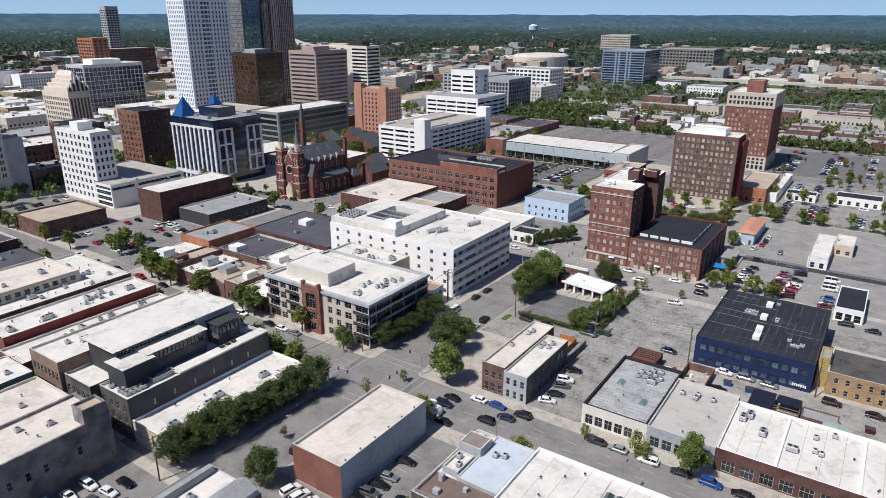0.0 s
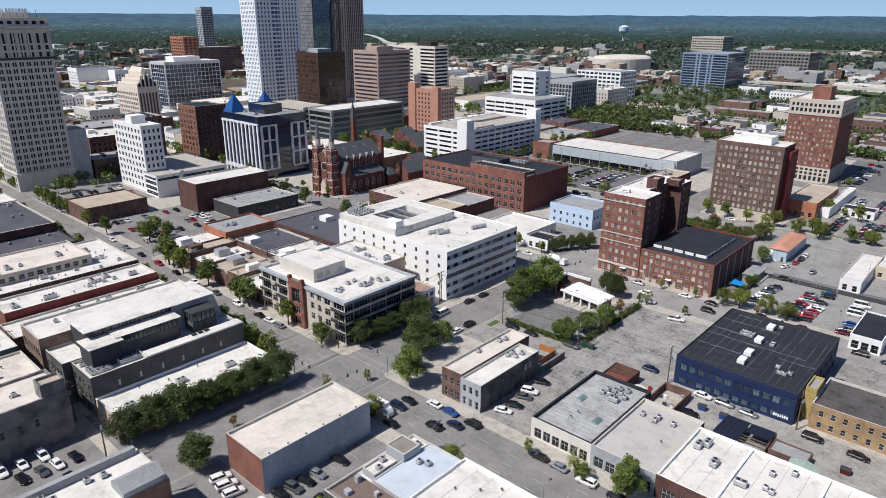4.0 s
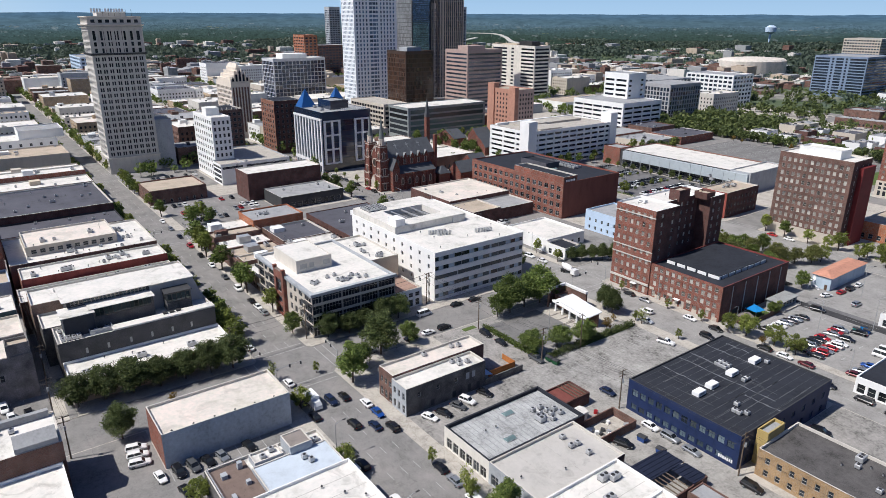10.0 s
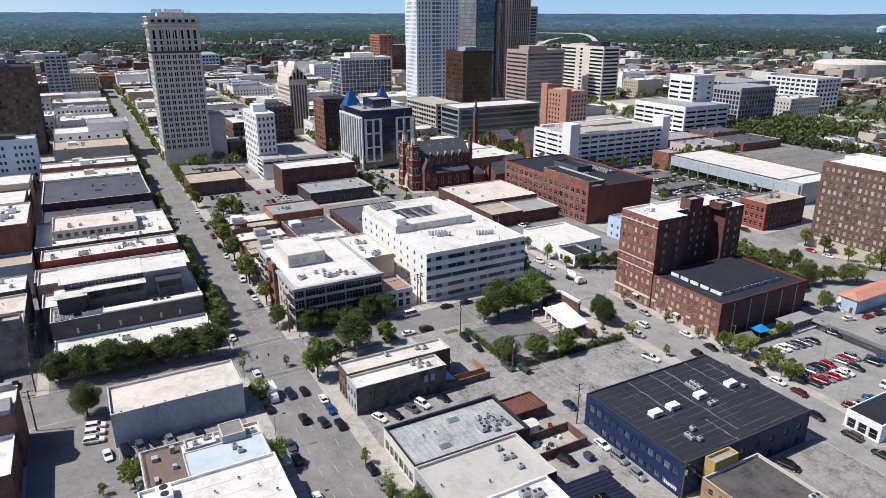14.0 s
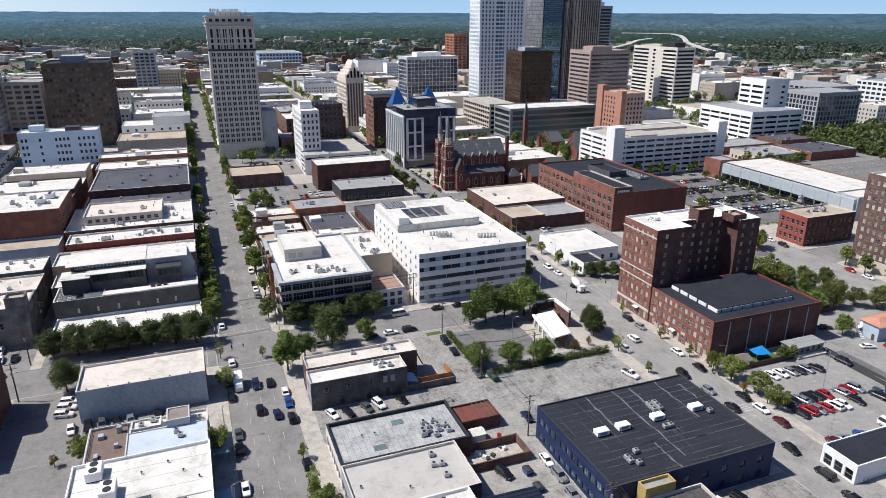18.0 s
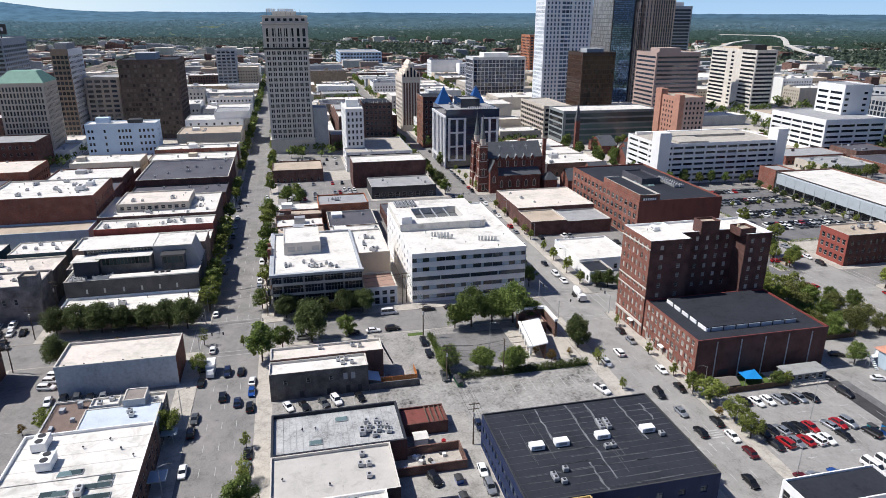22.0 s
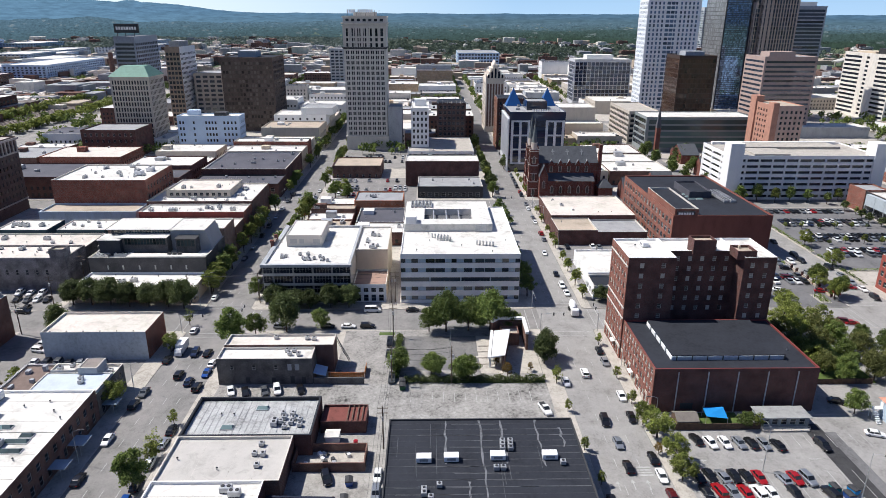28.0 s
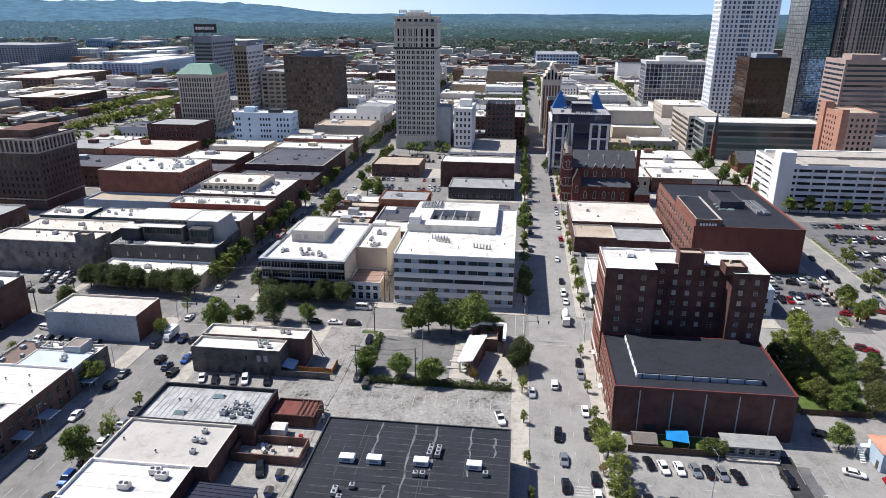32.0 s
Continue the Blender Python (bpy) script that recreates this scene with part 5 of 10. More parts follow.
# white walls; the sky-blue of their shade is put into the paint colour
pale_lofts = building("pale_blue_lofts", "seven-storey white loft building coloured pale blue for its shade", -388.0, -373.0, 18.8, 61.8, 28.5, BLUE_PAINT_AND_SHADE, WHITEROOF, {"e": ([(0.03, 0.06), (0.08, 0.11), (0.25, 0.28), (0.45, 0.48), (0.5, 0.53), (0.55, 0.58), (0.6, 0.63), (0.74, 0.77), (0.8, 0.83), (0.86, 0.89), (0.92, 0.95)], 1, S1(6, 3, 4.1, 1.9)), "n": (5, 1.3, S1(6, 3, 4.1, 2.1))}, joined=True)
white_store = building("white_store", "windowless cream and white store block in steps", -446.0, -428.0, 69.0, 111.0, 13.6, CREAM, WHITEROOF, {}, cap=TRIM, fm={"e": mat("pale_cream_paint", (0.70, 0.66, 0.59), 0.8, streak=0.4)})
building("", "", -480.0, -446.2, 69.0, 111.0, 19.0, WHITEPAINT, WHITEROOF, {"e": (7, 1.6, [(15.4, 17.2)])}, parent=white_store, wallname="upper_block", cap=TRIM)
building("", "", -478.0, -452.0, 90.0, 116.0, 24.0, WHITEPAINT, GREYROOF, {}, z0=19.0, parent=white_store, wallname="roof_block")
maroon_hall = building("maroon_warehouse", "dark maroon brick warehouse with grey roof", -402.0, -372.0, -48.4, -10.8, 18.8, DKBRICK, GREYROOF, {"e": (9, 1.6, S1(4, 2, 4.3, 2.2))})


def roof_of(house):
    """The roof part of a building."""
    return next(c for c in house.children if c.name.split(".")[0] == "roof")


# green hip roof, deco crown, rooftop sign, garage stair towers
s = Mesh()
s.loft([[(-440.6, -41.6, 52.0), (-410.4, -41.6, 52.0), (-410.4, -11.7, 52.0), (-440.6, -11.7, 52.0)], [(-431, -35, 59.2), (-420, -35, 59.2), (-420, -18, 59.2), (-431, -18, 59.2)]])
s.ob("hip_roof", [mat("green_copper", (0.16, 0.30, 0.24), 0.7, var=0.15)], green_tower, "green copper hip roof")
# gables with tall arched openings on each side of the deco crown
for k, (e_, za_, zb_) in enumerate(((0.9, 44.5, 47.6), (2.6, 47.6, 50.6), (4.4, 50.6, 53.4), (6.0, 53.4, 56.0))):
    s = Mesh()
    s.box(-517.0 + e_ * 1.8, -481.0 - e_ * 0.5, 242.0 + e_, 257.6 - e_, za_, zb_)
    s.ob("crown_step", [DECO], deco)
s = Mesh()
s.loft([[(-506.0, 248.2, 56.0), (-484.4, 248.2, 56.0), (-484.4, 251.4, 56.0), (-506.0, 251.4, 56.0)], [(-503.0, 249.7, 59.4), (-486.0, 249.7, 59.4), (-486.0, 249.9, 59.4), (-503.0, 249.9, 59.4)]])
s.ob("crown_ridge", [DECO], deco)
for k in range(5):
    hh = (49.0, 51.6, 54.2, 51.6, 49.0)[k]
    yy = 243.4 + 2.9 * k
    s = Mesh()
    s.loft([[(x_, yy, 45.6), (x_, yy + 1.5, 45.6), (x_, yy + 1.5, hh - 1.2), (x_, yy + 0.75, hh), (x_, yy, hh - 1.2)] for x_ in (-481.6, -480.9)])
    s.ob("arched_opening", [NIGHTGLASS], deco)
for k in range(6):
    hh = 58.0 - 3.2 * abs(k - 2.5)
    yy = 242.4 + 2.95 * k
    s = Mesh()
    s.loft([[(-481.9, yy - 0.5, 44.5), (-480.5, yy - 0.5, 44.5), (-480.5, yy + 0.5, 44.5), (-481.9, yy + 0.5, 44.5)], [(-481.9, yy - 0.45, hh - 3), (-480.6, yy - 0.45, hh - 3), (-480.6, yy + 0.45, hh - 3), (-481.9, yy + 0.45, hh - 3)], [(-481.3, yy - 0.05, hh), (-481.2, yy - 0.05, hh), (-481.2, yy + 0.05, hh), (-481.3, yy + 0.05, hh)]])
    s.ob("pinnacle", [DECO], deco)
for nm, ob_, xa, xb, ya, yb, za, zb, mt in (("roof_house", pink_office, -492, -476, 478, 500, 64, 68, PINKSTONE), ("roof_house", bronze_office, -492, -478, 408, 424, 64.5, 68, GREYSTUCCO), ("roof_house", square_office, -698, -680, 372, 402, 49, 54, WHITEPAINT), ("roof_house", tan_office, -570, -548, 632, 646, 61.6, 67, DARKMETAL), ("roof_house", tan_office, -600, -572, 630, 648, 61.6, 63.6, CREAM),
                                            ("roof_house", dark_block, -520, -500, 30, 45, 61, 66, GREYSTUCCO), ("roof_house", tan_tower, -520, -496, -26, -18, 69, 74, GREYROOF), ("roof_house", pale_lofts, -386, -380, 24, 32, 28.5, 32, BLUE_PAINT_AND_SHADE), ("plant", pale_lofts, -384, -376, 44, 52, 28.5, 31, DKGREY), ("crown", dark_tower, -591, -577, 517, 542, 140, 152, DKGREY)):
    s = Mesh()
    s.box(xa, xb, ya, yb, za, zb)
    s.ob(nm, [mt], ob_)
s = Mesh()
s.box(-612, -610.8, -121.5, -97, 77.5, 86.2)
s.ob("sign_board", [DKGREY], sign_tower, "dark rooftop sign board")
for k in range(8):
    s = Mesh()
    s.box(-610.75, -610.5, -119.5 + 2.6 * k, -117.7 + 2.6 * k, 80.4, 83.4)
    s.ob("sign_bar", [WHITEPAINT], sign_tower)
for yy in (-119, -111, -102):
    s = Mesh()
    s.tube((-611.4, yy, 73.5), (-611.4, yy, 77.5), 0.4, 0.4, 6)
    s.ob("sign_post", [DARKMETAL], sign_tower)
for xa, xb, ya, yb in ((-266.0, -257.4, 356.5, 364.0), (-266.0, -257.4, 436.0, 443.0)):
    s = Mesh()
    s.box(xa, xb, ya, yb, 0.15, 31.2)
    s.ob("stair_tower", [WHITEPAINT], garage)
s = Mesh()
s.box(-370, -362, 184, 192, 37.5, 42.0)
s.ob("roof_house", [WHITEPAINT], white_tower)

for xa, xb, ya, yb, z_ in ((-294, -280, 372, 430, 25.4), (-279, -262, 372, 392, 24.9), (-297, -295, 362, 436, 25.6)):
    q = Mesh()
    q.box(xa, xb, ya, yb, 24.0, z_)
    q.ob("ramp_parapet", [CONC if xb - xa > 3 else WHITEPAINT], garage)
# red office: front pent-house, sign, corner piers
building("", "", -203.0, -167.0, 295.2, 305.0, 20.4, BRICK, DARKROOF, {}, z0=17.6, parent=red_office, cap=TRIM, wallname="roof_house")
building("", "", -216.0, -196.0, 312.0, 322.0, 20.2, PURROOF, DARKROOF, {}, z0=17.6, parent=red_office, wallname="plant_screen")
s = Mesh()
s.box(-166.9, -166.6, 296.0, 303.5, 18.2, 20.0)
s.ob("sign_board", [DKGREY], red_office, "dark sign board on the roof edge")
for k in range(6):
    s = Mesh()
    s.box(-166.58, -166.5, 296.6 + 1.1 * k, 297.4 + 1.1 * k, 18.6, 19.6)
    s.ob("sign_bar", [WHITEPAINT], red_office)
# pale base and crown of the tall hotels
for ob_, xa, xb, ya, z_, h_ in ((hotel_a, -96.8, -64.3, 362.5, 0.15, 4.6),):
    s = Mesh()
    s.box(xa, xb, ya - 0.35, ya - 0.02, z_, z_ + h_)
    s.box(xb - 0.18, xb + 0.15, ya - 0.02, ya + 17, z_, z_ + h_)
    s.ob("stone_facing", [BEIGE], ob_, "cream stone facing")
building("", "", -86.0, -76.0, 484.0, 496.0, 56.0, BRICK, TANROOF, {}, z0=48.8, parent=hotel_b, wallname="lift_tower")
building("", "", -90.0, -72.0, 366.0, 376.0, 40.5, WHITEPAINT, WHITEROOF, {}, z0=37.4, parent=hotel_a, wallname="roof_house")
s = Mesh()
s.box(-64.48, -62.6, 368.0, 380.0, 0.15, 35.0)
s.ob("stair_wing", [mat("maroon_paint", (0.17, 0.025, 0.025), 0.7)], hotel_a, "dark red rear stair wing")
building("", "", -151.0, -138.4, 417.0, 456.4, 11.6, GREYSTUCCO, WHITEROOF, {}, parent=grey_store, wallname="end_block")
building("", "", -246.0, -232.0, 417.6, 430.0, 11.4, BRICK, GREYROOF, {}, parent=grey_store, wallname="brick_end")

# set-back upper floors of the loft terrace
TERRACEBRICK = brickmat("grey_brown_brick", (0.17, 0.155, 0.145), (0.15, 0.14, 0.13), stain=0.3)
building("", "", -159.6, -146.6, 74.0, 96.2, 19.0, DKGREY, WHITEROOF, {"e": (19, 1.02, [(17.5, 18.8)], RIBBON0)}, z0=11.0, parent=loft_b, par=0.25, wallname="upper_floor", cap=WHITEPAINT, frame_mat=TRIM)
s = Mesh()
s.loft([[(-159.6, 96.2, z), (-146.4, 96.2, z), (-146.4, yn, z), (-159.6, yn, z)] for yn, z in ((111.7, 11.0), (109.0, 18.9))])
s.ob("upper_end", [mat("pale_cement_panel", (0.46, 0.455, 0.445), 0.8, var=0.12, scale=0.4, streak=0.4)], loft_b, "pale cement end wall with a leaning north face")
s = Mesh()
s.box(-159.9, -145.9, 95.9, 109.3, 18.9, 19.2)
s.ob("end_roof", [WHITEROOF], loft_b)
building("", "", -146.6, -142.4, 79.6, 96.1, 17.3, TERRACEBRICK, WHITEROOF, {"e": (13, 1.2, [(14.5, 16.9)], RIBBON0)}, z0=10.9, parent=loft_a, par=0.1, wallname="terrace_floor", cap=WHITEPAINT, frame_mat=DKGREY)
building("", "", -146.4, -141.6, 99.6, 106.8, 16.8, GREYBRICK, GREYROOF, {"e": (5, 1.2, [(14.0, 16.5)], RIBBON0), "s": (3, 1.3, [(14.0, 16.5)], RIBBON0)}, z0=10.9, parent=loft_a, par=0.2, wallname="glazed_bay", cap=DKGREY, frame_mat=DKGREY)
building("", "", -147.8, -140.2, 71.8, 79.5, 16.9, mat("blue_black_cladding", (0.045, 0.05, 0.062), 0.7, var=0.2), WHITEROOF, {}, z0=10.9, parent=loft_a, par=0.15, wallname="stair_house", cap=WHITEPAINT)
s = Mesh()
s.box(-139.4, -135.9, 83.2, 111.9, 11.76, 12.2)
s.ob("terrace_roof", [WHITEROOF], loft_a, "raised white roof strip along the terrace front")
# Blue-grey sheet stands for the upper floor's shade on the white terrace roof
s = Mesh()
s.box(-142.3, -139.7, 84.0, 111.2, 11.0, 11.035)
s.ob("terrace_walk", [mat("blue_shade_strip", (0.17, 0.23, 0.31), 0.8, var=0.2)], loft_a, "blue-grey strip of painted shade along the terrace")
for k in range(3):
    s = Mesh()
    s.box(-139.0, -137.8, 97.4 + 1.9 * k, 98.6 + 1.9 * k, 12.2, 12.7)
    s.ob("terrace_bench", [DARKMETAL], loft_a)
for xa, xb, ya, yb, zz in ((-146.7, -141.2, 78.6, 96.4, 17.4), (-147.5, -139.6, 71.2, 79.9, 17.05), (-160.2, -145.6, 72.6, 96.4, 19.26), (-146.4, -141.2, 99.2, 107.2, 17.0)):
    s = Mesh()
    s.box(xa, xb, ya, yb, zz, zz + 0.16)
    s.ob("roof_overhang", [WHITEROOF if zz != 17.0 else DKGREY], loft_a)
for xa, xb, ya, yb in ((-141.4, -138.6, 77.6, 77.8), (-141.4, -138.6, 83.4, 83.6), (-138.6, -138.4, 77.6, 83.6)):
    s = Mesh()
    s.box(xa, xb, ya, yb, 11.0, 12.4)
    s.ob("plant_screen", [GREYSTUCCO], loft_a)
building("", "", -234.0, -212.0, 70.0, 100.0, 17.0, BEIGE, CREAMROOF, {"e": (10, 1.8, [(14.8, 16.4)])}, z0=13.8, parent=loft_f, wallname="upper_floor", cap=TRIM)
building("", "", -137.0, -132.6, 57.5, 62.8, 15.5, WORNBRICK, TANROOF, {}, parent=south_a, wallname="stair_tower")
building("", "", -5.2, -2.62, 190.4, 197.6, 8.4, mat("yellow_render", (0.42, 0.31, 0.12), 0.8), GREYROOF, {}, parent=yellow_house, wallname="corner_tower")
# stepped shop: bluish membrane, brown deck with rails, grey penthouse
BLUEMEM = mat("bluish_membrane", (0.50, 0.56, 0.62), 0.7, var=0.12, scale=0.3)
DECK = mat("brown_decking", (0.17, 0.125, 0.105), 0.8, var=0.2, scale=0.6)
building("", "", -60.6, -51.2, 94.2, 111.2, 7.3, GREYSTUCCO, BLUEMEM, {}, z0=6.3, parent=multi, wallname="raised_roof", par=0.25, cap=TRIM)
building("", "", -65.4, -60.0, 102.6, 107.6, 9.0, GREYSTUCCO, mat("brown_grey_roof", (0.24, 0.21, 0.19), 0.9), {}, z0=6.3, parent=multi, wallname="roof_house", par=0.2, cap=TRIM)
building("", "", -64.6, -60.8, 95.0, 101.4, 7.6, GREYSTUCCO, WHITEROOF, {}, z0=6.3, parent=multi, wallname="roof_house", par=0.5, cap=TRIM)
s = Mesh()
s.box(-65.4, -51.4, 86.5, 94.1, 6.4, 6.75)
s.ob("roof_deck", [DECK], multi, "brown boarded roof deck")
for xa, xb, ya, yb in ((-65.4, -51.4, 86.4, 86.5), (-65.5, -65.4, 86.4, 94.1), (-51.4, -51.3, 86.4, 94.1)):
    for zz in (7.2, 7.6):
        s = Mesh()
        s.box(xa, xb, ya, yb, zz, zz + 0.07)
        s.ob("deck_rail", [METAL], multi)
for xx in (-65.45, -60.8, -56.1, -51.35):
    s = Mesh()
    s.box(xx - 0.05, xx + 0.05, 86.4, 86.5, 6.75, 7.6)
    s.ob("rail_post", [METAL], multi)
for xa, ya, w_, d_, h_ in ((-62.5, 88.2, 1.4, 1.2, 0.9), (-63.6, 92.0, 1.0, 1.0, 1.5), (-55.2, 88.0, 1.6, 0.8, 0.7), (-57.6, 91.8, 0.9, 0.9, 0.9)):
    s = Mesh()
    s.box(xa, xa + w_, ya, ya + d_, 6.75, 6.75 + h_)
    s.ob("planter", [GREYSTUCCO], multi)

# dividing parapets on the white roofs
for xx in (-7.6, 8.0):
    s = Mesh()
    s.box(xx - 0.3, xx + 0.3, 137.4, 159.6, 5.2, 5.75)
    s.ob("dividing_parapet", [WHITEPAINT], white_row)
for xx in (-34.0, -18.0):
    s = Mesh()
    s.box(xx - 0.2, xx + 0.2, 85.0, 111.1, 7.8, 8.0)
    s.ob("roof_ridge", [WHITEROOF], big_white)
s = Mesh()
gq = [(-89.0, 55.2, 13.6), (-83.5, 55.2, 13.6), (-83.5, 62.9, 13.6), (-89.0, 62.9, 13.6)]
s.loft([gq, [(x, y, 15.0) for x, y, _ in gq], [(-86.6, 55.2, 16.4), (-86.2, 55.2, 16.4), (-86.2, 62.9, 16.4), (-86.6, 62.9, 16.4)]])
s.ob("monitor_roof", [GREYROOF], gable_hall, "grey ridged monitor on the roof")

# entrance awnings and pale ground-floor band of the annex
for xa, xb in ((-68.6, -66.4), (-87.4, -85.0)):
    s = Mesh()
    s.loft([[(xa, 248.9, 3.0), (xb, 248.9, 3.0), (xb, 250.0, 3.2), (xa, 250.0, 3.2)], [(xa, 248.9, 3.1), (xb, 248.9, 3.1), (xb, 250.0, 3.3), (xa, 250.0, 3.3)]])
    s.ob("awning", [WHITEPAINT], annex, "white entrance awning")
s = Mesh()
s.box(-97.3, -79.9, 249.7, 249.98, 3.5, 4.3)
s.ob("stone_band", [TRIM], annex)
for k in range(11):
    s = Mesh()
    s.box(-79.4 + 2.53 * k, -77.6 + 2.53 * k, 250.24, 250.38, 0.2 if k % 3 else 3.0, 1.5 if k % 3 else 3.9)
    s.ob("base_panel", [mat("stained_pale_panel", (0.47, 0.42, 0.36), 0.85, var=0.25, scale=0.8)], annex)

# ribs on the two ribbed roofs
for k in range(20):
    s = Mesh()
    s.box(-50.6, -35.4, 138.2 + 1.45 * k, 138.28 + 1.45 * k, 4.9, 4.98)
    s.ob("roof_seam", [GREYROOF], roof_of(grey_shop))
SEAM = mat("roof_seam_tar", (0.075, 0.075, 0.08), 0.7, var=0.5, scale=0.4)
for k in range(14):
    s = Mesh()
    xx = -34.8 + 2.12 * k
    s.box(xx, xx + 0.06, 185.2, 226.0, 8.6, 8.625)
    s.ob("roof_seam", [SEAM], roof_of(blue_hall))
PR = random.Random(5)
STREAK = mat("pale_roof_streak", (0.085, 0.088, 0.096), 0.8, var=0.5, scale=0.5)
for k in range(46):
    s = Mesh()
    xx, yy = PR.choice([-34.8 + 2.12 * j for j in range(14)]) + PR.uniform(-0.1, 0.3), PR.uniform(186, 222)
    s.box(xx, xx + PR.uniform(0.08, 0.2), yy, min(225.9, yy + PR.uniform(3.0, 16.0)), 8.6, 8.63)
    s.ob("roof_patch", [STREAK], roof_of(blue_hall))
for k in range(12):
    s = Mesh()
    yy, xx = PR.uniform(187, 224), PR.uniform(-35, -22)
    s.box(xx, xx + PR.uniform(4, 14), yy, yy + PR.uniform(0.06, 0.16), 8.6, 8.635)
    s.ob("roof_patch", [STREAK], roof_of(blue_hall))
PALESTREAK = mat("pale_worn_streak", (0.14, 0.145, 0.155), 0.85, var=0.6, scale=0.7)
for yc, xa, xb in ((197.4, -36.0, -20.5), (205.2, -36.0, -9.0), (210.0, -36.0, -20.5), (217.8, -36.0, -19.5), (223.0, -33.0, -26.0), (202.0, -15.0, -6.2)):
    s = Mesh()
    xs = [xa + (xb - xa) * k / 9 for k in range(10)]
    cy = [yc + PR.uniform(-0.25, 0.25) for _ in xs]
    wd = [PR.uniform(0.06, 0.34) for _ in xs]
    for k in range(9):
        s.face([(xs[k], cy[k] - wd[k], 8.642), (xs[k + 1], cy[k + 1] - wd[k + 1], 8.642), (xs[k + 1], cy[k + 1] + wd[k + 1], 8.642), (xs[k], cy[k] + wd[k], 8.642)])
    s.weld()
    s.ob("worn_streak", [PALESTREAK], blue_hall)
# lettering too small to read on the blue wall: plain bars
for k in range(7):
    s = Mesh()
    s.box(-10.2 + 0.52 * k, -9.85 + 0.52 * k, 184.72, 184.78, 1.2 + 0.1 * (k % 2), 2.0)
    s.ob("sign_bar", [WHITEPAINT], blue_hall)

# ---- church ----
church = thing("brick_church", "red brick gothic church with twin spires and slate roof", "church")
CHB = brickmat("church_brick", (0.175, 0.052, 0.038), (0.2, 0.15, 0.13))
SLATE = mat("slate", (0.082, 0.088, 0.098), 0.6, var=0.25, scale=0.5)


def gable(q, x0, x1, y0, y1, z0, ze, zr, m_wall=0, m_roof=1, over=0.5):
    """Walls with gables at y0 and y1 and a ridge along y."""
    xm = (x0 + x1) / 2
    for y in (y0, y1):
        pts = [(x0, y, z0), (x1, y, z0), (x1, y, ze), (xm, y, zr), (x0, y, ze)]
        q.face(pts if y == y0 else pts[::-1], m_wall)
    q.face([(x1, y0, z0), (x1, y1, z0), (x1, y1, ze), (x1, y0, ze)], m_wall)
    q.face([(x0, y1, z0), (x0, y0, z0), (x0, y0, ze), (x0, y1, ze)], m_wall)
    t = 0.25
    for sx, xe in ((1, x1 + over), (-1, x0 - over)):
        zl = ze - (zr - ze) * over / (x1 - xm)
        a = [(xm, y0 - 0.2, zr), (xe, y0 - 0.2, zl), (xe, y1 + 0.2, zl), (xm, y1 + 0.2, zr)]
        b = [(x, y, z + t) for x, y, z in a]
        q.face(b if sx > 0 else b[::-1], m_roof)
        q.face([a[1], a[2], b[2], b[1]], m_roof)
        q.face([a[0], a[1], b[1], b[0]], m_roof)
        q.face([a[2], a[3], b[3], b[2]], m_roof)


CHSTONE = mat("church_stone", (0.52, 0.45, 0.39), 0.85, var=0.2, streak=0.4)
q = Mesh()
gable(q, -281.0, -266.0, 254.0, 287.0, 0.15, 19.4, 26.8)
q.ob("nave", [CHB, SLATE], church)
for xa, xb, sx in ((-266.0, -260.8, 1), (-286.2, -281.0, -1)):
    q = Mesh()
    q.box(xa, xb, 259.0, 284.5, 0.15, 10.2, 0)
    x_in, x_out = (xa, xb + 0.5) if sx > 0 else (xb, xa - 0.5)
    f = [(x_in, 258.6, 13.4), (x_out, 258.6, 10.0), (x_out, 284.9, 10.0), (x_in, 284.9, 13.4)]
    q.face(f if sx > 0 else f[::-1], 1)
    q.face([(x_in, 258.7, 10.0), (x_out, 258.7, 10.0), (x_in, 258.7, 13.4)], 0)
    q.face([(x_in, 284.8, 10.0), (x_in, 284.8, 13.4), (x_out, 284.8, 10.0)], 0)
    q.ob("aisle", [CHB, SLATE], church)
STAINED = glassmat("leaded_glass", (0.05, 0.035, 0.03), rough=0.3)
arch = [(0, 0), (1.3, 0), (1.3, 2.6), (1.1, 3.3), (0.65, 3.9), (0.2, 3.3), (0, 2.6)]
wide = [(-0.22, -0.2), (1.52, -0.2), (1.52, 2.7), (1.28, 3.5), (0.65, 4.25), (0.02, 3.5), (-0.22, 2.7)]
lancet = Mesh()
lancet.face([(0.13, y, z) for y, z in arch], 1)
for k in range(7):
    a, b = k, (k + 1) % 7
    lancet.face([(0.16, *arch[a]), (0.16, *arch[b]), (0.16, *wide[b]), (0.16, *wide[a])][::-1], 0)
    lancet.face([(0.16, *wide[a]), (0.16, *wide[b]), (0.0, *wide[b]), (0.0, *wide[a])], 0)
ld = lancet.data("arched_window", [CHSTONE, STAINED])
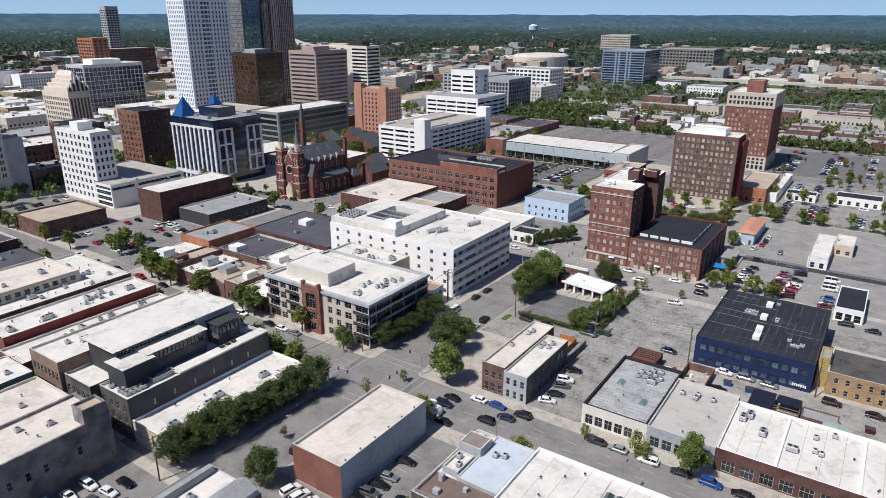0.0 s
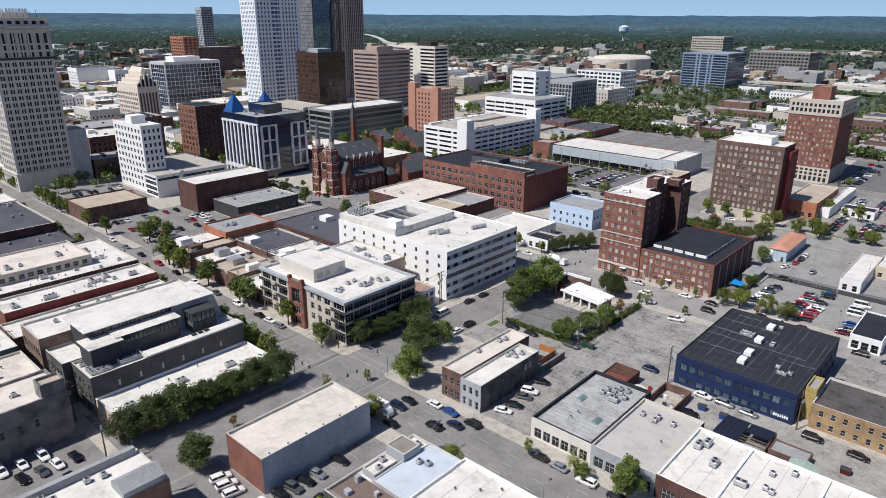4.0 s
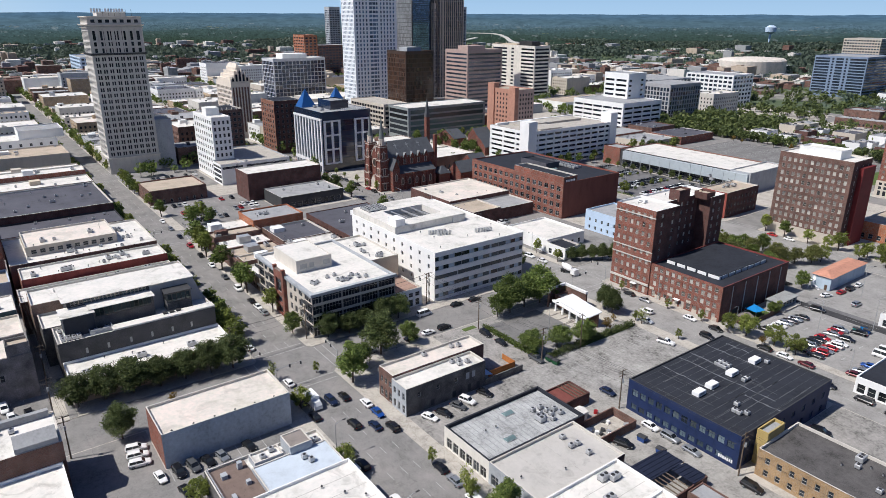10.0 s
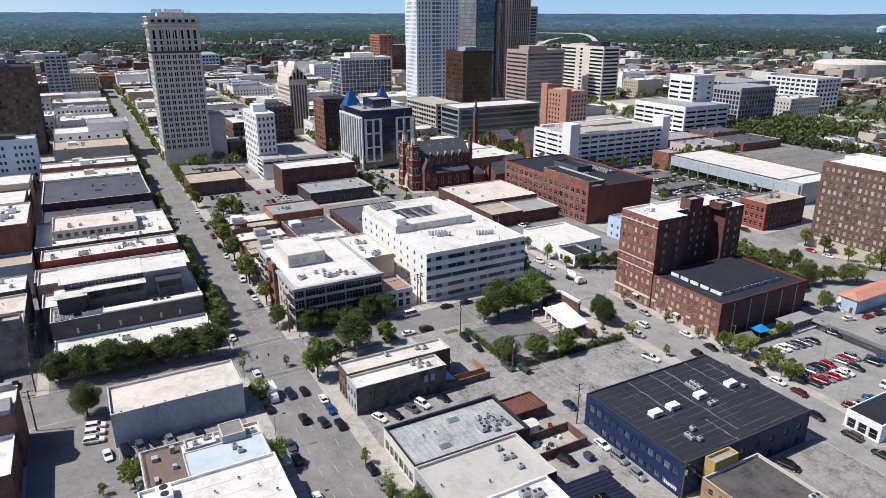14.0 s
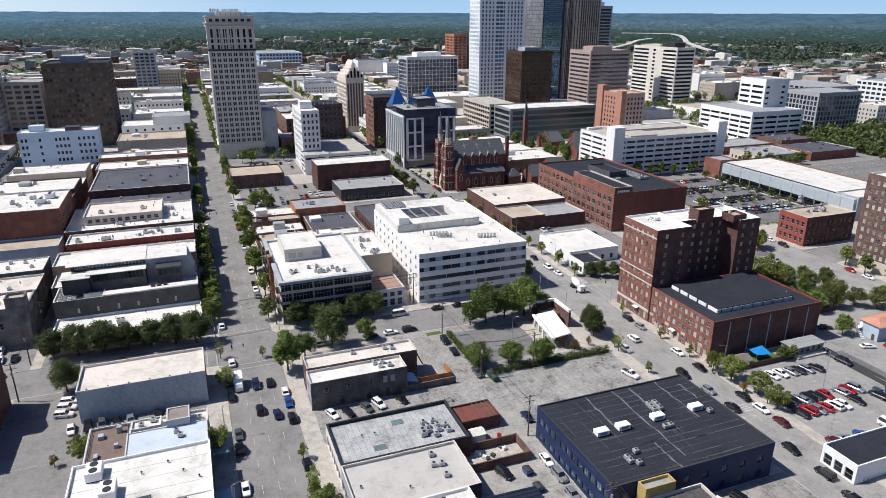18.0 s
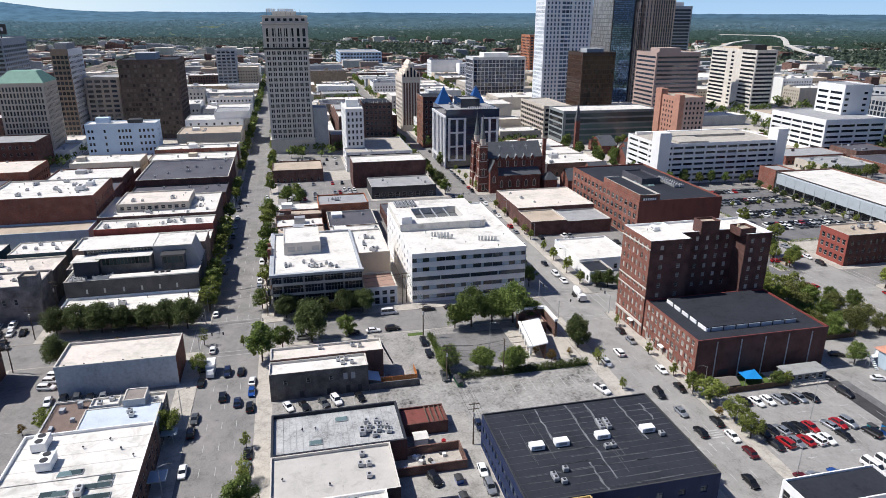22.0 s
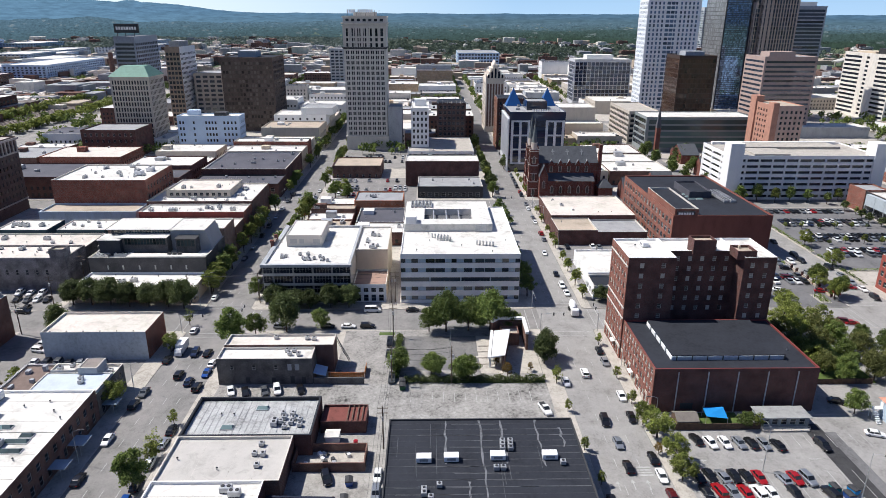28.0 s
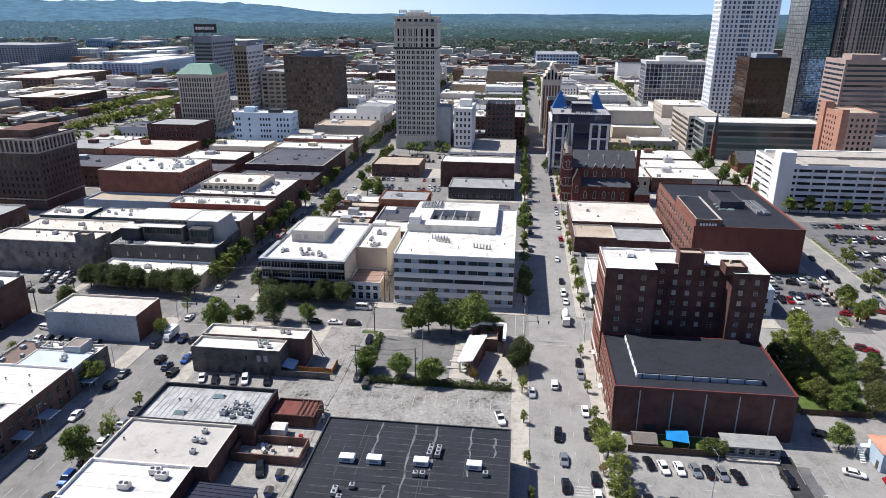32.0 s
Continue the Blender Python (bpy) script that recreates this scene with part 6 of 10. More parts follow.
for k in range(5):
    yk = 261.4 + 4.9 * k
    child("arched_window", ld, church, pose(-260.78, yk - 0.65, 3.4))
    child("arched_window", ld, church, pose(-265.98, yk - 0.65, 14.2))
    s = Mesh()
    s.loft([[(-260.79, yk + 2.0, z), (-260.79 + d, yk + 2.0, z), (-260.79 + d, yk + 2.9, z), (-260.79, yk + 2.9, z)] for d, z in ((1.3, 0.15), (1.3, 6.4), (0.7, 7.2), (0.7, 9.6), (0.1, 10.2))])
    s.ob("buttress", [CHB], church)
    s = Mesh()
    gm = [(-265.2, yk - 1.3, 17.4), (-265.2, yk + 1.3, 17.4), (-265.2, yk + 1.3, 18.5), (-265.2, yk, 20.7), (-265.2, yk - 1.3, 18.5)]
    s.loft([[(x - 2.2, y, z) for x, y, z in gm], gm])
    dormer = s.ob("dormer", [CHB], church)
    for dy in (-1, 1):
        s = Mesh()
        s.loft([[(x_, yk + dy * 1.6, 18.1), (x_, yk, 20.8), (x_, yk, 21.1), (x_, yk + dy * 1.6, 18.4)][::dy] for x_ in (-267.8, -264.9)])
        s.ob("dormer_roof", [mat("pale_slate", (0.2, 0.21, 0.22), 0.6)], dormer)
for yk in (262.6, 270.6, 278.6):
    s = Mesh()
    P_ = lambda t_, y: (-266.0 - 7.5 * t_ + 0.2, y, 19.4 + 7.4 * t_ + 0.45)
    s.face([P_(0.42, yk - 0.22), P_(0.42, yk + 0.22), P_(0.78, yk + 0.22), P_(0.78, yk - 0.22)])
    s.face([P_(0.62, yk + 0.23), P_(0.62, yk + 0.95), P_(0.68, yk + 0.95), P_(0.68, yk + 0.23)])
    s.face([P_(0.62, yk - 0.95), P_(0.62, yk - 0.23), P_(0.68, yk - 0.23), P_(0.68, yk - 0.95)])
    s.ob("slate_cross", [mat("pale_slate", (0.2, 0.21, 0.22), 0.6)], church, "cross of paler slates in the roof")
# gabled bay beside the tower, front gable with rose window and portal
s = Mesh()
gm = [(254.4, 0.15), (258.9, 0.15), (258.9, 13.0), (256.65, 18.6), (254.4, 13.0)]
s.loft([[(x_, y, z) for y, z in gm] for x_ in (-268.0, -260.0)])
bay_ = s.ob("gabled_bay", [CHB], church)
for dy in (-1, 1):
    s = Mesh()
    s.loft([[(x_, 256.65 + dy * 2.6, 12.2), (x_, 256.65, 18.7), (x_, 256.65, 19.1), (x_, 256.65 + dy * 2.6, 12.6)][::dy] for x_ in (-268.2, -259.7)])
    s.ob("bay_roof", [SLATE], bay_)
child("arched_window", ld, church, pose(-259.98, 256.0, 6.4))
for xc in (-267.3, -279.8):
    sq = lambda d, z, yc=251.6: [(xc - d, yc - d, z), (xc + d, yc - d, z), (xc + d, yc + d, z), (xc - d, yc + d, z)]
    oc = lambda d, z, yc=251.6: [(xc + d * math.cos(0.7854 * i + 0.39), yc + d * math.sin(0.7854 * i + 0.39), z) for i in range(8)]
    tw = Mesh()
    tw.loft([sq(2.7, 0.15), sq(2.7, 8.4), sq(2.35, 9.0), sq(2.35, 17.4), sq(2.05, 18.0), sq(2.05, 25.4), sq(2.25, 25.6), sq(2.25, 26.4)])
    tw.ob("tower", [CHB], church)
    ln_ = Mesh()
    ln_.loft([oc(1.75, 26.4), oc(1.6, 29.6), oc(1.8, 29.8), oc(1.8, 30.3)])
    ln_.ob("lantern", [CHSTONE], church)
    sp = Mesh()
    sp.loft([oc(1.6, 30.3), oc(1.0, 34.5), oc(0.45, 39.5), oc(0.05, 43.6)])
    sp.ob("spire", [mat("spire_copper", (0.13, 0.145, 0.145), 0.6, var=0.2)], church, "slender grey spire")
    for zz, rr in ((4.6, 2.86), (8.5, 2.9), (13.0, 2.5), (17.5, 2.55), (21.6, 2.2), (25.4, 2.4)):
        bnd = Mesh()
        bnd.loft([sq(rr, zz), sq(rr, zz + 0.45)])
        bnd.ob("stone_band", [CHSTONE], church)
    for dx in (-1, 1):
        for dy in (-1, 1):
            sh = Mesh()
            for d_, za, zb in ((2.7, 0.15, 9.6), (2.36, 9.6, 18.6), (2.06, 18.6, 26.6)):
                sh.box(xc + dx * d_ - 0.32, xc + dx * d_ + 0.32, 251.6 + dy * d_ - 0.32, 251.6 + dy * d_ + 0.32, za, zb)
                sh.tube((xc + dx * d_, 251.6 + dy * d_, zb), (xc + dx * d_, 251.6 + dy * d_, zb + 2.0), 0.42, 0.03, 4)
            sh.ob("corner_buttress", [CHB], church)
            for zz in (9.3, 18.3, 26.4):
                d_ = 2.7 if zz < 12 else 2.36 if zz < 20 else 2.06
                cp = Mesh()
                cp.box(xc + dx * d_ - 0.42, xc + dx * d_ + 0.42, 251.6 + dy * d_ - 0.42, 251.6 + dy * d_ + 0.42, zz, zz + 0.55)
                cp.ob("stone_cap", [CHSTONE], church)
    for zz, d_ in ((9.6, 2.37), (19.0, 2.07), (1.2, 2.72)):
        child("arched_window", ld, church, pose(xc - 0.65, 251.6 - d_, zz, 0, 0, -90))
        child("arched_window", ld, church, pose(xc + d_, 250.95, zz))
s = Mesh()
gm = [(-278.0, 0.15), (-269.2, 0.15), (-269.2, 18.5), (-273.55, 24.8), (-278.0, 18.5)]
s.loft([[(x, y_, z) for x, z in gm] for y_ in (253.99, 250.6)])
s.ob("front_gable", [CHB], church)
for dx in (-1, 1):
    s = Mesh()
    s.loft([[(-273.55 + dx * 4.3, y_, 18.2), (-273.55, y_, 24.8), (-273.55, y_, 25.4), (-273.55 + dx * 4.3, y_, 18.8)][::-dx] for y_ in (254.0, 250.3)])
    s.ob("gable_coping", [CHSTONE], church)
s = Mesh()
s.tube((-273.55, 250.59, 15.6), (-273.55, 250.4, 15.6), 2.6, 2.6, 20)
ring_ = s.ob("rose_surround", [CHSTONE], church)
s = Mesh()
s.tube((-273.55, 250.39, 15.6), (-273.55, 250.36, 15.6), 2.1, 2.1, 20)
s.ob("rose_window", [STAINED], ring_)
s = Mesh()
s.loft([[(x, y_, z) for x, z in ((-276.0, 0.15), (-271.1, 0.15), (-271.1, 5.0), (-273.55, 8.6), (-276.0, 5.0))] for y_ in (250.58, 249.2)])
s.ob("portal", [CHSTONE], church)
for k in range(3):
    s = Mesh()
    s.box(-278.4 - k * 0.4, -268.8 + k * 0.4, 248.6 - k * 0.5, 249.15 - k * 0.5 + 0.0, 0.15, 0.75 - 0.2 * k)
    s.ob("front_step", [CHSTONE], church)
q = Mesh()
q.box(-267.0, -260.0, 287.1, 295.0, 0.15, 6.4, 0)
q.loft([[(-267.6, 286.8, 6.4), (-259.4, 286.8, 6.4), (-259.4, 295.6, 6.4), (-267.6, 295.6, 6.4)], [(-264.4, 290.2, 10.2), (-262.6, 290.2, 10.2), (-262.6, 292.2, 10.2), (-264.4, 292.2, 10.2)]], 1)
q.ob("sacristy", [CHB, SLATE], church)
s = Mesh()
s.box(-267.0, -265.2, 287.2, 289.0, 0.15, 29.4)
s.ob("chimney", [CHB], church)
for xo, yo, la, lb in ((-268, 300, 12, 16), (-282, 320, 14, 12), (-372, 366, 22, 12), (-340, 374, 14, 20), (-322, 364, 12, 12), (-360, 388, 12, 14)):
    rect = thing("parish_house", "brick parish house with steep slate roof", "house")
    q = Mesh()
    gable(q, xo, xo + la, yo, yo + lb, 0.15, 6.5, 12.0)
    q.ob("wall_and_roof", [CHB, SLATE], rect)
chapel = thing("brick_steeple", "slender dark brick steeple of a farther church", "church")
s = Mesh()
s.box(-371, -368, 353, 356, 0.15, 22)
s.ob("tower", [CHB], chapel)
s = Mesh()
s.loft([[(-371.2, 352.8, 22), (-367.8, 352.8, 22), (-367.8, 356.2, 22), (-371.2, 356.2, 22)], [(-369.6, 354.4, 36), (-369.4, 354.4, 36), (-369.4, 354.6, 36), (-369.6, 354.6, 36)]])
s.ob("spire", [SLATE], chapel)

# ---- bank pavilion ----
bank = thing("drive_through_pavilion", "small drive-through pavilion with white sloping canopy and brick wall", "pavilion")
for (xa, ya, xb, yb) in ((-93.6, 213.3, -96.1, 215.8), (-96.1, 215.8, -95.7, 223.5), (-95.7, 223.5, -85.4, 223.4)):
    d = Vector((xb - xa, yb - ya, 0)).normalized() * 0.35
    nx, ny = -d.y, d.x
    s = Mesh()
    s.loft([[(xa - nx, ya - ny, z), (xb - nx, yb - ny, z), (xb + nx, yb + ny, z), (xa + nx, ya + ny, z)] for z in (0.15, 5.4)], 0)
    panel_ = s.ob("screen_wall", [BRNBRICK], bank)
    s = Mesh()
    s.loft([[(xa - nx * 1.4, ya - ny * 1.4, z), (xb - nx * 1.4, yb - ny * 1.4, z), (xb + nx * 1.4, yb + ny * 1.4, z), (xa + nx * 1.4, ya + ny * 1.4, z)] for z in (5.4, 6.2)], 0)
    s.ob("coping", [WHITEPAINT], panel_)
s = Mesh()
top_ = [(-90.6, 213.8, 4.1), (-74.0, 211.6, 4.1), (-71.4, 215.2, 6.2), (-87.4, 218.4, 6.2)]
s.loft([[(x, y, z - 0.35) for x, y, z in top_], top_])
canopy_ = s.ob("canopy", [mat("pale_canopy", (0.62, 0.63, 0.64), 0.6, var=0.1, stain=0.2)], bank, "pale canopy roof that rises to the rear")
s = Mesh()
s.loft([[(-91.6, 212.9, z), (-74.6, 210.6, z), (-74.1, 211.4, z), (-91.0, 213.7, z)] for z in (3.2, 3.9)])
s.ob("gutter_fascia", [WHITEPAINT], canopy_, "deep white fascia along the low edge")
s = Mesh()
s.loft([[(-86.6, 217.4, z), (-72.6, 214.6, z), (-72.4, 215.0, z), (-86.4, 217.9, z)] for z in (0.15, 5.6)])
s.ob("rear_wall", [BRNBRICK], bank)
for k in range(5):
    s = Mesh()
    xx, yy = -90.0 + 3.7 * k, 213.3 - 0.49 * k
    s.box(xx - 0.28, xx + 0.28, yy - 0.28, yy + 0.28, 0.15, 3.2)
    s.ob("column", [WHITEPAINT], bank)
for k in range(4):
    s = Mesh()
    xx, yy = -88.2 + 3.7 * k, 211.4 - 0.49 * k
    s.box(xx - 0.5, xx + 0.5, yy - 2.6, yy + 3.0, 0.15, 0.42)
    s.ob("teller_island", [CONC], bank)
building("", "", -93.4, -88.2, 216.0, 221.4, 3.6, BRNBRICK, TANROOF, {}, parent=bank, wallname="kiosk")

# ---- parking lots, alleys, markings ----
CRACKED = mat("cracked_mottled_asphalt", (0.25, 0.242, 0.228), 0.93, var=0.7, scale=0.11, fine=1.3, bump=0.1, crack=0.14)


def lot(label, x0, x1, y0, y1, material=LOT, z=0.158):
    slab("parking_lot", label, x0, x1, y0, y1, 0.05, z, material, "parking lot")


lot("cracked grey asphalt lot behind the shops", -66.2, -36.6, 167.3, 226.2, CRACKED)
lot("asphalt lot beside the corner building", -66.2, -51.4, 136.6, 167.3)
lot("worn grey drive round the pavilion", -98.9, -66.2, 167.3, 226.2, LOT)
lot("darker asphalt court beside the pavilion", -94.6, -73.4, 185.6, 208.4, DARKLOT, 0.17)
lot("worn concrete alley and yard between shops and warehouse", -51.3, 29.8, 160.2, 184.6, YARDCONC, 0.162)
lot("yard beside the blue warehouse", -5.4, 29.8, 204.2, 230.5, LOT)
lot("asphalt lot beside the painted hall", -99.0, -66.2, 63.6, 81.4, ASPHALT)
lot("narrow asphalt lot along the painted hall", -80.6, -66.2, 81.4, 111.0, ASPHALT)
lot("yard south of the market hall", -66.1, -2.0, 60.0, 84.4, ASPHALT)
slab("alley_strip", "pale concrete strip across the alley mouth", -134.5, -121.0, 64.5, 67.2, 0.1, 0.166, CONC, "pavement")
lot("asphalt lot south of the alley", -132.3, -115.5, 18.5, 64.4, ASPHALT)
lot("asphalt behind the low shop", -139.4, -115.5, 67.3, 69.3, ASPHALT)
lot("service alley behind the lofts", -241.0, -139.5, 61.2, 65.8, ASPHALT, 0.156)
lot("wide pale parking lot beside the brick annex", -50.0, 29.8, 250.3, 341.0, PALEASPHALT)
slab("bleached_carriageway", "paler asphalt of the north avenue", -240.5, 29.5, 230.9, 246.7, 0.02, 0.033, PALEASPHALT, "road")
slab("bleached_carriageway", "paler asphalt of the cross street", -115.2, -99.4, 246.8, 341.4, 0.02, 0.033, PALEASPHALT, "road")
slab("bleached_carriageway", "paler asphalt of the avenue behind the hotel", -240.5, 29.5, 341.6, 357.4, 0.02, 0.033, PALEASPHALT, "road")
lot("strip of fresh black asphalt across the parking lot", -46.0, 29.8, 286.0, 290.4, mat("fresh_asphalt", (0.045, 0.045, 0.047), 0.9, var=0.35, scale=0.3, fine=2.0), 0.17)
lot("asphalt lot behind the hotel", -98.9, -50.2, 292.5, 341.0, PALEASPHALT)
lot("asphalt lot between store and hotel", -181.5, -115.6, 250.2, 291.5, ASPHALT)
lot("service lane behind the red brick office", -241.5, -115.6, 291.6, 294.3, ASPHALT)
lot("dark resurfaced lot with planted islands", -165.8, -115.6, 312.5, 341.0, NEWLOT)
lot("dark resurfaced parking lot with white bays", -241.5, -151.0, 358.0, 416.0, NEWLOT)
lot("wide cracked parking lot", -241.5, -115.6, 470.5, 565.8, DARKLOT)
slab("pavilion_apron", "tan concrete apron round the pavilion", -94.6, -71.5, 208.5, 226.0, 0.1, 0.164, CONC, "pavement")
lot("parking lot at the old store", -309.8, -258.4, 137.0, 186.8, ASPHALT)
lot("parking lot below the tall tower", -384.8, -336.5, 133.0, 180.0, ASPHALT)
lot("parking lot among trees", -60.0, 29.8, 357.9, 453.8, LOT)
lot("parking lot by the tall red hotel", -69.0, 29.8, 470.5, 565.8, NEWLOT)
lot("alley behind the market hall", -66.0, 29.8, 18.3, 59.5, ASPHALT)
lot("alley west of the shops", -241.0, -180.2, 158.5, 183.5, ASPHALT, 0.156)
lot("worn lot beside the railway", -529, -402, -208, -115, LOT)
lot("worn lot south of the hotel", -384, -259, -208, -115, LOT)
lot("low lot on the corner", -241.0, -181.0, 183.6, 229.5, ASPHALT)


def bars(name, label, rects, material, z=0.0):
    s = Mesh()
    for x0, x1, y0, y1 in rects:
        s.box(x0, x1, y0, y1, z, z + 0.012, 0, bottom=False)
    tagged(s.ob(name, [material]), label, "road marking", kind="stuff")


rects = []
for yc in AVENUES[3:8]:
    for off in (-2.6, 2.6) if yc != 124.4 else (-3.4, 0.1, 3.6):
        x = -420
        while x < 26:
            if all(abs(x + 1.5 - sx) > 14 for sx in STREETS):
                rects.append((x, x + 3.0, yc + off - 0.07, yc + off + 0.07))
            x += 9
bars("lane_dash", "broken white lane lines on the avenues", rects, MARK, 0.034)
rects = []
for xc in STREETS[1:5]:
    for yc in AVENUES[3:8]:
        for sgn in (-1, 1):
            for w in (9.6, 12.2):
                rects.append((xc + sgn * w - 0.1, xc + sgn * w + 0.1, yc - 7.4, yc + 7.4))
                rects.append((xc - 7.4, xc + 7.4, yc + sgn * w - 0.1, yc + sgn * w + 0.1))
bars("crossing_line", "white crosswalk and stop lines at the junctions", rects, MARK, 0.036)
rects = []
for x0, y0, y1, step, ln in ((-41.5, 256, 300, 2.85, 5), (-28.2, 249.5 + 2, 290, 2.85, 5), (-23.0, 251.5, 290, 2.85, 5), (-65, 139.5, 165, 3.0, 5), (-80.5, 82, 104, 3.0, 5), (-235, 366, 410, 2.8, 5), (-218, 366, 410, 2.8, 10), (-195, 366, 410, 2.8, 10),
                           (-175, 366, 410, 2.8, 10), (-62, 189, 222, 2.9, 5), (-160, 316, 338, 2.8, 5), (-145, 316, 338, 2.8, 5), (-303, 142, 180, 2.8, 5), (-286, 142, 180, 2.8, 10), (-136, 24, 60, 2.9, 5), (-50, 366, 440, 2.8, 5), (-30, 366, 440, 2.8, 10), (-8, 366, 440, 2.8, 10),
                           *[(xr, 474, 562, 2.8, 10) for xr in (-238, -221, -204, -187, -170, -153, -136)], (-60, 476, 560, 2.8, 10), (-35, 476, 560, 2.8, 10), (-10, 476, 560, 2.8, 10)):
    y = y0
    while y < y1:
        w = 0.13 if y0 > 470 else 0.07
        rects.append((x0, x0 + ln, y - w, y + w))
        y += step
bars("bay_line", "white parking bay lines", rects, MARK, 0.162)
# dark patch repairs and a shaded drive in the lot
slab("road_patch", "fresh black asphalt strip across the lot", -42.5, 29.0, 288.6, 293.2, 0.1, 0.166, NEWLOT, "road patch")
s = Mesh()
for xa, ya, d_ in ((-32.0, 254.6, 1), (-15.4, 258.0, -1), (-15.6, 270.0, -1), (-32.0, 268.0, 1), (-32.2, 281.0, 1)):
    s.box(xa - 0.12, xa + 0.12, ya, ya + 1.6, 0.162, 0.174)
    yt = ya + 1.6 if d_ > 0 else ya
    s.face([(xa - 0.45, yt, 0.174), (xa + 0.45, yt, 0.174), (xa, yt + 1.1 * d_, 0.174)][::d_])
tagged(s.ob("lane_arrow", [MARK]), "white arrows painted on the lot", "road marking", kind="stuff")
s = Mesh()
for k in range(4):
    s.box(-30.2 + 0.9 * k, -29.7 + 0.9 * k, 240.4, 243.6, 0.034, 0.046)
for xa, ya in ((-24.4, 234.9), (-24.8, 238.3), (-24.6, 241.6)):
    s.box(xa, xa + 2.2, ya - 0.12, ya + 0.12, 0.034, 0.046)
    s.face([(xa, ya - 0.5, 0.046), (xa, ya + 0.5, 0.046), (xa - 1.2, ya, 0.046)][::-1])
tagged(s.ob("lane_arrow", [MARK]), "white lane arrows and bars on the avenue", "road marking", kind="stuff")
# grass strips
for lb, xa, xb, ya, yb in (("strip of lawn before the pavilion", -68.0, -66.3, 199.0, 226.0), ("lawn with trees beside the annex", -92.0, -65.0, 298.0, 318.0), ("artificial lawn of the play yard", -51.2, -44.5, 258.0, 272.0),
                           ("grass verge along the pavilion drive", -97.6, -95.6, 178.0, 183.0), ("lawn round the tall hotel", -120, -104, 500, 560)):
    slab("lawn", lb, xa, xb, ya, yb, 0.1, 0.2, GRASS, "lawn")

# ---- trees ----
def leafmat(name, a, b):
    m = bpy.data.materials.new(name)
    t, n, l, bs = nodes_of(m)
    bs.inputs["Roughness"].default_value, bs.inputs["Specular IOR Level"].default_value = 0.6, 0.25
    g, o = n.new("ShaderNodeNewGeometry"), n.new("ShaderNodeObjectInfo")
    mx = n.new("ShaderNodeMix")
    mx.data_type = "RGBA"
    mx.inputs["A"].default_value, mx.inputs["B"].default_value = (*a, 1), (*b, 1)
    l.new(g.outputs["Random Per Island"], mx.inputs["Factor"])
    h, r = n.new("ShaderNodeHueSaturation"), n.new("ShaderNodeMapRange")
    r.inputs["To Min"].default_value, r.inputs["To Max"].default_value = 0.75, 1.3
    l.new(o.outputs["Random"], r.inputs["Value"])
    l.new(r.outputs[0], h.inputs["Value"])
    l.new(mx.outputs["Result"], h.inputs["Color"])
    l.new(h.outputs[0], bs.inputs["Base Color"])
    tl, ms = n.new("ShaderNodeBsdfTranslucent"), n.new("ShaderNodeMixShader")
    l.new(h.outputs[0], tl.inputs["Color"])
    ms.inputs[0].default_value = 0.33
    l.new(bs.outputs[0], ms.inputs[1])
    l.new(tl.outputs[0], ms.inputs[2])
    l.new(ms.outputs[0], n["Material Output"].inputs["Surface"])
    return m


# plain and ridge leaves are paler and bluer: distance haze put into the colour
LEAF = {"dark": leafmat("dark_leaves", (0.034, 0.055, 0.02), (0.15, 0.18, 0.062)), "mid": leafmat("green_leaves", (0.07, 0.112, 0.028), (0.225, 0.28, 0.075)),
        "light": leafmat("yellow_green_leaves", (0.11, 0.145, 0.03), (0.285, 0.315, 0.08)), "plain": leafmat("plain_leaves_hazed", (0.052, 0.08, 0.06), (0.12, 0.155, 0.112)), "ridge": leafmat("ridge_leaves_hazed", (0.085, 0.118, 0.105), (0.16, 0.2, 0.17)),
        "olive": leafmat("olive_leaves", (0.072, 0.09, 0.028), (0.21, 0.215, 0.068)), "rust": leafmat("autumn_leaves", (0.13, 0.085, 0.02), (0.29, 0.19, 0.045))}
BARK = mat("bark", (0.09, 0.07, 0.055), 0.95, var=0.3, scale=2, fine=12, bump=0.5)


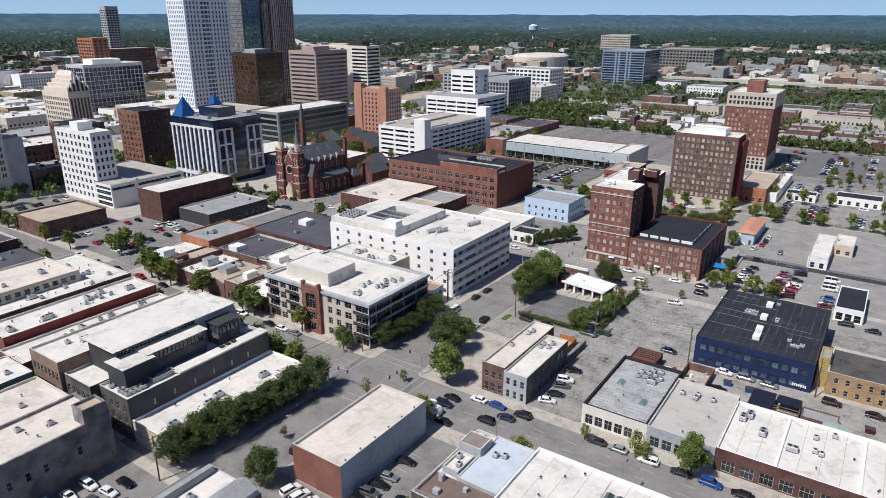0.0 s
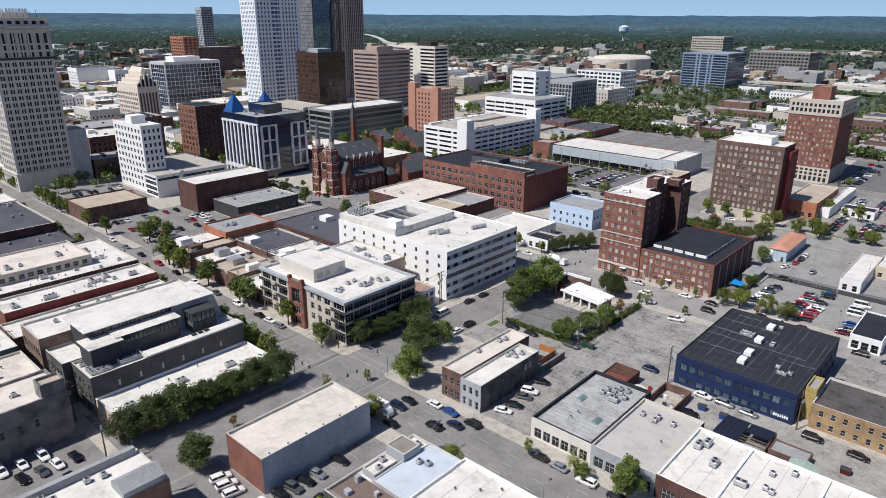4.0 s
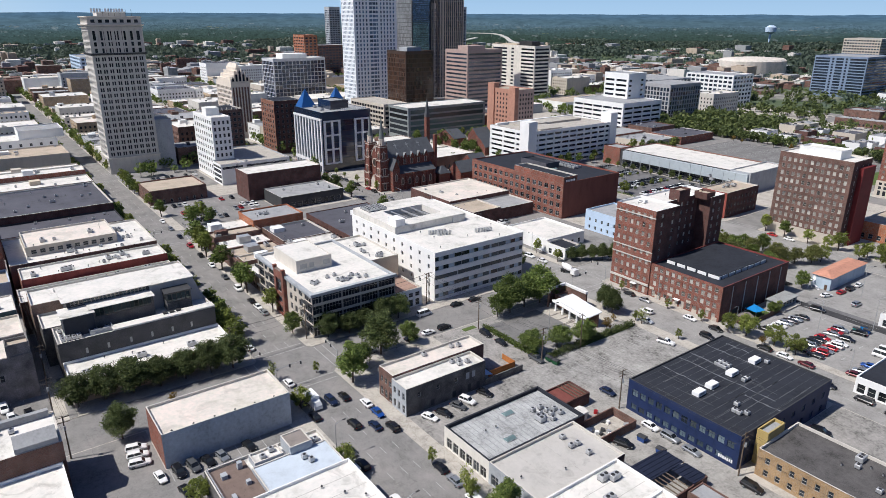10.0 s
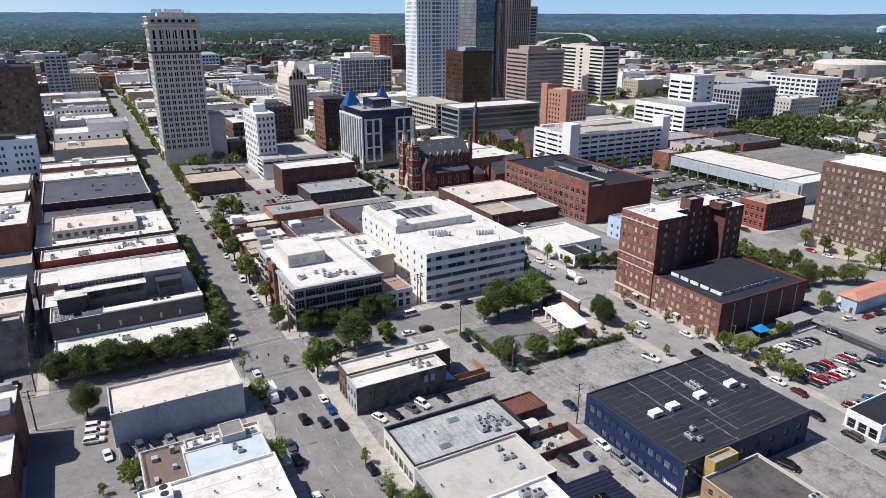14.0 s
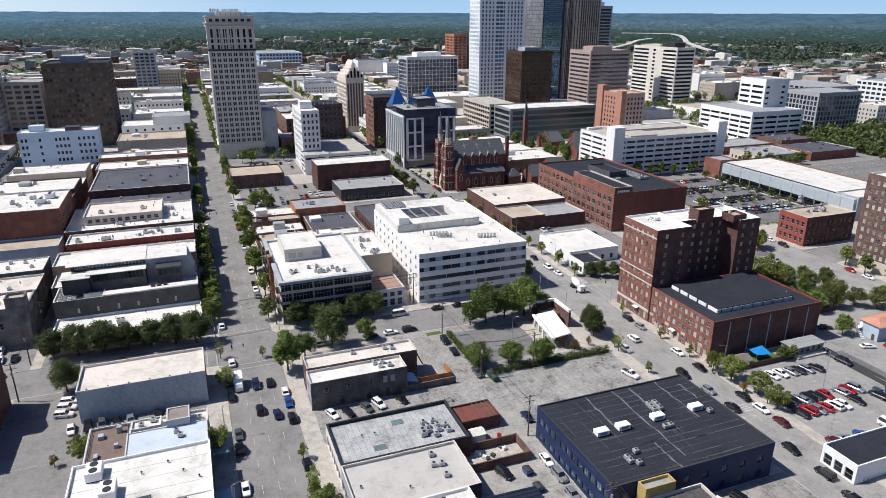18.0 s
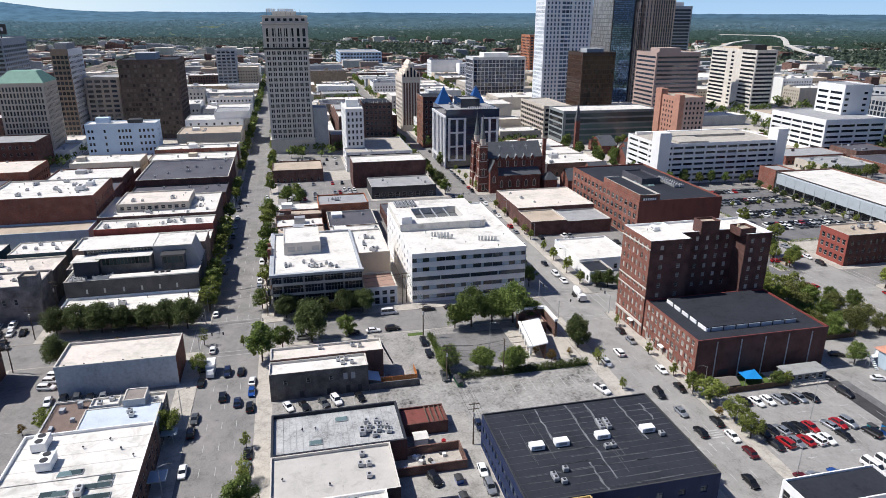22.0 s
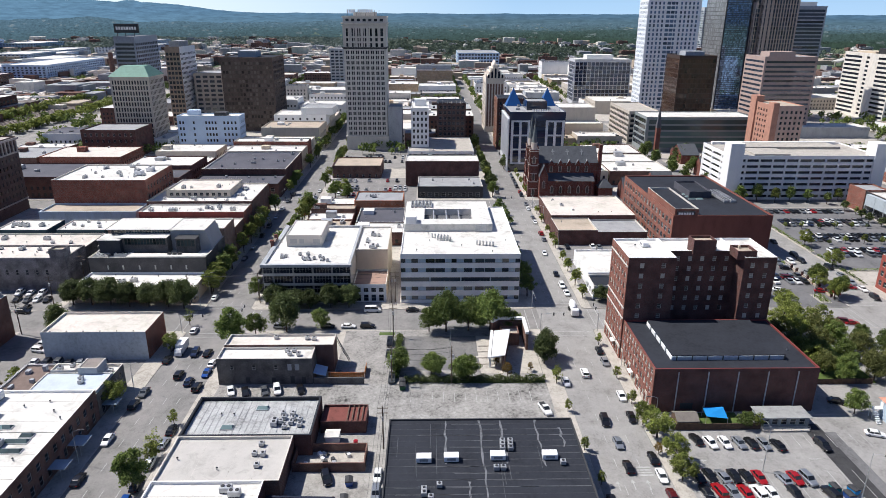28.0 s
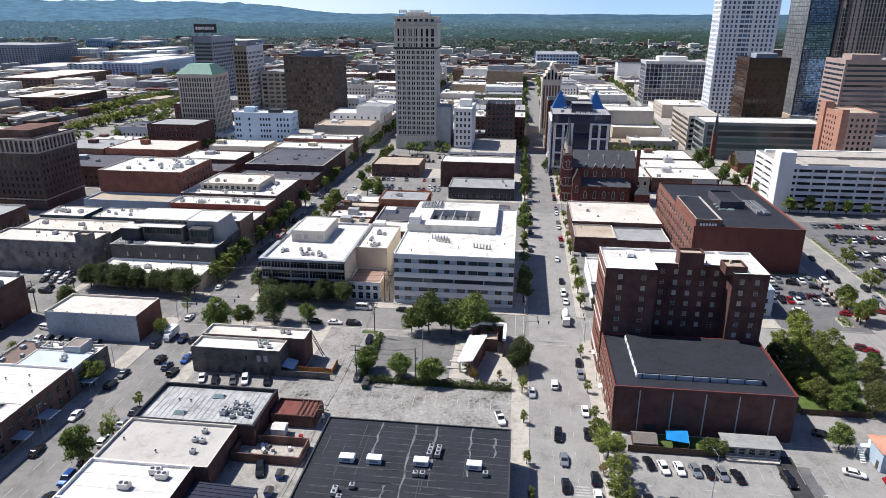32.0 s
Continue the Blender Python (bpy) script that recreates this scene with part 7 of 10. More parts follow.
def tree_proto(seed, leaf, spread_, leaves, tall=1.0, gaps=0.0, big=1.0):
    """A tree 8 m tall: tapered trunk with forked limbs, crown of leaf sprays gathered in uneven clumps."""
    rnd = random.Random(seed)
    root = thing("street_tree", "", "tree")
    tr = Mesh()
    H = 8.0 * tall
    tr.tube((0, 0, 0), (0.06, 0.04, H * 0.28), 0.2, 0.15, 8)
    tips = []
    for k in range(7):
        a, e = 6.283 * k / 7 + rnd.uniform(-0.4, 0.4), rnd.uniform(0.25, 1.0)
        p = Vector((0.06, 0.04, H * rnd.uniform(0.22, 0.3)))
        d = Vector((math.cos(a) * spread_ * 0.45 * (1.1 - e * 0.7), math.sin(a) * spread_ * 0.45 * (1.1 - e * 0.7), H * (0.18 + 0.36 * e)))
        m_ = p + d * 0.55 + Vector((rnd.uniform(-0.3, 0.3), rnd.uniform(-0.3, 0.3), 0.2))
        tr.tube(p, m_, 0.1, 0.06, 6)
        tr.tube(m_, p + d, 0.06, 0.02, 5)
        tips += [p + d, m_]
    tr.ob("trunk", [BARK], root)
    cl = []
    for k in range(40):
        t = rnd.random()
        zc = H * (0.3 + 0.62 * t)
        w = spread_ * 0.5 * math.sin(math.pi * (0.2 + 0.72 * t)) ** 0.8
        a, rr = rnd.uniform(0, 6.283), w * math.sqrt(rnd.uniform(0.15, 1))
        cl.append((Vector((rr * math.cos(a), rr * math.sin(a), zc)), rnd.uniform(0.4, 1.1) * spread_ * 0.165))
    cl += [(p, spread_ * 0.15) for p in tips]
    cr = Mesh()
    per = leaves // len(cl)
    for c, r in cl:
        if rnd.random() < gaps:
            continue
        for _ in range(per):
            v = Vector((rnd.gauss(0, 1), rnd.gauss(0, 1), rnd.gauss(0, 0.8))).normalized() * r * rnd.uniform(0.4, 1.25)
            p = c + v
            u = Vector((rnd.gauss(0, 1), rnd.gauss(0, 1), rnd.gauss(0, 0.6))).normalized()
            w = (v.normalized() + 0.7 * Vector((rnd.gauss(0, 1), rnd.gauss(0, 1), rnd.gauss(0, 1)))).cross(u).normalized()
            s, t_ = big * rnd.uniform(0.13, 0.27), big * rnd.uniform(0.09, 0.18)
            cr.face([tuple(p - u * s), tuple(p + w * t_ - u * s * 0.1), tuple(p + u * s), tuple(p - w * t_ + u * s * 0.1)])
    cr.ob("crown", [LEAF[leaf]], root)
    return root


PROTO = {"oak": tree_proto(1, "mid", 7.2, 8600), "tall": tree_proto(21, "mid", 5.8, 7200, 1.2, 0.06), "dark": tree_proto(2, "dark", 7.4, 10500, 1.0, 0.0, 0.82), "dark2": tree_proto(3, "dark", 6.6, 9500, 1.05, 0.0, 0.85), "young": tree_proto(4, "light", 4.4, 2300, 0.95, 0.25),
         "light": tree_proto(5, "light", 6.0, 4200, 1.0, 0.2), "rust": tree_proto(6, "rust", 4.8, 2000, 0.95, 0.3), "oak2": tree_proto(7, "mid", 6.6, 5600, 1.05, 0.1), "olive": tree_proto(14, "olive", 7.2, 5200, 1.0, 0.12), "thin": tree_proto(8, "light", 4.4, 1100, 1.1, 0.4),
         "row": tree_proto(9, "mid", 5.2, 1500, 1.0, 0.12, 1.5), "row2": tree_proto(10, "light", 4.6, 1250, 1.0, 0.18, 1.5), "row3": tree_proto(12, "dark", 6.2, 1100, 1.0, 0.1, 1.9)}
TREE_LABEL = {"tall": "tall upright green street tree with full crown", "oak": "broad green street tree with full crown", "dark": "dense dark green street tree", "dark2": "tall dense dark green tree", "young": "young yellow-green street tree in the pavement",
              "light": "light green street tree with open crown", "rust": "small tree turning rust and yellow", "oak2": "full green tree with uneven crown", "thin": "thin sparse street tree", "olive": "broad olive-green tree on the lawn by the annex", "row": "green street tree in a row", "row2": "light green street tree in a row", "row3": "dark green street tree in a row"}
USED = set()
ROWS_FAR = {}
TR = random.Random(11)


def plant(kind, x, y, h, z=0.15):
    m = pose(x, y, z, 0, 0, TR.uniform(0, 360)) @ Matrix.Diagonal((h / 8 * TR.uniform(0.9, 1.12), h / 8 * TR.uniform(0.9, 1.12), h / 8, 1))
    p = PROTO[kind]
    if kind.startswith("row") and (x < -270 or y > 405) and kind in USED:
        ROWS_FAR.setdefault(kind, []).append(m)
        return None
    if kind in USED:
        return copy_thing(p, m)
    USED.add(kind)
    p.matrix_basis = m
    return tagged(p, TREE_LABEL[kind], group="street trees")


for kind, h, pts in (
    ("dark", 7.3, [(-120, 70), (-119.6, 76.5), (-119, 83), (-118.6, 90), (-118.2, 97), (-117.8, 103.5), (-117, 109), (-117.6, 141), (-117, 147), (-116.4, 153), (-116.2, 160), (-116.4, 166.5)]),
    ("dark2", 8.8, [(-98.4, 76), (-98.3, 148.5)]),
    ("dark2", 6.0, [(-80.6, 228.4), (-76.8, 227.6)]),
    ("tall", 8.6, [(-22.6, 131.3)]),
    ("young", 4.8, [(-33.6, 131.0)]),
    ("tall", 8.4, [(-89.6, 133.2)]),
    ("oak", 9.0, [(-98.2, 206), (-97.6, 213), (-98, 199.5)]),
    ("oak2", 6.6, [(-95, 139), (-99.1, 159.3), (-127, 133), (-74, 185), (-71, 194), (-68, 202), (-98.4, 193.6), (-97.8, 219.5), (-137, 341), (-125, 342), (-50.2, 302.2), (-71.5, 185.6), (-69.5, 196), (-68.6, 204.4)]),
    ("light", 6.4, [(-55.8, 112.6), (-131, 115.4), (-137, 115), (-136.6, 341), (-86, 116.4), (-66, 356), (-51, 352), (-41, 352), (-22, 358), (10, 134), (-64.7, 84), (-132.5, 338.8), (-122.5, 339.5), (-60, 338), (-154, 356.8), (-180, 359.4), (-32.1, 249.4), (-46.3, 247.2), (-40.7, 248.4), (-25.6, 249.6)]),
    ("young", 5.4, [(-47.8, 130.9), (-35.2, 131), (-88.5, 246.4), (-69, 246.4), (-55.8, 247.3), (-68.6, 229.5), (-52.1, 229.6), (-36.5, 230.6), (-24, 231), (-13, 231), (-100, 128), (-44.6, 274.6)]),
    ("rust", 4.6, [(-70, 216), (-73, 223), (-108, 90.5), (-34, 247.2), (-76, 213), (-64, 78.6)]),
    ("thin", 5.6, [(-35, 131.5), (-27.5, 248.3), (-66, 229), (-103, 116)]),
):
    for x, y in pts:
        plant(kind, x + TR.uniform(-0.5, 0.5), y + TR.uniform(-0.5, 0.5), (0.95 if kind == "dark" and y > 130 else 1.15) * h * TR.uniform(0.88, 1.12))
# avenue rows
for x in range(-530, -124, 7):
    if abs(x + 250) > 13 and abs(x + 393) > 13:
        TR.random() < (0.42 if x > -330 else 0.6) and plant(TR.choice(["row", "row2", "row2"]), x + TR.uniform(-2, 2), 115.0 + TR.uniform(-0.6, 0.6), TR.uniform(7.0, 10.5))
        TR.random() < (0.5 if x > -330 else 0.6) and plant(TR.choice(["row", "row2", "row2"]), x + TR.uniform(-2, 2), 133.4 + TR.uniform(-0.6, 0.6), TR.uniform(7.0, 10.5))
for x in range(-384, -122, 13):
    if abs(x + 250) > 13:
        plant(TR.choice(["row", "row2", "row2"]), x + TR.uniform(-3, 3), 229.2, TR.uniform(5, 8.5))
        plant(TR.choice(["row2", "row2"]), x + TR.uniform(-3, 3), 248.8, TR.uniform(3.5, 6))
for x in range(-236, -150, 7):
    plant(TR.choice(["row2", "row2", "row3"]), x, 412.5 + TR.uniform(-2, 2), TR.uniform(4, 6))
for x in (-205, -183):
    for y in range(364, 412, 8):
        plant(TR.choice(["row2", "row3"]), x + TR.uniform(-1, 1), y, TR.uniform(2.6, 4.2))
for y in range(364, 446, 9):
    plant(TR.choice(["row", "row2", "row"]), -252 + TR.uniform(-4, 4), y, TR.uniform(6, 9))
for x in range(-95, 26, 11):
    plant(TR.choice(["row2", "row", "row2"]), x + TR.uniform(-2, 2), 357.5 + TR.uniform(-2, 2), TR.uniform(5, 7.5))
for x in range(-240, -116, 12):
    plant(TR.choice(["row3", "row", "rust"]), x + TR.uniform(-3, 3), 568 + TR.uniform(-3, 3), TR.uniform(6, 9))
for x, y in ((-88, 319), (-84, 311.5), (-82, 323), (-78, 316), (-72, 321), (-66.5, 318), (-74, 328), (-65, 326), (-81, 330), (-61, 332), (-88, 327), (-70, 313), (-66, 309), (-77, 307.5)):
    plant(TR.choice(["olive", "olive", "oak2"]), x, y, TR.uniform(6.5, 9))
for x, y in ((-91, 308.5), (-92.5, 314.5), (-85, 304.5), (-79, 303), (-74, 304.6), (-92, 321), (-70, 306), (-90, 301)):
    plant(TR.choice(["olive", "light", "olive"]), x, y, TR.uniform(6.5, 8.5))
for x, y in ((-121.5, 254.5), (-119.5, 258), (-117, 262), (-114.6, 265.5), (-112.4, 269.5)):
    plant("dark2", x, y, TR.uniform(4.8, 6))
for x, y, h in ((-104, 312.5, 8), (-110, 315, 8.5), (-115.5, 316.5, 7.5), (-97, 311, 9.2), (-96, 318.5, 9.8), (-94, 304.5, 7.6), (-99.5, 306, 7)):
    plant("light", x, y, h)
for x, y in ((-287, 358), (-300, 350), (-312, 346), (-330, 352), (-345, 346), (-356, 340), (-368, 345), (-380, 352), (-290, 335), (-275, 312), (-300, 328)):
    plant(TR.choice(["row", "row2", "row"]), x, y, TR.uniform(8, 12))
for _ in range(34):
    plant(TR.choice(["row", "row2", "row3"]), TR.uniform(-386, -304), TR.choice([TR.uniform(360, 372), TR.uniform(392, 414), TR.uniform(442, 454)]), TR.uniform(6, 11))
for _ in range(26):
    plant(TR.choice(["row", "row2", "row3"]), TR.choice([TR.uniform(-386, -330), TR.uniform(-262, -240)]), TR.uniform(455, 520), TR.uniform(6, 11))
for x, y, h in ((-262, 142, 8), (-266, 147, 9), (-271, 143, 8), (-259, 149, 7), (-346, 229, 8), (-318, 229.5, 9), (-284, 230, 9), (-296, 229.5, 8), (-341, 244, 9), (-336, 243, 8), (-300, 294, 8), (-292, 298, 9)):
    plant(TR.choice(["row", "row2", "row3"]), x, y, h)
# saplings in the parking islands and round the far lots
for k in range(46):
    x, y = TR.uniform(-60, 26), TR.choice([360, 398, 452, 472, 520, 566]) + TR.uniform(-3, 3)
    plant(TR.choice(["row2", "row", "row2", "rust"]), x, y, TR.uniform(4, 8))


def join_rows():
    """The farther trees of the rows and groves: too many to stand singly, joined kind by kind."""
    for kind, ms in ROWS_FAR.items():
        for part in PROTO[kind].children:
            d = part.data
            co = np.empty(len(d.vertices) * 3)
            d.vertices.foreach_get("co", co)
            co = np.c_[co.reshape(-1, 3), np.ones(len(d.vertices))]
            n = len(co)
            vs = np.concatenate([(co @ np.array(m).T)[:, :3] for m in ms])
            faces = [tuple(p.vertices) for p in d.polygons]
            o = bpy.data.meshes.new("farther_trees")
            o.from_pydata(vs.tolist(), [], [tuple(i + k * n for i in f) for k in range(len(ms)) for f in faces])
            o.materials.append(d.materials[0])
            tagged(new("farther_" + ("trunks" if part.name.startswith("trunk") else "trees"), o), "street and garden trees of the farther blocks", "trees", kind="stuff")


join_rows()

# ---- vehicles ----
TYRE = mat("tyre_rubber", (0.02, 0.02, 0.02), 0.9, var=0.2)
CARGLASS = glassmat("car_glass", (0.015, 0.018, 0.02), rough=0.05, spec=0.8)
HEADLAMP = mat("headlamp_lens", (0.6, 0.6, 0.58), 0.2, var=0.05)
TAILLAMP = mat("tail_lamp", (0.3, 0.01, 0.01), 0.3, var=0.05)


def paint(name, col, metal=0.2):
    m = mat(name, col, 0.28, metal, var=0.05, bump=0)
    m.node_tree.nodes["Principled BSDF"].inputs["Coat Weight"].default_value = 0.6
    return m


PAINT = {"w": paint("white_car_paint", (0.74, 0.74, 0.73), 0.0), "k": paint("black_car_paint", (0.012, 0.012, 0.014)), "s": paint("silver_car_paint", (0.36, 0.38, 0.40), 0.6), "r": paint("red_car_paint", (0.36, 0.012, 0.016)),
         "b": paint("blue_car_paint", (0.015, 0.07, 0.28)), "n": paint("navy_car_paint", (0.015, 0.025, 0.06)), "m": paint("maroon_car_paint", (0.10, 0.012, 0.016)), "g": paint("grey_car_paint", (0.09, 0.095, 0.10))}
COLOUR = {"w": "white", "k": "black", "s": "silver", "r": "red", "b": "bright blue", "n": "navy blue", "m": "maroon", "g": "dark grey"}
SHAPE = {  # length, half width, belt height, roof height, cabin rear, cabin front, bonnet height
    "sedan": (4.7, 0.92, 0.92, 1.45, -1.75, 1.15, 0.80), "suv": (4.8, 0.97, 1.08, 1.76, -2.2, 1.2, 0.98), "van": (5.6, 1.0, 1.25, 2.25, -2.7, 2.1, 1.05), "pickup": (5.6, 0.98, 1.08, 1.82, -0.5, 1.35, 1.0)}


def car_proto(kind, colour):
    L, W, zb, zr, cr, cf, zh = SHAPE[kind]
    body = Mesh()
    h = L / 2
    tail = zb if kind in ("suv", "van") else zb - 0.04

    def ring(x, w, top, low=0.28):
        return [(x, -w * 0.92, low), (x, -w, low + 0.22), (x, -w, top - 0.16), (x, -w * 0.86, top), (x, w * 0.86, top), (x, w, top - 0.16), (x, w, low + 0.22), (x, w * 0.92, low)]
    body.loft([ring(-h, W * 0.86, tail - 0.14, 0.42), ring(-h + 0.14, W * 0.95, tail, 0.3), ring(-h + 0.6, W, tail + 0.02), ring(cr, W, zb), ring(cf, W, zb), ring(cf + 0.25, W, zh + 0.06), ring(h - 0.7, W * 0.98, zh), ring(h - 0.18, W * 0.92, zh - 0.1, 0.3), ring(h, W * 0.82, zh - 0.3, 0.42)])
    rf, rr, wr = cf - (0.75 if kind != "van" else 0.8), cr + (0.5 if kind == "sedan" else 0.22), W * 0.76
    body.loft([[(rr - 0.05, -wr, zr - 0.06), (rf + 0.05, -wr, zr - 0.06), (rf + 0.05, wr, zr - 0.06), (rr - 0.05, wr, zr - 0.06)], [(rr + 0.12, -wr + 0.1, zr), (rf - 0.12, -wr + 0.1, zr), (rf - 0.12, wr - 0.1, zr), (rr + 0.12, wr - 0.1, zr)]])
    for sy in (-1, 1):
        for (xa, xb) in ((cf, rf), (cr, rr), ((cf + cr) / 2 - 0.1, (rf + rr) / 2 - 0.05)):
            body.tube((xa, sy * W * 0.85, zb - 0.02), (xb, sy * wr, zr - 0.03), 0.055, 0.05, 4)
    if kind == "pickup":
        body.box(-h + 0.2, cr - 0.1, -W * 0.78, W * 0.78, zb - 0.02, zb + 0.01, 1)
    root = body.ob("parked_car", [PAINT[colour], DARKMETAL])
    gl = Mesh()
    e = 0.02
    gl.loft([[(cr + e, -W * 0.84, zb - 0.02), (cf - e, -W * 0.84, zb - 0.02), (cf - e, W * 0.84, zb - 0.02), (cr + e, W * 0.84, zb - 0.02)], [(rr, -wr + 0.02, zr - 0.05), (rf, -wr + 0.02, zr - 0.05), (rf, wr - 0.02, zr - 0.05), (rr, wr - 0.02, zr - 0.05)]])
    gl.ob("glasshouse", [CARGLASS], root)
    wh = Mesh()
    wh.tube((0, -0.11, 0), (0, 0.11, 0), 0.33, 0.33, 12, 0)
    wh.tube((0, -0.12, 0), (0, 0.12, 0), 0.19, 0.19, 8, 1)
    wd = wh.data("wheel", [TYRE, METAL])
    for sx in (-1, 1):
        for sy in (-1, 1):
            child("wheel", wd, root, pose(sx * L * 0.3, sy * (W - 0.08), 0.33))
    for sy in (-1, 1):
        for nm, x, z, mt in (("headlight", h - 0.13, zh - 0.26, HEADLAMP), ("tail_light", -h + 0.04, tail - 0.22, TAILLAMP)):
            lm = Mesh()
            lm.box(x - 0.06, x + 0.06, sy * W * 0.7 - 0.18, sy * W * 0.7 + 0.18, z - 0.08, z + 0.08)
            lm.ob(nm, [mt], root)
    return root


CARS = {}
CR = random.Random(5)


def park(x, y, rz, colour, kind=None, z=0.16):
    kind = kind or CR.choice(["sedan", "sedan", "suv"])
    m = pose(x, y, z, 0, 0, rz + CR.uniform(-2.5, 2.5))
    word = {"sedan": "saloon car", "suv": "sport utility car", "van": "van", "pickup": "pickup truck"}[kind]
    if (kind, colour) in CARS:
        return copy_thing(CARS[kind, colour], m)
    c = CARS[kind, colour] = car_proto(kind, colour)
    c.matrix_basis = m
    return tagged(c, f"{COLOUR[colour]} {word} standing on the asphalt", "car", "vehicles in the streets and lots")


RD = 0.035
for x, y, c in ((-70.7, 237.8, "w"), (-66, 231.6, "w"), (-47.4, 237.7, "k"), (-48.9, 244.8, "k"), (-58.7, 245, "w"), (-38.3, 238.6, "s"), (-32.5, 245, "k"), (-29.4, 238.5, "k"), (-26.3, 245, "w"), (-84.1, 245.2, "k"), (-77.1, 245.2, "s"),
                (-146.5, 243.4, "k"), (-134.9, 243.5, "w"), (-127.7, 243.9, "w"), (-170.6, 242.8, "w"), (-19.9, 245.1, "m"), (-10.8, 238.5, "k"), (-1.3, 238.2, "k"), (1.2, 244.5, "w"), (6.5, 237, "k"), (-18, 232, "k")):
    park(x, y, CR.choice([0, 180]), c, None, RD)
for k, c in enumerate("ksrkwskwsnkrwskkwksw"):
    park(-180 - 8.6 * k + CR.uniform(-1.5, 1.5), 245.6 if k % 3 else 232.0, CR.choice([0, 180]), c, None, RD)
for x, y, c in ((-98.8, 118.8, "w"), (-88, 117.3, "k"), (-83.9, 124.1, "n"), (-83.8, 127.8, "k"), (-71, 123.8, "k"), (-67.5, 127.7, "n"), (-64.5, 131, "k"), (-72, 131.2, "b"), (-77.6, 131.1, "w"), (-79.8, 117.4, "k"), (-41.2, 117.6, "w"), (-26.8, 117.8, "k"), (-44.8, 131.3, "k"),
                (-39.6, 131.3, "s"), (-32.3, 131, "w"), (-24.9, 131, "k"), (-18.6, 131, "b"), (-12.1, 131, "k"), (-152.3, 131, "w"), (-146.7, 131, "s"), (-158.5, 131, "k"), (-125, 117.5, "w"), (-56, 117.6, "k"), (-62, 117.8, "g")):
    park(x, y, CR.choice([0, 180]), c, None, RD)
for k, c in enumerate("kwsgkwkksrwkgskw"):
    park(-165 - 7.4 * k + CR.uniform(-1, 1), 131.2 if k % 2 else 117.6, 0, c, None, RD)
for x, y, c in ((-39.2, 257.5, "k"), (-38, 260.5, "w"), (-38, 263.9, "w"), (-37.9, 267.3, "s"), (-37.6, 270.1, "k"), (-37.3, 272.9, "s"), (-36.8, 276, "k"), (-36.6, 286.6, "k"), (-25.9, 252.9, "k"), (-26.1, 255.6, "k"), (-25.8, 258.3, "s"), (-25.8, 260.9, "k"),
                (-25.8, 263.5, "k"), (-25.3, 266.2, "r"), (-24.9, 271.3, "s"), (-25, 274, "r"), (-24.7, 276.6, "s"), (-20.9, 252.7, "k"), (-21.1, 255.6, "r"), (-20.8, 258.3, "s"), (-20.8, 261, "r"), (-20.5, 263.7, "w"), (-20.2, 266.4, "w"), (-20.4, 271.5, "k"), (-20, 279, "k"),
                (-8.7, 250.2, "m"), (-8.4, 253.4, "s"), (-8.5, 258.8, "b")):
    park(x, y, CR.choice([0, 180]) + 8, c)
for x, y, c in ((-55.2, 300.9, "k"), (-40.9, 301.9, "w"), (-30.8, 302.6, "s"), (-39.0, 309.4, "r"), (-38.6, 315.7, "k"), (-38.4, 322.1, "w"), (-141.7, 332.4, "m"), (-129.7, 323, "w"), (-160.5, 338, "s"), (-151.8, 337, "k"), (-128.5, 338, "r"), (-132, 351, "r"), (-102.9, 331.5, "m"), (-155, 330, "k"), (-150, 322, "s"), (-140, 321, "k")):
    park(x, y, CR.choice([70, 90]), c)
for x, y, c in ((-62.4, 140.7, "w"), (-61.8, 144.7, "k"), (-62.3, 149.7, "g"), (-62.7, 153, "w"), (-63, 159.2, "k"), (-26.4, 171.5, "k"), (-0.9, 209.4, "w"), (-1.2, 214.3, "k")):
    park(x, y, 18, c)
for x, y, c in ((-27.2, 182.6, "w"), (-21.4, 182.6, "s"), (-15.3, 182.2, "s"), (-89.8, 181.8, "k"), (-82.5, 181.9, "k"), (9.7, 181.1, "k"), (-0.1, 181.7, "k"), (-44, 186.5, "n")):
    park(x, y, 0, c)
for y in (268.4, 272.2, 278.6):
    park(-8.8, y, 5, "w", "van")
park(-52.6, 223.6, 15, "w", "pickup")
park(-68.6, 183.5, 0, "g", "pickup")
for x, y, c in ((-123.8, 48.5, "k"), (-123.4, 52.3, "g"), (-123.7, 55.6, "w"), (-123.4, 59.3, "k"), (-129.6, 46.1, "w"), (-129.4, 50.1, "w"), (-129.2, 54.4, "w"), (-116.4, 55.9, "k")):
    park(x, y, 5, c)
for x, y, c in ((-92.1, 77.8, "w"), (-89.1, 77.5, "w"), (-85.8, 77.2, "w")):
    park(x, y, 80, c, "suv")
for x, y, c in ((-78.2, 79.7, "w"), (-77.6, 83.5, "k"), (-77.7, 86.7, "g"), (-77.7, 89.9, "k"), (-77.7, 93.1, "s"), (-77.7, 99.5, "k"), (-70.3, 82.9, "k"), (-69.8, 85.9, "s"), (-69.9, 88.7, "k")):
    park(x, y, 8, c)
park(-113.6, 174.5, 90, "w", "van", RD)
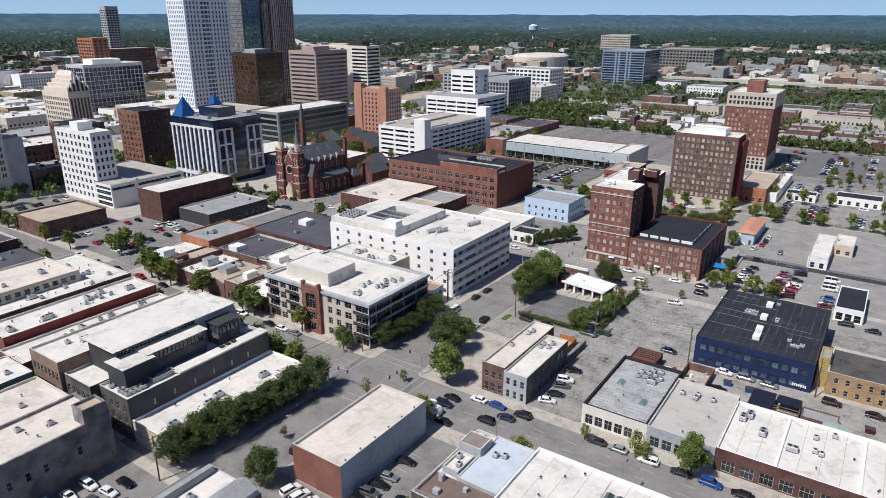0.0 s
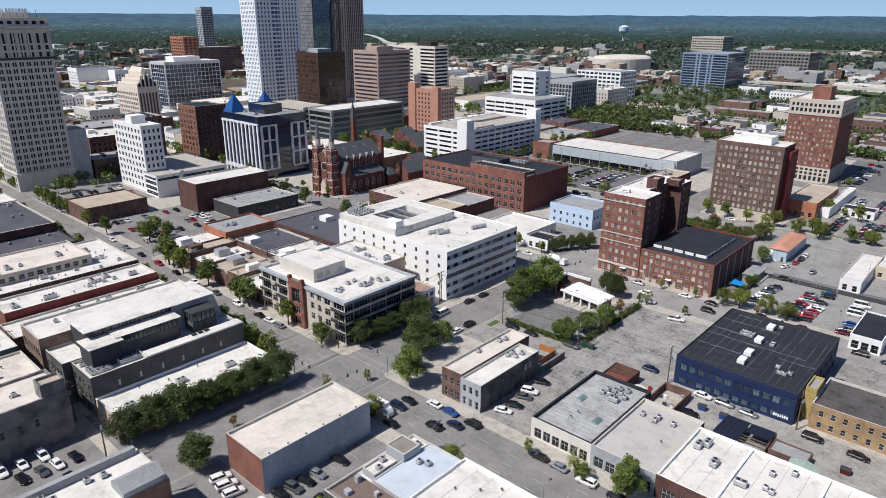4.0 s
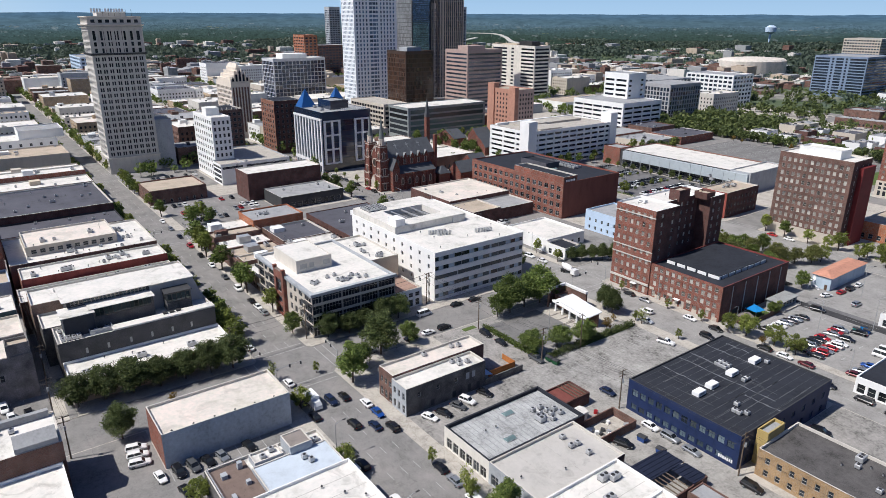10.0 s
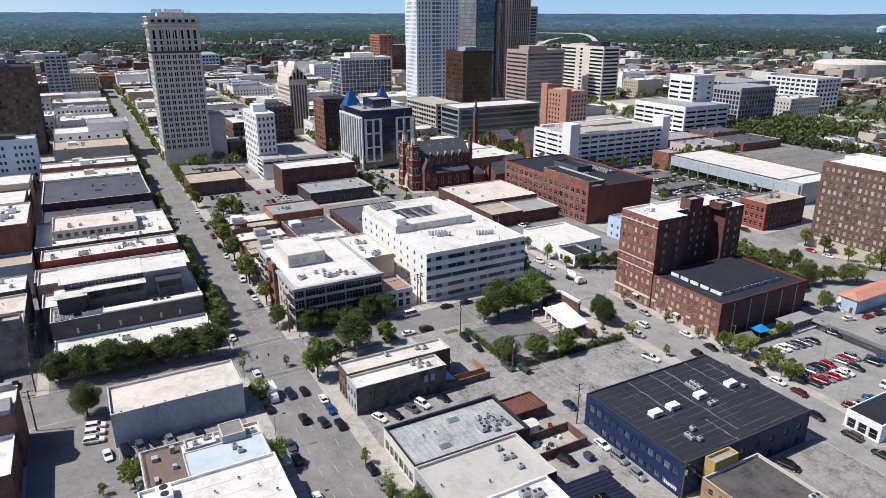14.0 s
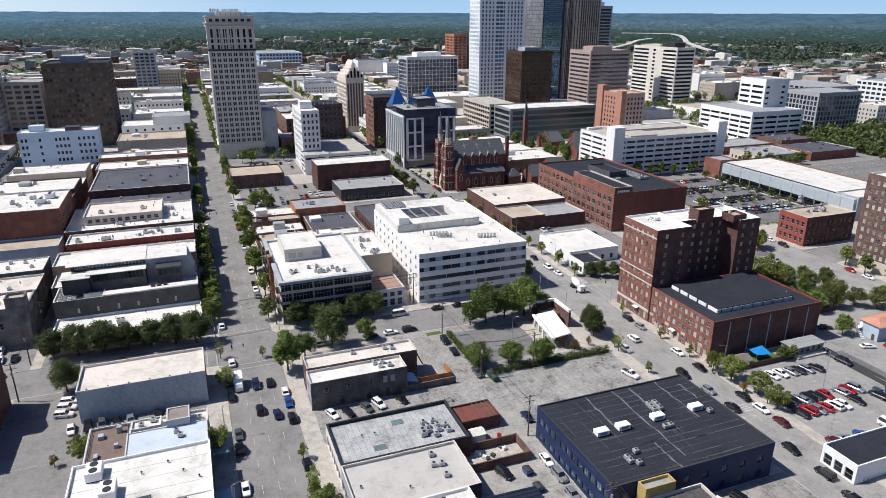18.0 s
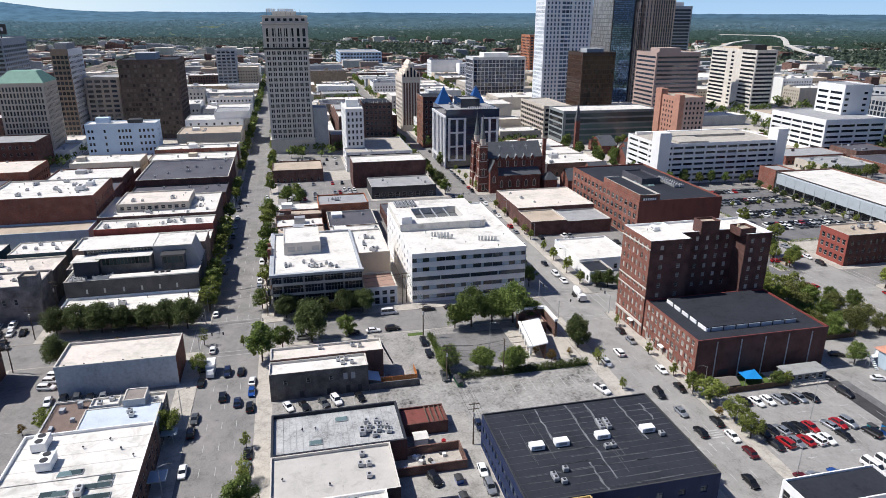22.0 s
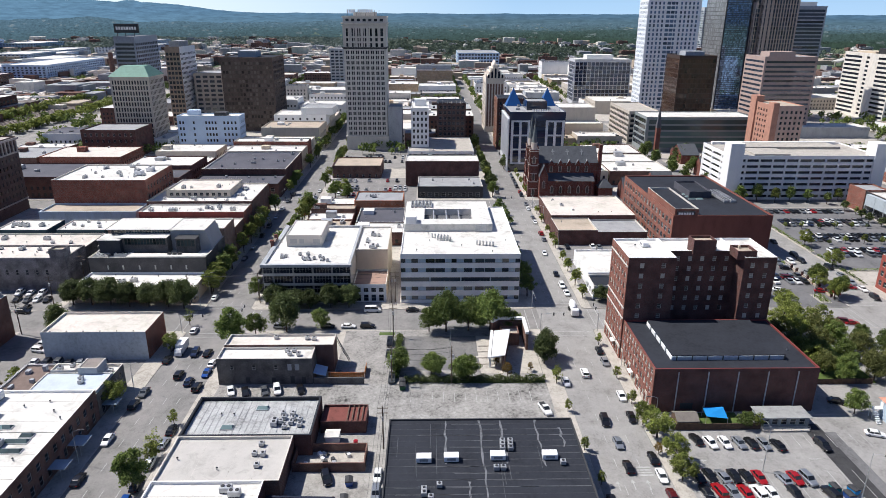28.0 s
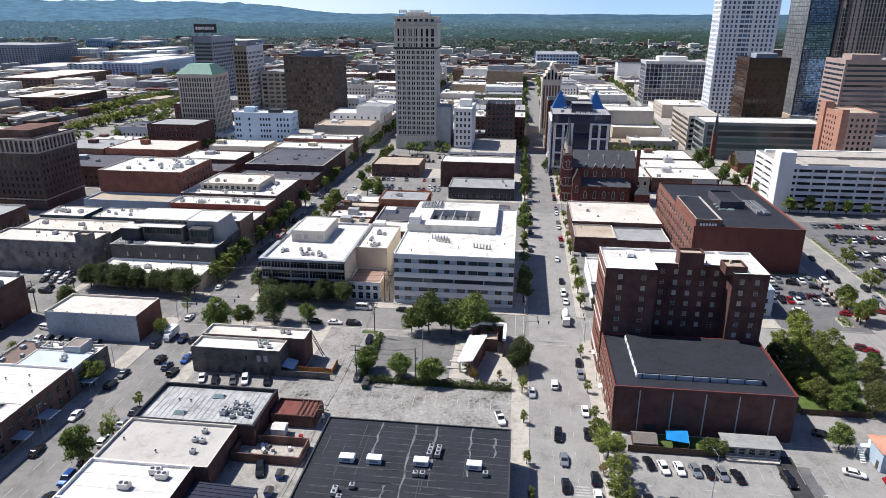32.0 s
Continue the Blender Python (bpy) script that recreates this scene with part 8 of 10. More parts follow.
for x, y, c in ((-113.6, 188.2, "k"), (-101.4, 167.6, "w"), (-101.4, 173.9, "k"), (-101.4, 161, "k"), (-101.4, 145.9, "s"), (-113.6, 56.4, "k"), (-113.6, 49.5, "g"), (-101.2, 96, "w"), (-101.3, 89, "k"), (-113.4, 196, "k"), (-113.4, 270, "w"), (-101.3, 262, "k"), (-101.3, 282, "s"), (-113.4, 300, "k")):
    park(x, y, 90, c, None, RD)
# filled lots farther off
FAR = {c: (Mesh(), Mesh()) for c in "wksgrbn"}


def far_car(x, y, c, along_x=True, z=0.16):
    """One of the many cars in the distant lots: body and glasshouse in the joined meshes."""
    b, g = FAR[c]
    P = (lambda u, v, w: (x + u, y + v, z + w)) if along_x else (lambda u, v, w: (x - v, y + u, z + w))
    ring = lambda u0, u1, v, w: [P(u0, -v, w), P(u1, -v, w), P(u1, v, w), P(u0, v, w)]
    t = CR.uniform(0.95, 1.2)
    b.loft([ring(-2.3, 2.3, 0.86, 0.25), ring(-2.35, 2.35, 0.92, 0.6), ring(-2.2, 2.1, 0.84, 0.88 * t)])
    g.loft([ring(-1.8, 1.1, 0.8, 0.88 * t), ring(-1.3, 0.4, 0.68, 1.42 * t)])
    b.loft([ring(-1.3, 0.4, 0.68, 1.42 * t + 0.01), ring(-1.2, 0.3, 0.6, 1.45 * t + 0.02)])


def rows_of_cars(x0, y0, y1, step, fill, rz=0):
    y = y0
    while y < y1:
        if CR.random() < fill:
            far_car(x0, y, CR.choice("wwwwkkkkksssggnr"))
        y += step


for x0, y0, y1, f in ((-232.5, 367.4, 408, 0.9), (-215.5, 367.4, 408, 0.95), (-210.4, 367.4, 408, 0.9), (-192.5, 367.4, 408, 0.9), (-187.4, 367.4, 408, 0.85), (-172.5, 367.4, 408, 0.9), (-167.4, 367.4, 408, 0.85), (-300.5, 143.4, 180, 0.5), (-283.5, 143.4, 180, 0.6), (-278.5, 143.4, 180, 0.6),
                      (-370, 136, 178, 0.4), (-356, 136, 178, 0.5), (-40.0, 364.4, 398, 0.6), (-27.5, 364.4, 400, 0.6), (-22.4, 364.4, 400, 0.5), (-5.5, 364.4, 403, 0.5), (-40.5, 416, 446, 0.7), (-30.5, 416, 446, 0.7), (-15.5, 424, 446, 0.7), (8.5, 367.4, 440, 0.6), (-57.5, 477.4, 558, 0.45), (-52.4, 477.4, 558, 0.4), (-32.5, 477.4, 558, 0.5), (-27.4, 477.4, 558, 0.4), (-7.5, 477.4, 558, 0.4),
                      (-158, 317.4, 338, 0.8), (-143, 317.4, 338, 0.85), (-138, 317.4, 338, 0.7), (-178, 254, 288, 0.25), (-165, 254, 288, 0.2), (-268, 143, 180, 0.5)):
    rows_of_cars(x0, y0, y1, 2.8, f)
for yc in (232.4, 245.4):
    for x in range(-384, -266, 7):
        if CR.random() < 0.7:
            far_car(x, yc, CR.choice("wkksgr"), True, RD)
for c, (b, g) in FAR.items():
    tagged(b.ob("distant_cars", [PAINT[c]]), f"{COLOUR[c]} cars in the farther lots and streets", "cars", kind="stuff")
    tagged(g.ob("distant_car_glass", [CARGLASS]), "dark glass of the farther cars", "cars", kind="stuff")

# delivery truck, concrete mixer
truck = thing("delivery_truck", "white box delivery truck in the street", "truck", -85.2, 119.6, RD, 0)
s = Mesh()
s.box(-3.4, 1.3, -1.2, 1.2, 0.9, 3.3)
s.ob("cargo_box", [WHITEPAINT], truck)
s = Mesh()
s.loft([[(1.4, -1.05, 0.5), (3.3, -1.05, 0.5), (3.3, 1.05, 0.5), (1.4, 1.05, 0.5)], [(1.4, -1.05, 1.6), (3.2, -1.05, 1.5), (3.2, 1.05, 1.5), (1.4, 1.05, 1.6)], [(1.4, -0.95, 2.4), (2.6, -0.95, 2.4), (2.6, 0.95, 2.4), (1.4, 0.95, 2.4)]])
s.ob("cab", [PAINT["w"]], truck)
for xx in (-2.2, 2.4):
    for yy in (-1, 1):
        s = Mesh()
        s.tube((xx, yy * 0.8, 0.45), (xx, yy * 1.1, 0.45), 0.45, 0.45, 12)
        s.ob("wheel", [TYRE], truck)
s = Mesh()
s.box(-3.3, 3.0, -0.6, 0.6, 0.55, 0.9)
s.ob("chassis", [DARKMETAL], truck)
mixer = thing("concrete_mixer_truck", "white concrete mixer truck waiting at the junction", "truck", -112, 243.0, RD, 0)
s = Mesh()
ringx = lambda x, r, z: [(x, r * math.cos(0.5236 * i), z + r * math.sin(0.5236 * i)) for i in range(12)]
s.loft([ringx(-3.8, 0.5, 3.0), ringx(-2.2, 1.2, 2.6), ringx(0.2, 1.25, 2.3), ringx(1.3, 0.7, 2.1)])
s.ob("drum", [WHITEPAINT], mixer)
s = Mesh()
s.box(1.7, 3.9, -1.2, 1.2, 0.6, 2.6)
s.ob("cab", [PAINT["w"]], mixer)
s = Mesh()
s.box(-4.0, 3.6, -0.7, 0.7, 0.7, 1.1)
s.ob("chassis", [DARKMETAL], mixer)
for xx in (-3.0, -1.8, 2.9):
    for yy in (-1, 1):
        s = Mesh()
        s.tube((xx, yy * 0.8, 0.5), (xx, yy * 1.15, 0.5), 0.5, 0.5, 12)
        s.ob("wheel", [TYRE], mixer)

# ---- rooftop plant ----
RR = random.Random(23)


def ac_proto(w, d, h, label):
    t = thing("rooftop_unit", label, "air conditioner", group="rooftop plant")
    s = Mesh()
    c = 0.07
    s.box(-w / 2 + 0.06, w / 2 - 0.06, -d / 2 + 0.06, d / 2 - 0.06, 0, 0.22, 1)
    s.loft([[(-w / 2, -d / 2, 0.22), (w / 2, -d / 2, 0.22), (w / 2, d / 2, 0.22), (-w / 2, d / 2, 0.22)], [(-w / 2, -d / 2, h - c), (w / 2, -d / 2, h - c), (w / 2, d / 2, h - c), (-w / 2, d / 2, h - c)],
            [(-w / 2 + c, -d / 2 + c, h), (w / 2 - c, -d / 2 + c, h), (w / 2 - c, d / 2 - c, h), (-w / 2 + c, d / 2 - c, h)]])
    body = s.ob("cabinet", [WHITEPAINT if w > 3 else METAL, DARKMETAL], t)
    r = min(w, d) * 0.27
    if w == 3.1:
        f = Mesh()
        f.loft([[(-0.9, -0.98, 0.5), (0.9, -0.98, 0.5), (0.9, -0.86, 0.5), (-0.9, -0.86, 0.5)], [(-0.9, -0.98, 1.1), (0.9, -0.98, 1.1), (0.9, -0.86, 1.1), (-0.9, -0.86, 1.1)]])
        f.ob("intake_louvre", [GREYROOF], body)
    for k in range(0 if w == 3.1 else 1 if w < 1.8 else 2):
        f = Mesh()
        xc = 0 if w < 1.8 else (-w / 4 + k * w / 2)
        f.tube((xc, 0, h), (xc, 0, h + 0.12), r, r, 12)
        f.ob("fan_grille", [DARKMETAL], body)
    return t


UNITS = [ac_proto(1.1, 1.1, 1.05, "small grey condenser unit on the roof"), ac_proto(2.4, 1.5, 1.35, "grey packaged air-conditioning unit on the roof"), ac_proto(3.1, 1.9, 1.35, "long pale air handler on the roof"), ac_proto(4.2, 3.0, 2.2, "large white air handler on the roof")]
vent = thing("roof_vent", "short metal vent pipe on the roof", "vent", group="rooftop plant")
s = Mesh()
s.tube((0, 0, 0), (0, 0, 0.55), 0.14, 0.14, 8)
pipe = s.ob("pipe", [METAL], vent)
s = Mesh()
s.tube((0, 0, 0.55), (0, 0, 0.75), 0.26, 0.12, 8)
s.ob("cowl", [DARKMETAL], pipe)
sky_l = thing("skylight", "aluminium-framed skylight on the roof", "skylight", group="rooftop plant")
s = Mesh()
s.box(-1.5, 1.5, -0.9, 0.9, 0, 0.25)
sky_kerb = s.ob("kerb", [METAL], sky_l)
s = Mesh()
s.loft([[(-1.42, -0.82, 0.25), (1.42, -0.82, 0.25), (1.42, 0.82, 0.25), (-1.42, 0.82, 0.25)], [(-1.1, -0.1, 0.75), (1.1, -0.1, 0.75), (1.1, 0.1, 0.75), (-1.1, 0.1, 0.75)]])
s.ob("pane", [glassmat("skylight_glass", (0.09, 0.13, 0.13), rough=0.15)], sky_kerb)
FIRST = set()


def put(p, x, y, z, rz=0):
    m = pose(x, y, z, 0, 0, rz)
    if p in FIRST:
        return copy_thing(p, m)
    FIRST.add(p)
    p.matrix_basis = m
    return p


def cluster(x, y, z, nx, ny, dx, dy, k=0, rz=0):
    for i in range(nx):
        for j in range(ny):
            put(UNITS[k], x + i * dx, y + j * dy, z, rz)


def scatter(x0, x1, y0, y1, z, units, vents, big=0.3):
    for _ in range(units):
        put(UNITS[0 if RR.random() > big else 1], RR.uniform(x0 + 1.5, x1 - 1.5), RR.uniform(y0 + 1.5, y1 - 1.5), z, RR.choice([0, 90]))
    for _ in range(vents):
        put(vent, RR.uniform(x0 + 1, x1 - 1), RR.uniform(y0 + 1, y1 - 1), z)


for x, y in ((-44.4, 158.8), (-42.6, 159.4), (-40.9, 158.9), (-44.2, 161.2), (-42.3, 161.6), (-40.6, 161.4), (-38.9, 160.2), (-41.6, 163.4), (-39.6, 163.6)):
    put(UNITS[0], x, y, 4.9, RR.uniform(-10, 10))
put(UNITS[1], -40.5, 157.5, 4.9)
put(sky_l, -39.2, 146.8, 4.9, 90)
put(sky_l, -47.2, 153.2, 4.9, 90)
put(vent, -44.5, 144, 4.9)
put(vent, -44.4, 147, 4.9)
for x, y in ((-32.2, 156.5), (-28.8, 155.8), (-28.6, 157.6), (-24.8, 157.2)):
    put(UNITS[0], x, y, 5.0)
put(vent, -27.5, 139.5, 5.0)
put(vent, -24, 149, 5.0)
for x, y in ((-17, 153), (-15.8, 155), (-12, 149)):
    put(UNITS[1], x, y, 5.2, 90)
scatter(-8, 25, 138, 159, 5.2, 8, 8)
for x, y in ((-21.7, 192.8), (-21.9, 198.5), (-22.3, 208.2), (-22.4, 219.1)):
    put(UNITS[2], x, y, 8.6, 90)
for x, y in ((-25.0, 209.5), (-26.3, 209.6), (-25.0, 211.2), (-26.3, 211.3), (-27.5, 209.7), (-27.5, 211.4), (-18.6, 207.6), (-18.6, 209.0), (-11.1, 192.9), (-12.3, 192.9), (-13.5, 195.9), (-10.0, 194.2), (-20.2, 221.5)):
    put(UNITS[0], x, y, 8.6)
for k in range(6):
    put(vent, -81.6, 84 + 4.8 * k, 8.45)
for x, y in ((-71.5, 154.5), (-71.3, 156.5), (-69.5, 155.5), (-69.3, 158)):
    put(UNITS[0], x, y, 7.4)
for x, y in ((-78.3, 150), (-77.8, 159), (-77.2, 161)):
    put(UNITS[0], x, y, 8.0)
put(UNITS[3], -46.6, 89.2, 7.8)
put(UNITS[3], -39.4, 92.3, 7.8)
put(UNITS[1], -28.8, 101.1, 7.8)
for x, y in ((-46, 103), (-42, 106), (-39, 109), (-44, 98), (-21, 92), (-24, 107), (-14, 95), (-10, 106)):
    put(vent, x, y, 7.8)
for x, y in ((-35.6, 96.8), (-35.7, 98.6), (-29.6, 95.2), (-27.6, 95.4), (-29.4, 97.4), (-27.4, 97.6), (-32.5, 105.1), (-30.4, 102.8), (-30.4, 105.2), (-27.0, 103.2), (-27.0, 105.6)):
    put(sky_l, x, y, 7.8, 90)
for x, y, z in ((-62.8, 109.6, 6.4), (-61.9, 97.2, 7.6), (-63.4, 99.6, 7.6), (-57.4, 104.6, 7.3), (-55.6, 105.4, 7.3)):
    put(UNITS[0], x, y, z)
for x, y in ((-93.6, 52.6), (-92.9, 55.4), (-94.3, 45.0), (-92.6, 46.5), (-93.0, 33.0)):
    put(UNITS[0], x, y, 13.6)
scatter(-94, -89, 26, 62, 13.6, 0, 5)
cluster(-141.6, 70.9, 11.0, 3, 4, 1.5, 1.35)
for x, y in ((-140.6, 79.4), (-139.6, 81.0), (-140.8, 82.4), (-145.2, 70.8), (-145.4, 74)):
    put(UNITS[0], x, y, 11.0)
for x, y in ((-126.5, 74), (-127.2, 84.6), (-128.4, 88.2), (-126.8, 101.5)):
    put(UNITS[1], x, y, 5.4, 90)
for x, y in ((-131.6, 86.4), (-132.8, 95.2), (-133.6, 79.5)):
    put(vent, x, y, 5.4)
scatter(-173, -161, 68, 110, 14.6, 7, 6)
scatter(-187, -176, 66, 110, 10.5, 12, 8, 0.5)
scatter(-201, -190, 68, 110, 13, 10, 8, 0.4)
scatter(-237, -213, 101, 110, 14, 6, 5)
scatter(-211, -204, 66, 110, 14, 6, 5)
scatter(-234, -213, 71, 99, 17, 3, 5)
scatter(-163, -148, 22, 60, 11.2, 4, 6, 0.5)
scatter(-146, -134, 22, 56, 12.3, 4, 5, 0.5)
scatter(-178, -166, 20, 38, 12.8, 5, 2)
scatter(-178, -166, 44, 61, 12.8, 5, 2)
scatter(-239, -210, 22, 60, 22.9, 14, 8, 0.5)
put(UNITS[3], -221, 55, 22.9)
put(UNITS[3], -229, 57, 22.9)
for x, y in ((-129.3, 141.4), (-127.9, 141.6), (-128.8, 143.0), (-130.9, 147.6), (-131.2, 150.4), (-126.8, 149.4), (-125.6, 150.2), (-126.9, 151.2), (-125.4, 151.8), (-126.4, 153.4), (-128.2, 155.2), (-126.6, 156.6), (-125.2, 156.2), (-124.2, 158.4)):
    put(UNITS[0], x, y, 14.4, RR.uniform(-8, 8))
scatter(-160, -138, 168, 177, 14, 8, 4)
for x0_, y0_, n_ in ((-139.5, 195.0, 6), (-136.8, 197.0, 5), (-131.5, 211.0, 6)):
    for k in range(n_):
        fl_ = thing("roof_flue", "tall pale grey flue box on the white roof", "roof flue", x0_ + 0.35 * k, y0_ + 1.15 * k, 18.0, 12, "roof flues")
        s = Mesh()
        s.box(-0.45, 0.45, -0.22, 0.22, 0, 1.7, bottom=False)
        s.ob("flue", [METAL], fl_)
scatter(-145, -122, 186, 224, 18.0, 0, 6)
cluster(-176.5, 187, 20.9, 5, 6, 1.5, 1.5)
put(UNITS[2], -92, 258, 31.2)
scatter(-95, -82, 252, 290, 31.2, 0, 5)
put(vent, -62, 289, 12.2)
cluster(-206, 325.6, 17.8, 10, 2, 2.0, 3.0, 1, 90)
for k in range(3):
    for j in range(2):
        put(sky_l, -202 + 4.2 * k, 312.5 + 3.4 * j, 17.8, 90)
scatter(-232, -186, 253, 288, 7.2, 3, 5)
scatter(-148, -123, 363, 393, 13.2, 8, 6, 0.5)
scatter(-284, -264, 190, 221, 6.0, 3, 5)
scatter(-343, -313, 184, 222, 11.5, 5, 6)
scatter(-238, -224, 159, 179, 9.0, 2, 3)
scatter(-366, -331, 247, 278, 38.0, 4, 0, 1.0)
scatter(3, 24, 192, 203, 6.2, 4, 4)
scatter(-505, -472, 406, 434, 64.5, 3, 0, 1.0)

# ---- small pieces near the avenue ----
# membrane laps on the pale roofs
for ob_, xs_, ya, yb, z_ in ((white_row, (-15.6, -11.6, -3.6, 0.4, 4.4, 12.0, 16.0, 20.0), 137.4, 159.6, 5.2), (big_white, (-46.5, -42.4, -38.2, -30.0, -26.0, -22.0, -14.0, -10.0, -6.0), 85.0, 111.1, 7.8)):
    for xx in xs_:
        s = Mesh()
        s.box(xx - 0.07, xx + 0.07, ya, yb, z_, z_ + 0.02)
        s.ob("membrane_lap", [mat("lap_dirt", (0.42, 0.40, 0.37), 0.85, var=0.35, scale=0.8)], roof_of(ob_))
for yy in (144.2, 151.6, 157.0):
    s = Mesh()
    s.box(-34.6, -20.0, yy - 0.08, yy + 0.08, 5.0, 5.02)
    s.ob("membrane_lap", [mat("lap_dirt", (0.42, 0.40, 0.37), 0.85, var=0.35, scale=0.8)], roof_of(white_shop))
# bricked-up windows on the dark side of the corner shop
for yy, zz, h_ in ((155.9, 4.5, 1.9), (157.9, 4.5, 1.9), (151.4, 0.6, 1.7), (156.5, 0.5, 2.2), (144.4, 0.7, 1.7), (159.6, 0.5, 2.0)):
    s = Mesh()
    s.box(-66.39, -66.33, yy - 0.55, yy + 0.55, zz, zz + h_)
    s.ob("blocked_window", [GREYSTUCCO if zz > 2 else DKGREY], grey_corner)
# canopies over the pavement before the market hall
for xa, xb in ((-39.4, -35.4), (-30.4, -27.0), (-55.2, -52.2)):
    cn = thing("street_canopy", "flat pale metal canopy over the shop doors", "canopy")
    s = Mesh()
    s.box(xa, xb, 111.52, 115.2, 3.0, 3.2)
    s.ob("canopy_deck", [mat("pale_blue_metal", (0.36, 0.43, 0.5), 0.5, 0.2, var=0.15)], cn)
    for xx in (xa + 0.15, xb - 0.15):
        s = Mesh()
        s.tube((xx, 114.2, 0.15), (xx, 114.2, 3.0), 0.06, 0.06, 6)
        s.ob("post", [METAL], cn)

# ---- the rest of the city ----
FR = random.Random(77)
WALLS = [BRNBRICK, DKBRICK, BRICK, TANBRICK, BEIGE, WHITEPAINT, GREYSTUCCO, CREAM, STONE]
ROOFS = [WHITEROOF, WHITEROOF, CREAMROOF, GREYROOF, TANROOF, WHITEROOF, PURROOF]
WORD = {BRNBRICK: "brown brick", DKBRICK: "dark red brick", BRICK: "red brick", TANBRICK: "tan brick", BEIGE: "beige stone", WHITEPAINT: "white painted", GREYSTUCCO: "grey rendered", CREAM: "cream rendered", STONE: "grey stone", ORBRICK: "orange brick", brickmat("rust_brick", (0.24, 0.095, 0.06), (0.24, 0.19, 0.16)): "rust-red brick", BLUE_PAINT_AND_SHADE: "pale blue", GREYBRICK: "grey painted brick", DKGREY: "dark painted"}
RWORD = {WHITEROOF: "white", CREAMROOF: "cream", GREYROOF: "grey", TANROOF: "tan gravel", PURROOF: "dark slate", DARKROOF: "black"}


FARPLANT = Mesh()


def infill(x0, x1, y0, y1, nx, ny, h0, h1, skip=0.1, gap=0.3, near=False, walls=None, roofs=None):
    """Low commercial buildings side by side on a piece of a block."""
    xs = sorted([x0, x1] + [x0 + (x1 - x0) * (k + FR.uniform(-0.25, 0.25)) / nx for k in range(1, nx)])
    for i in range(nx):
        ys = sorted([y0, y1] + [y0 + (y1 - y0) * (k + FR.uniform(-0.2, 0.2)) / ny for k in range(1, ny)])
        for j in range(ny):
            if FR.random() < skip:
                continue
            w, r, h = FR.choice(walls or WALLS), FR.choice(roofs or ROOFS), FR.uniform(h0, h1)
            n = max(1, int((h - 1.2) / 3.7))
            rows = rows_of(n, 1.0, 3.7, 1.9)
            a, b, c, d = xs[i] + gap, xs[i + 1] - gap, ys[j] + gap, ys[j + 1] - gap
            f = {"e": (max(1, int((d - c) / 3.4)), 1.4, rows), "s": (max(1, int((b - a) / 3.4)), 1.4, rows), "n": (max(1, int((b - a) / 3.4)), 1.4, rows)}
            if FR.random() < 0.35:
                f.pop("e")
            if FR.random() < 0.25:
                f.pop("s")
            tag = "low" if h < 9 else "mid-rise" if h < 22 else "tall"
            o = building("commercial_building", f"{tag} {WORD[w]} commercial building with {RWORD[r]} roof", a, b, c, d, h, w, r, f, joined=True, cap=FR.choice([None, TRIM]), par=FR.uniform(0.3, 0.9))
            if near or h > 12:
                s = Mesh()
                xa, ya = FR.uniform(a + 1, (a + b) / 2), FR.uniform(c + 1, (c + d) / 2)
                s.box(xa, xa + min(5, (b - a) / 3), ya, ya + min(5, (d - c) / 3), h, h + FR.uniform(1.6, 3.2))
                s.ob("roof_house", [FR.choice([w, METAL, WHITEPAINT])], o)
            for _ in range(0 if near else 5):
                xa, ya, e_ = FR.uniform(a + 1.5, b - 3), FR.uniform(c + 1.5, d - 3), FR.uniform(0.8, 2.2)
                FARPLANT.box(xa, xa + e_, ya, ya + FR.uniform(0.8, 2.6), h, h + FR.uniform(0.6, 1.6), FR.choice([0, 0, 1]), bottom=False)
            if near:
                for _ in range(3):
                    put(FR.choice([UNITS[0], UNITS[1], vent]), FR.uniform(a + 1.5, b - 1.5), FR.uniform(c + 1.5, d - 1.5), h, FR.choice([0, 90]))


BR = [BRICK, BRNBRICK, DKBRICK, BRNBRICK]
infill(-238, -165.5, 136.8, 158.2, 6, 1, 5, 7.5, 0, 0.2, True, BR)
infill(-221, -182, 160, 182.5, 2, 1, 4.5, 6.5, 0, 0.3, True, BR, [WHITEROOF, GREYROOF, PURROOF])
infill(-236, -184, 186, 224, 1, 1, 4.5, 5, 0, 2, True, [DKBRICK], [PURROOF])
infill(-384, -331.5, 62, 112, 3, 1, 8, 15, 0, 0.2, True, None, [WHITEROOF, CREAMROOF, WHITEROOF])
slate_hall = building("slate_roof_hall", "long brick hall under a dark slate-grey flat roof", -331.0, -281.0, 64.0, 111.6, 11.6, DKBRICK, PURROOF, {"e": (12, 1.6, [(1.0, 3.2), (5.6, 7.6)])}, cap=TRIM, thick=0.5)
slate_front = building("slate_roof_shop", "low brick shop with dark slate-grey roof along the street", -280.8, -259.0, 64.0, 111.6, 8.4, DKBRICK, PURROOF, {"e": (11, 2.2, [(0.6, 3.2), (4.8, 6.8)])}, cap=DKGREY)
scatter(-279, -262, 66, 110, 8.4, 5, 6)
scatter(-328, -284, 66, 110, 11.6, 8, 6, 0.6)
infill(-371, -262, 19, 58, 5, 1, 7, 15, 0, 0.3, True, BR + [BEIGE])

infill(-320, -288, 283, 300, 1, 1, 8, 9, 0, 0.3, True, [BEIGE], [WHITEROOF])
infill(-384, -290, 300, 340, 3, 1, 7, 10, 0, 1.5, True, [BEIGE, BRNBRICK, WHITEPAINT], [WHITEROOF])
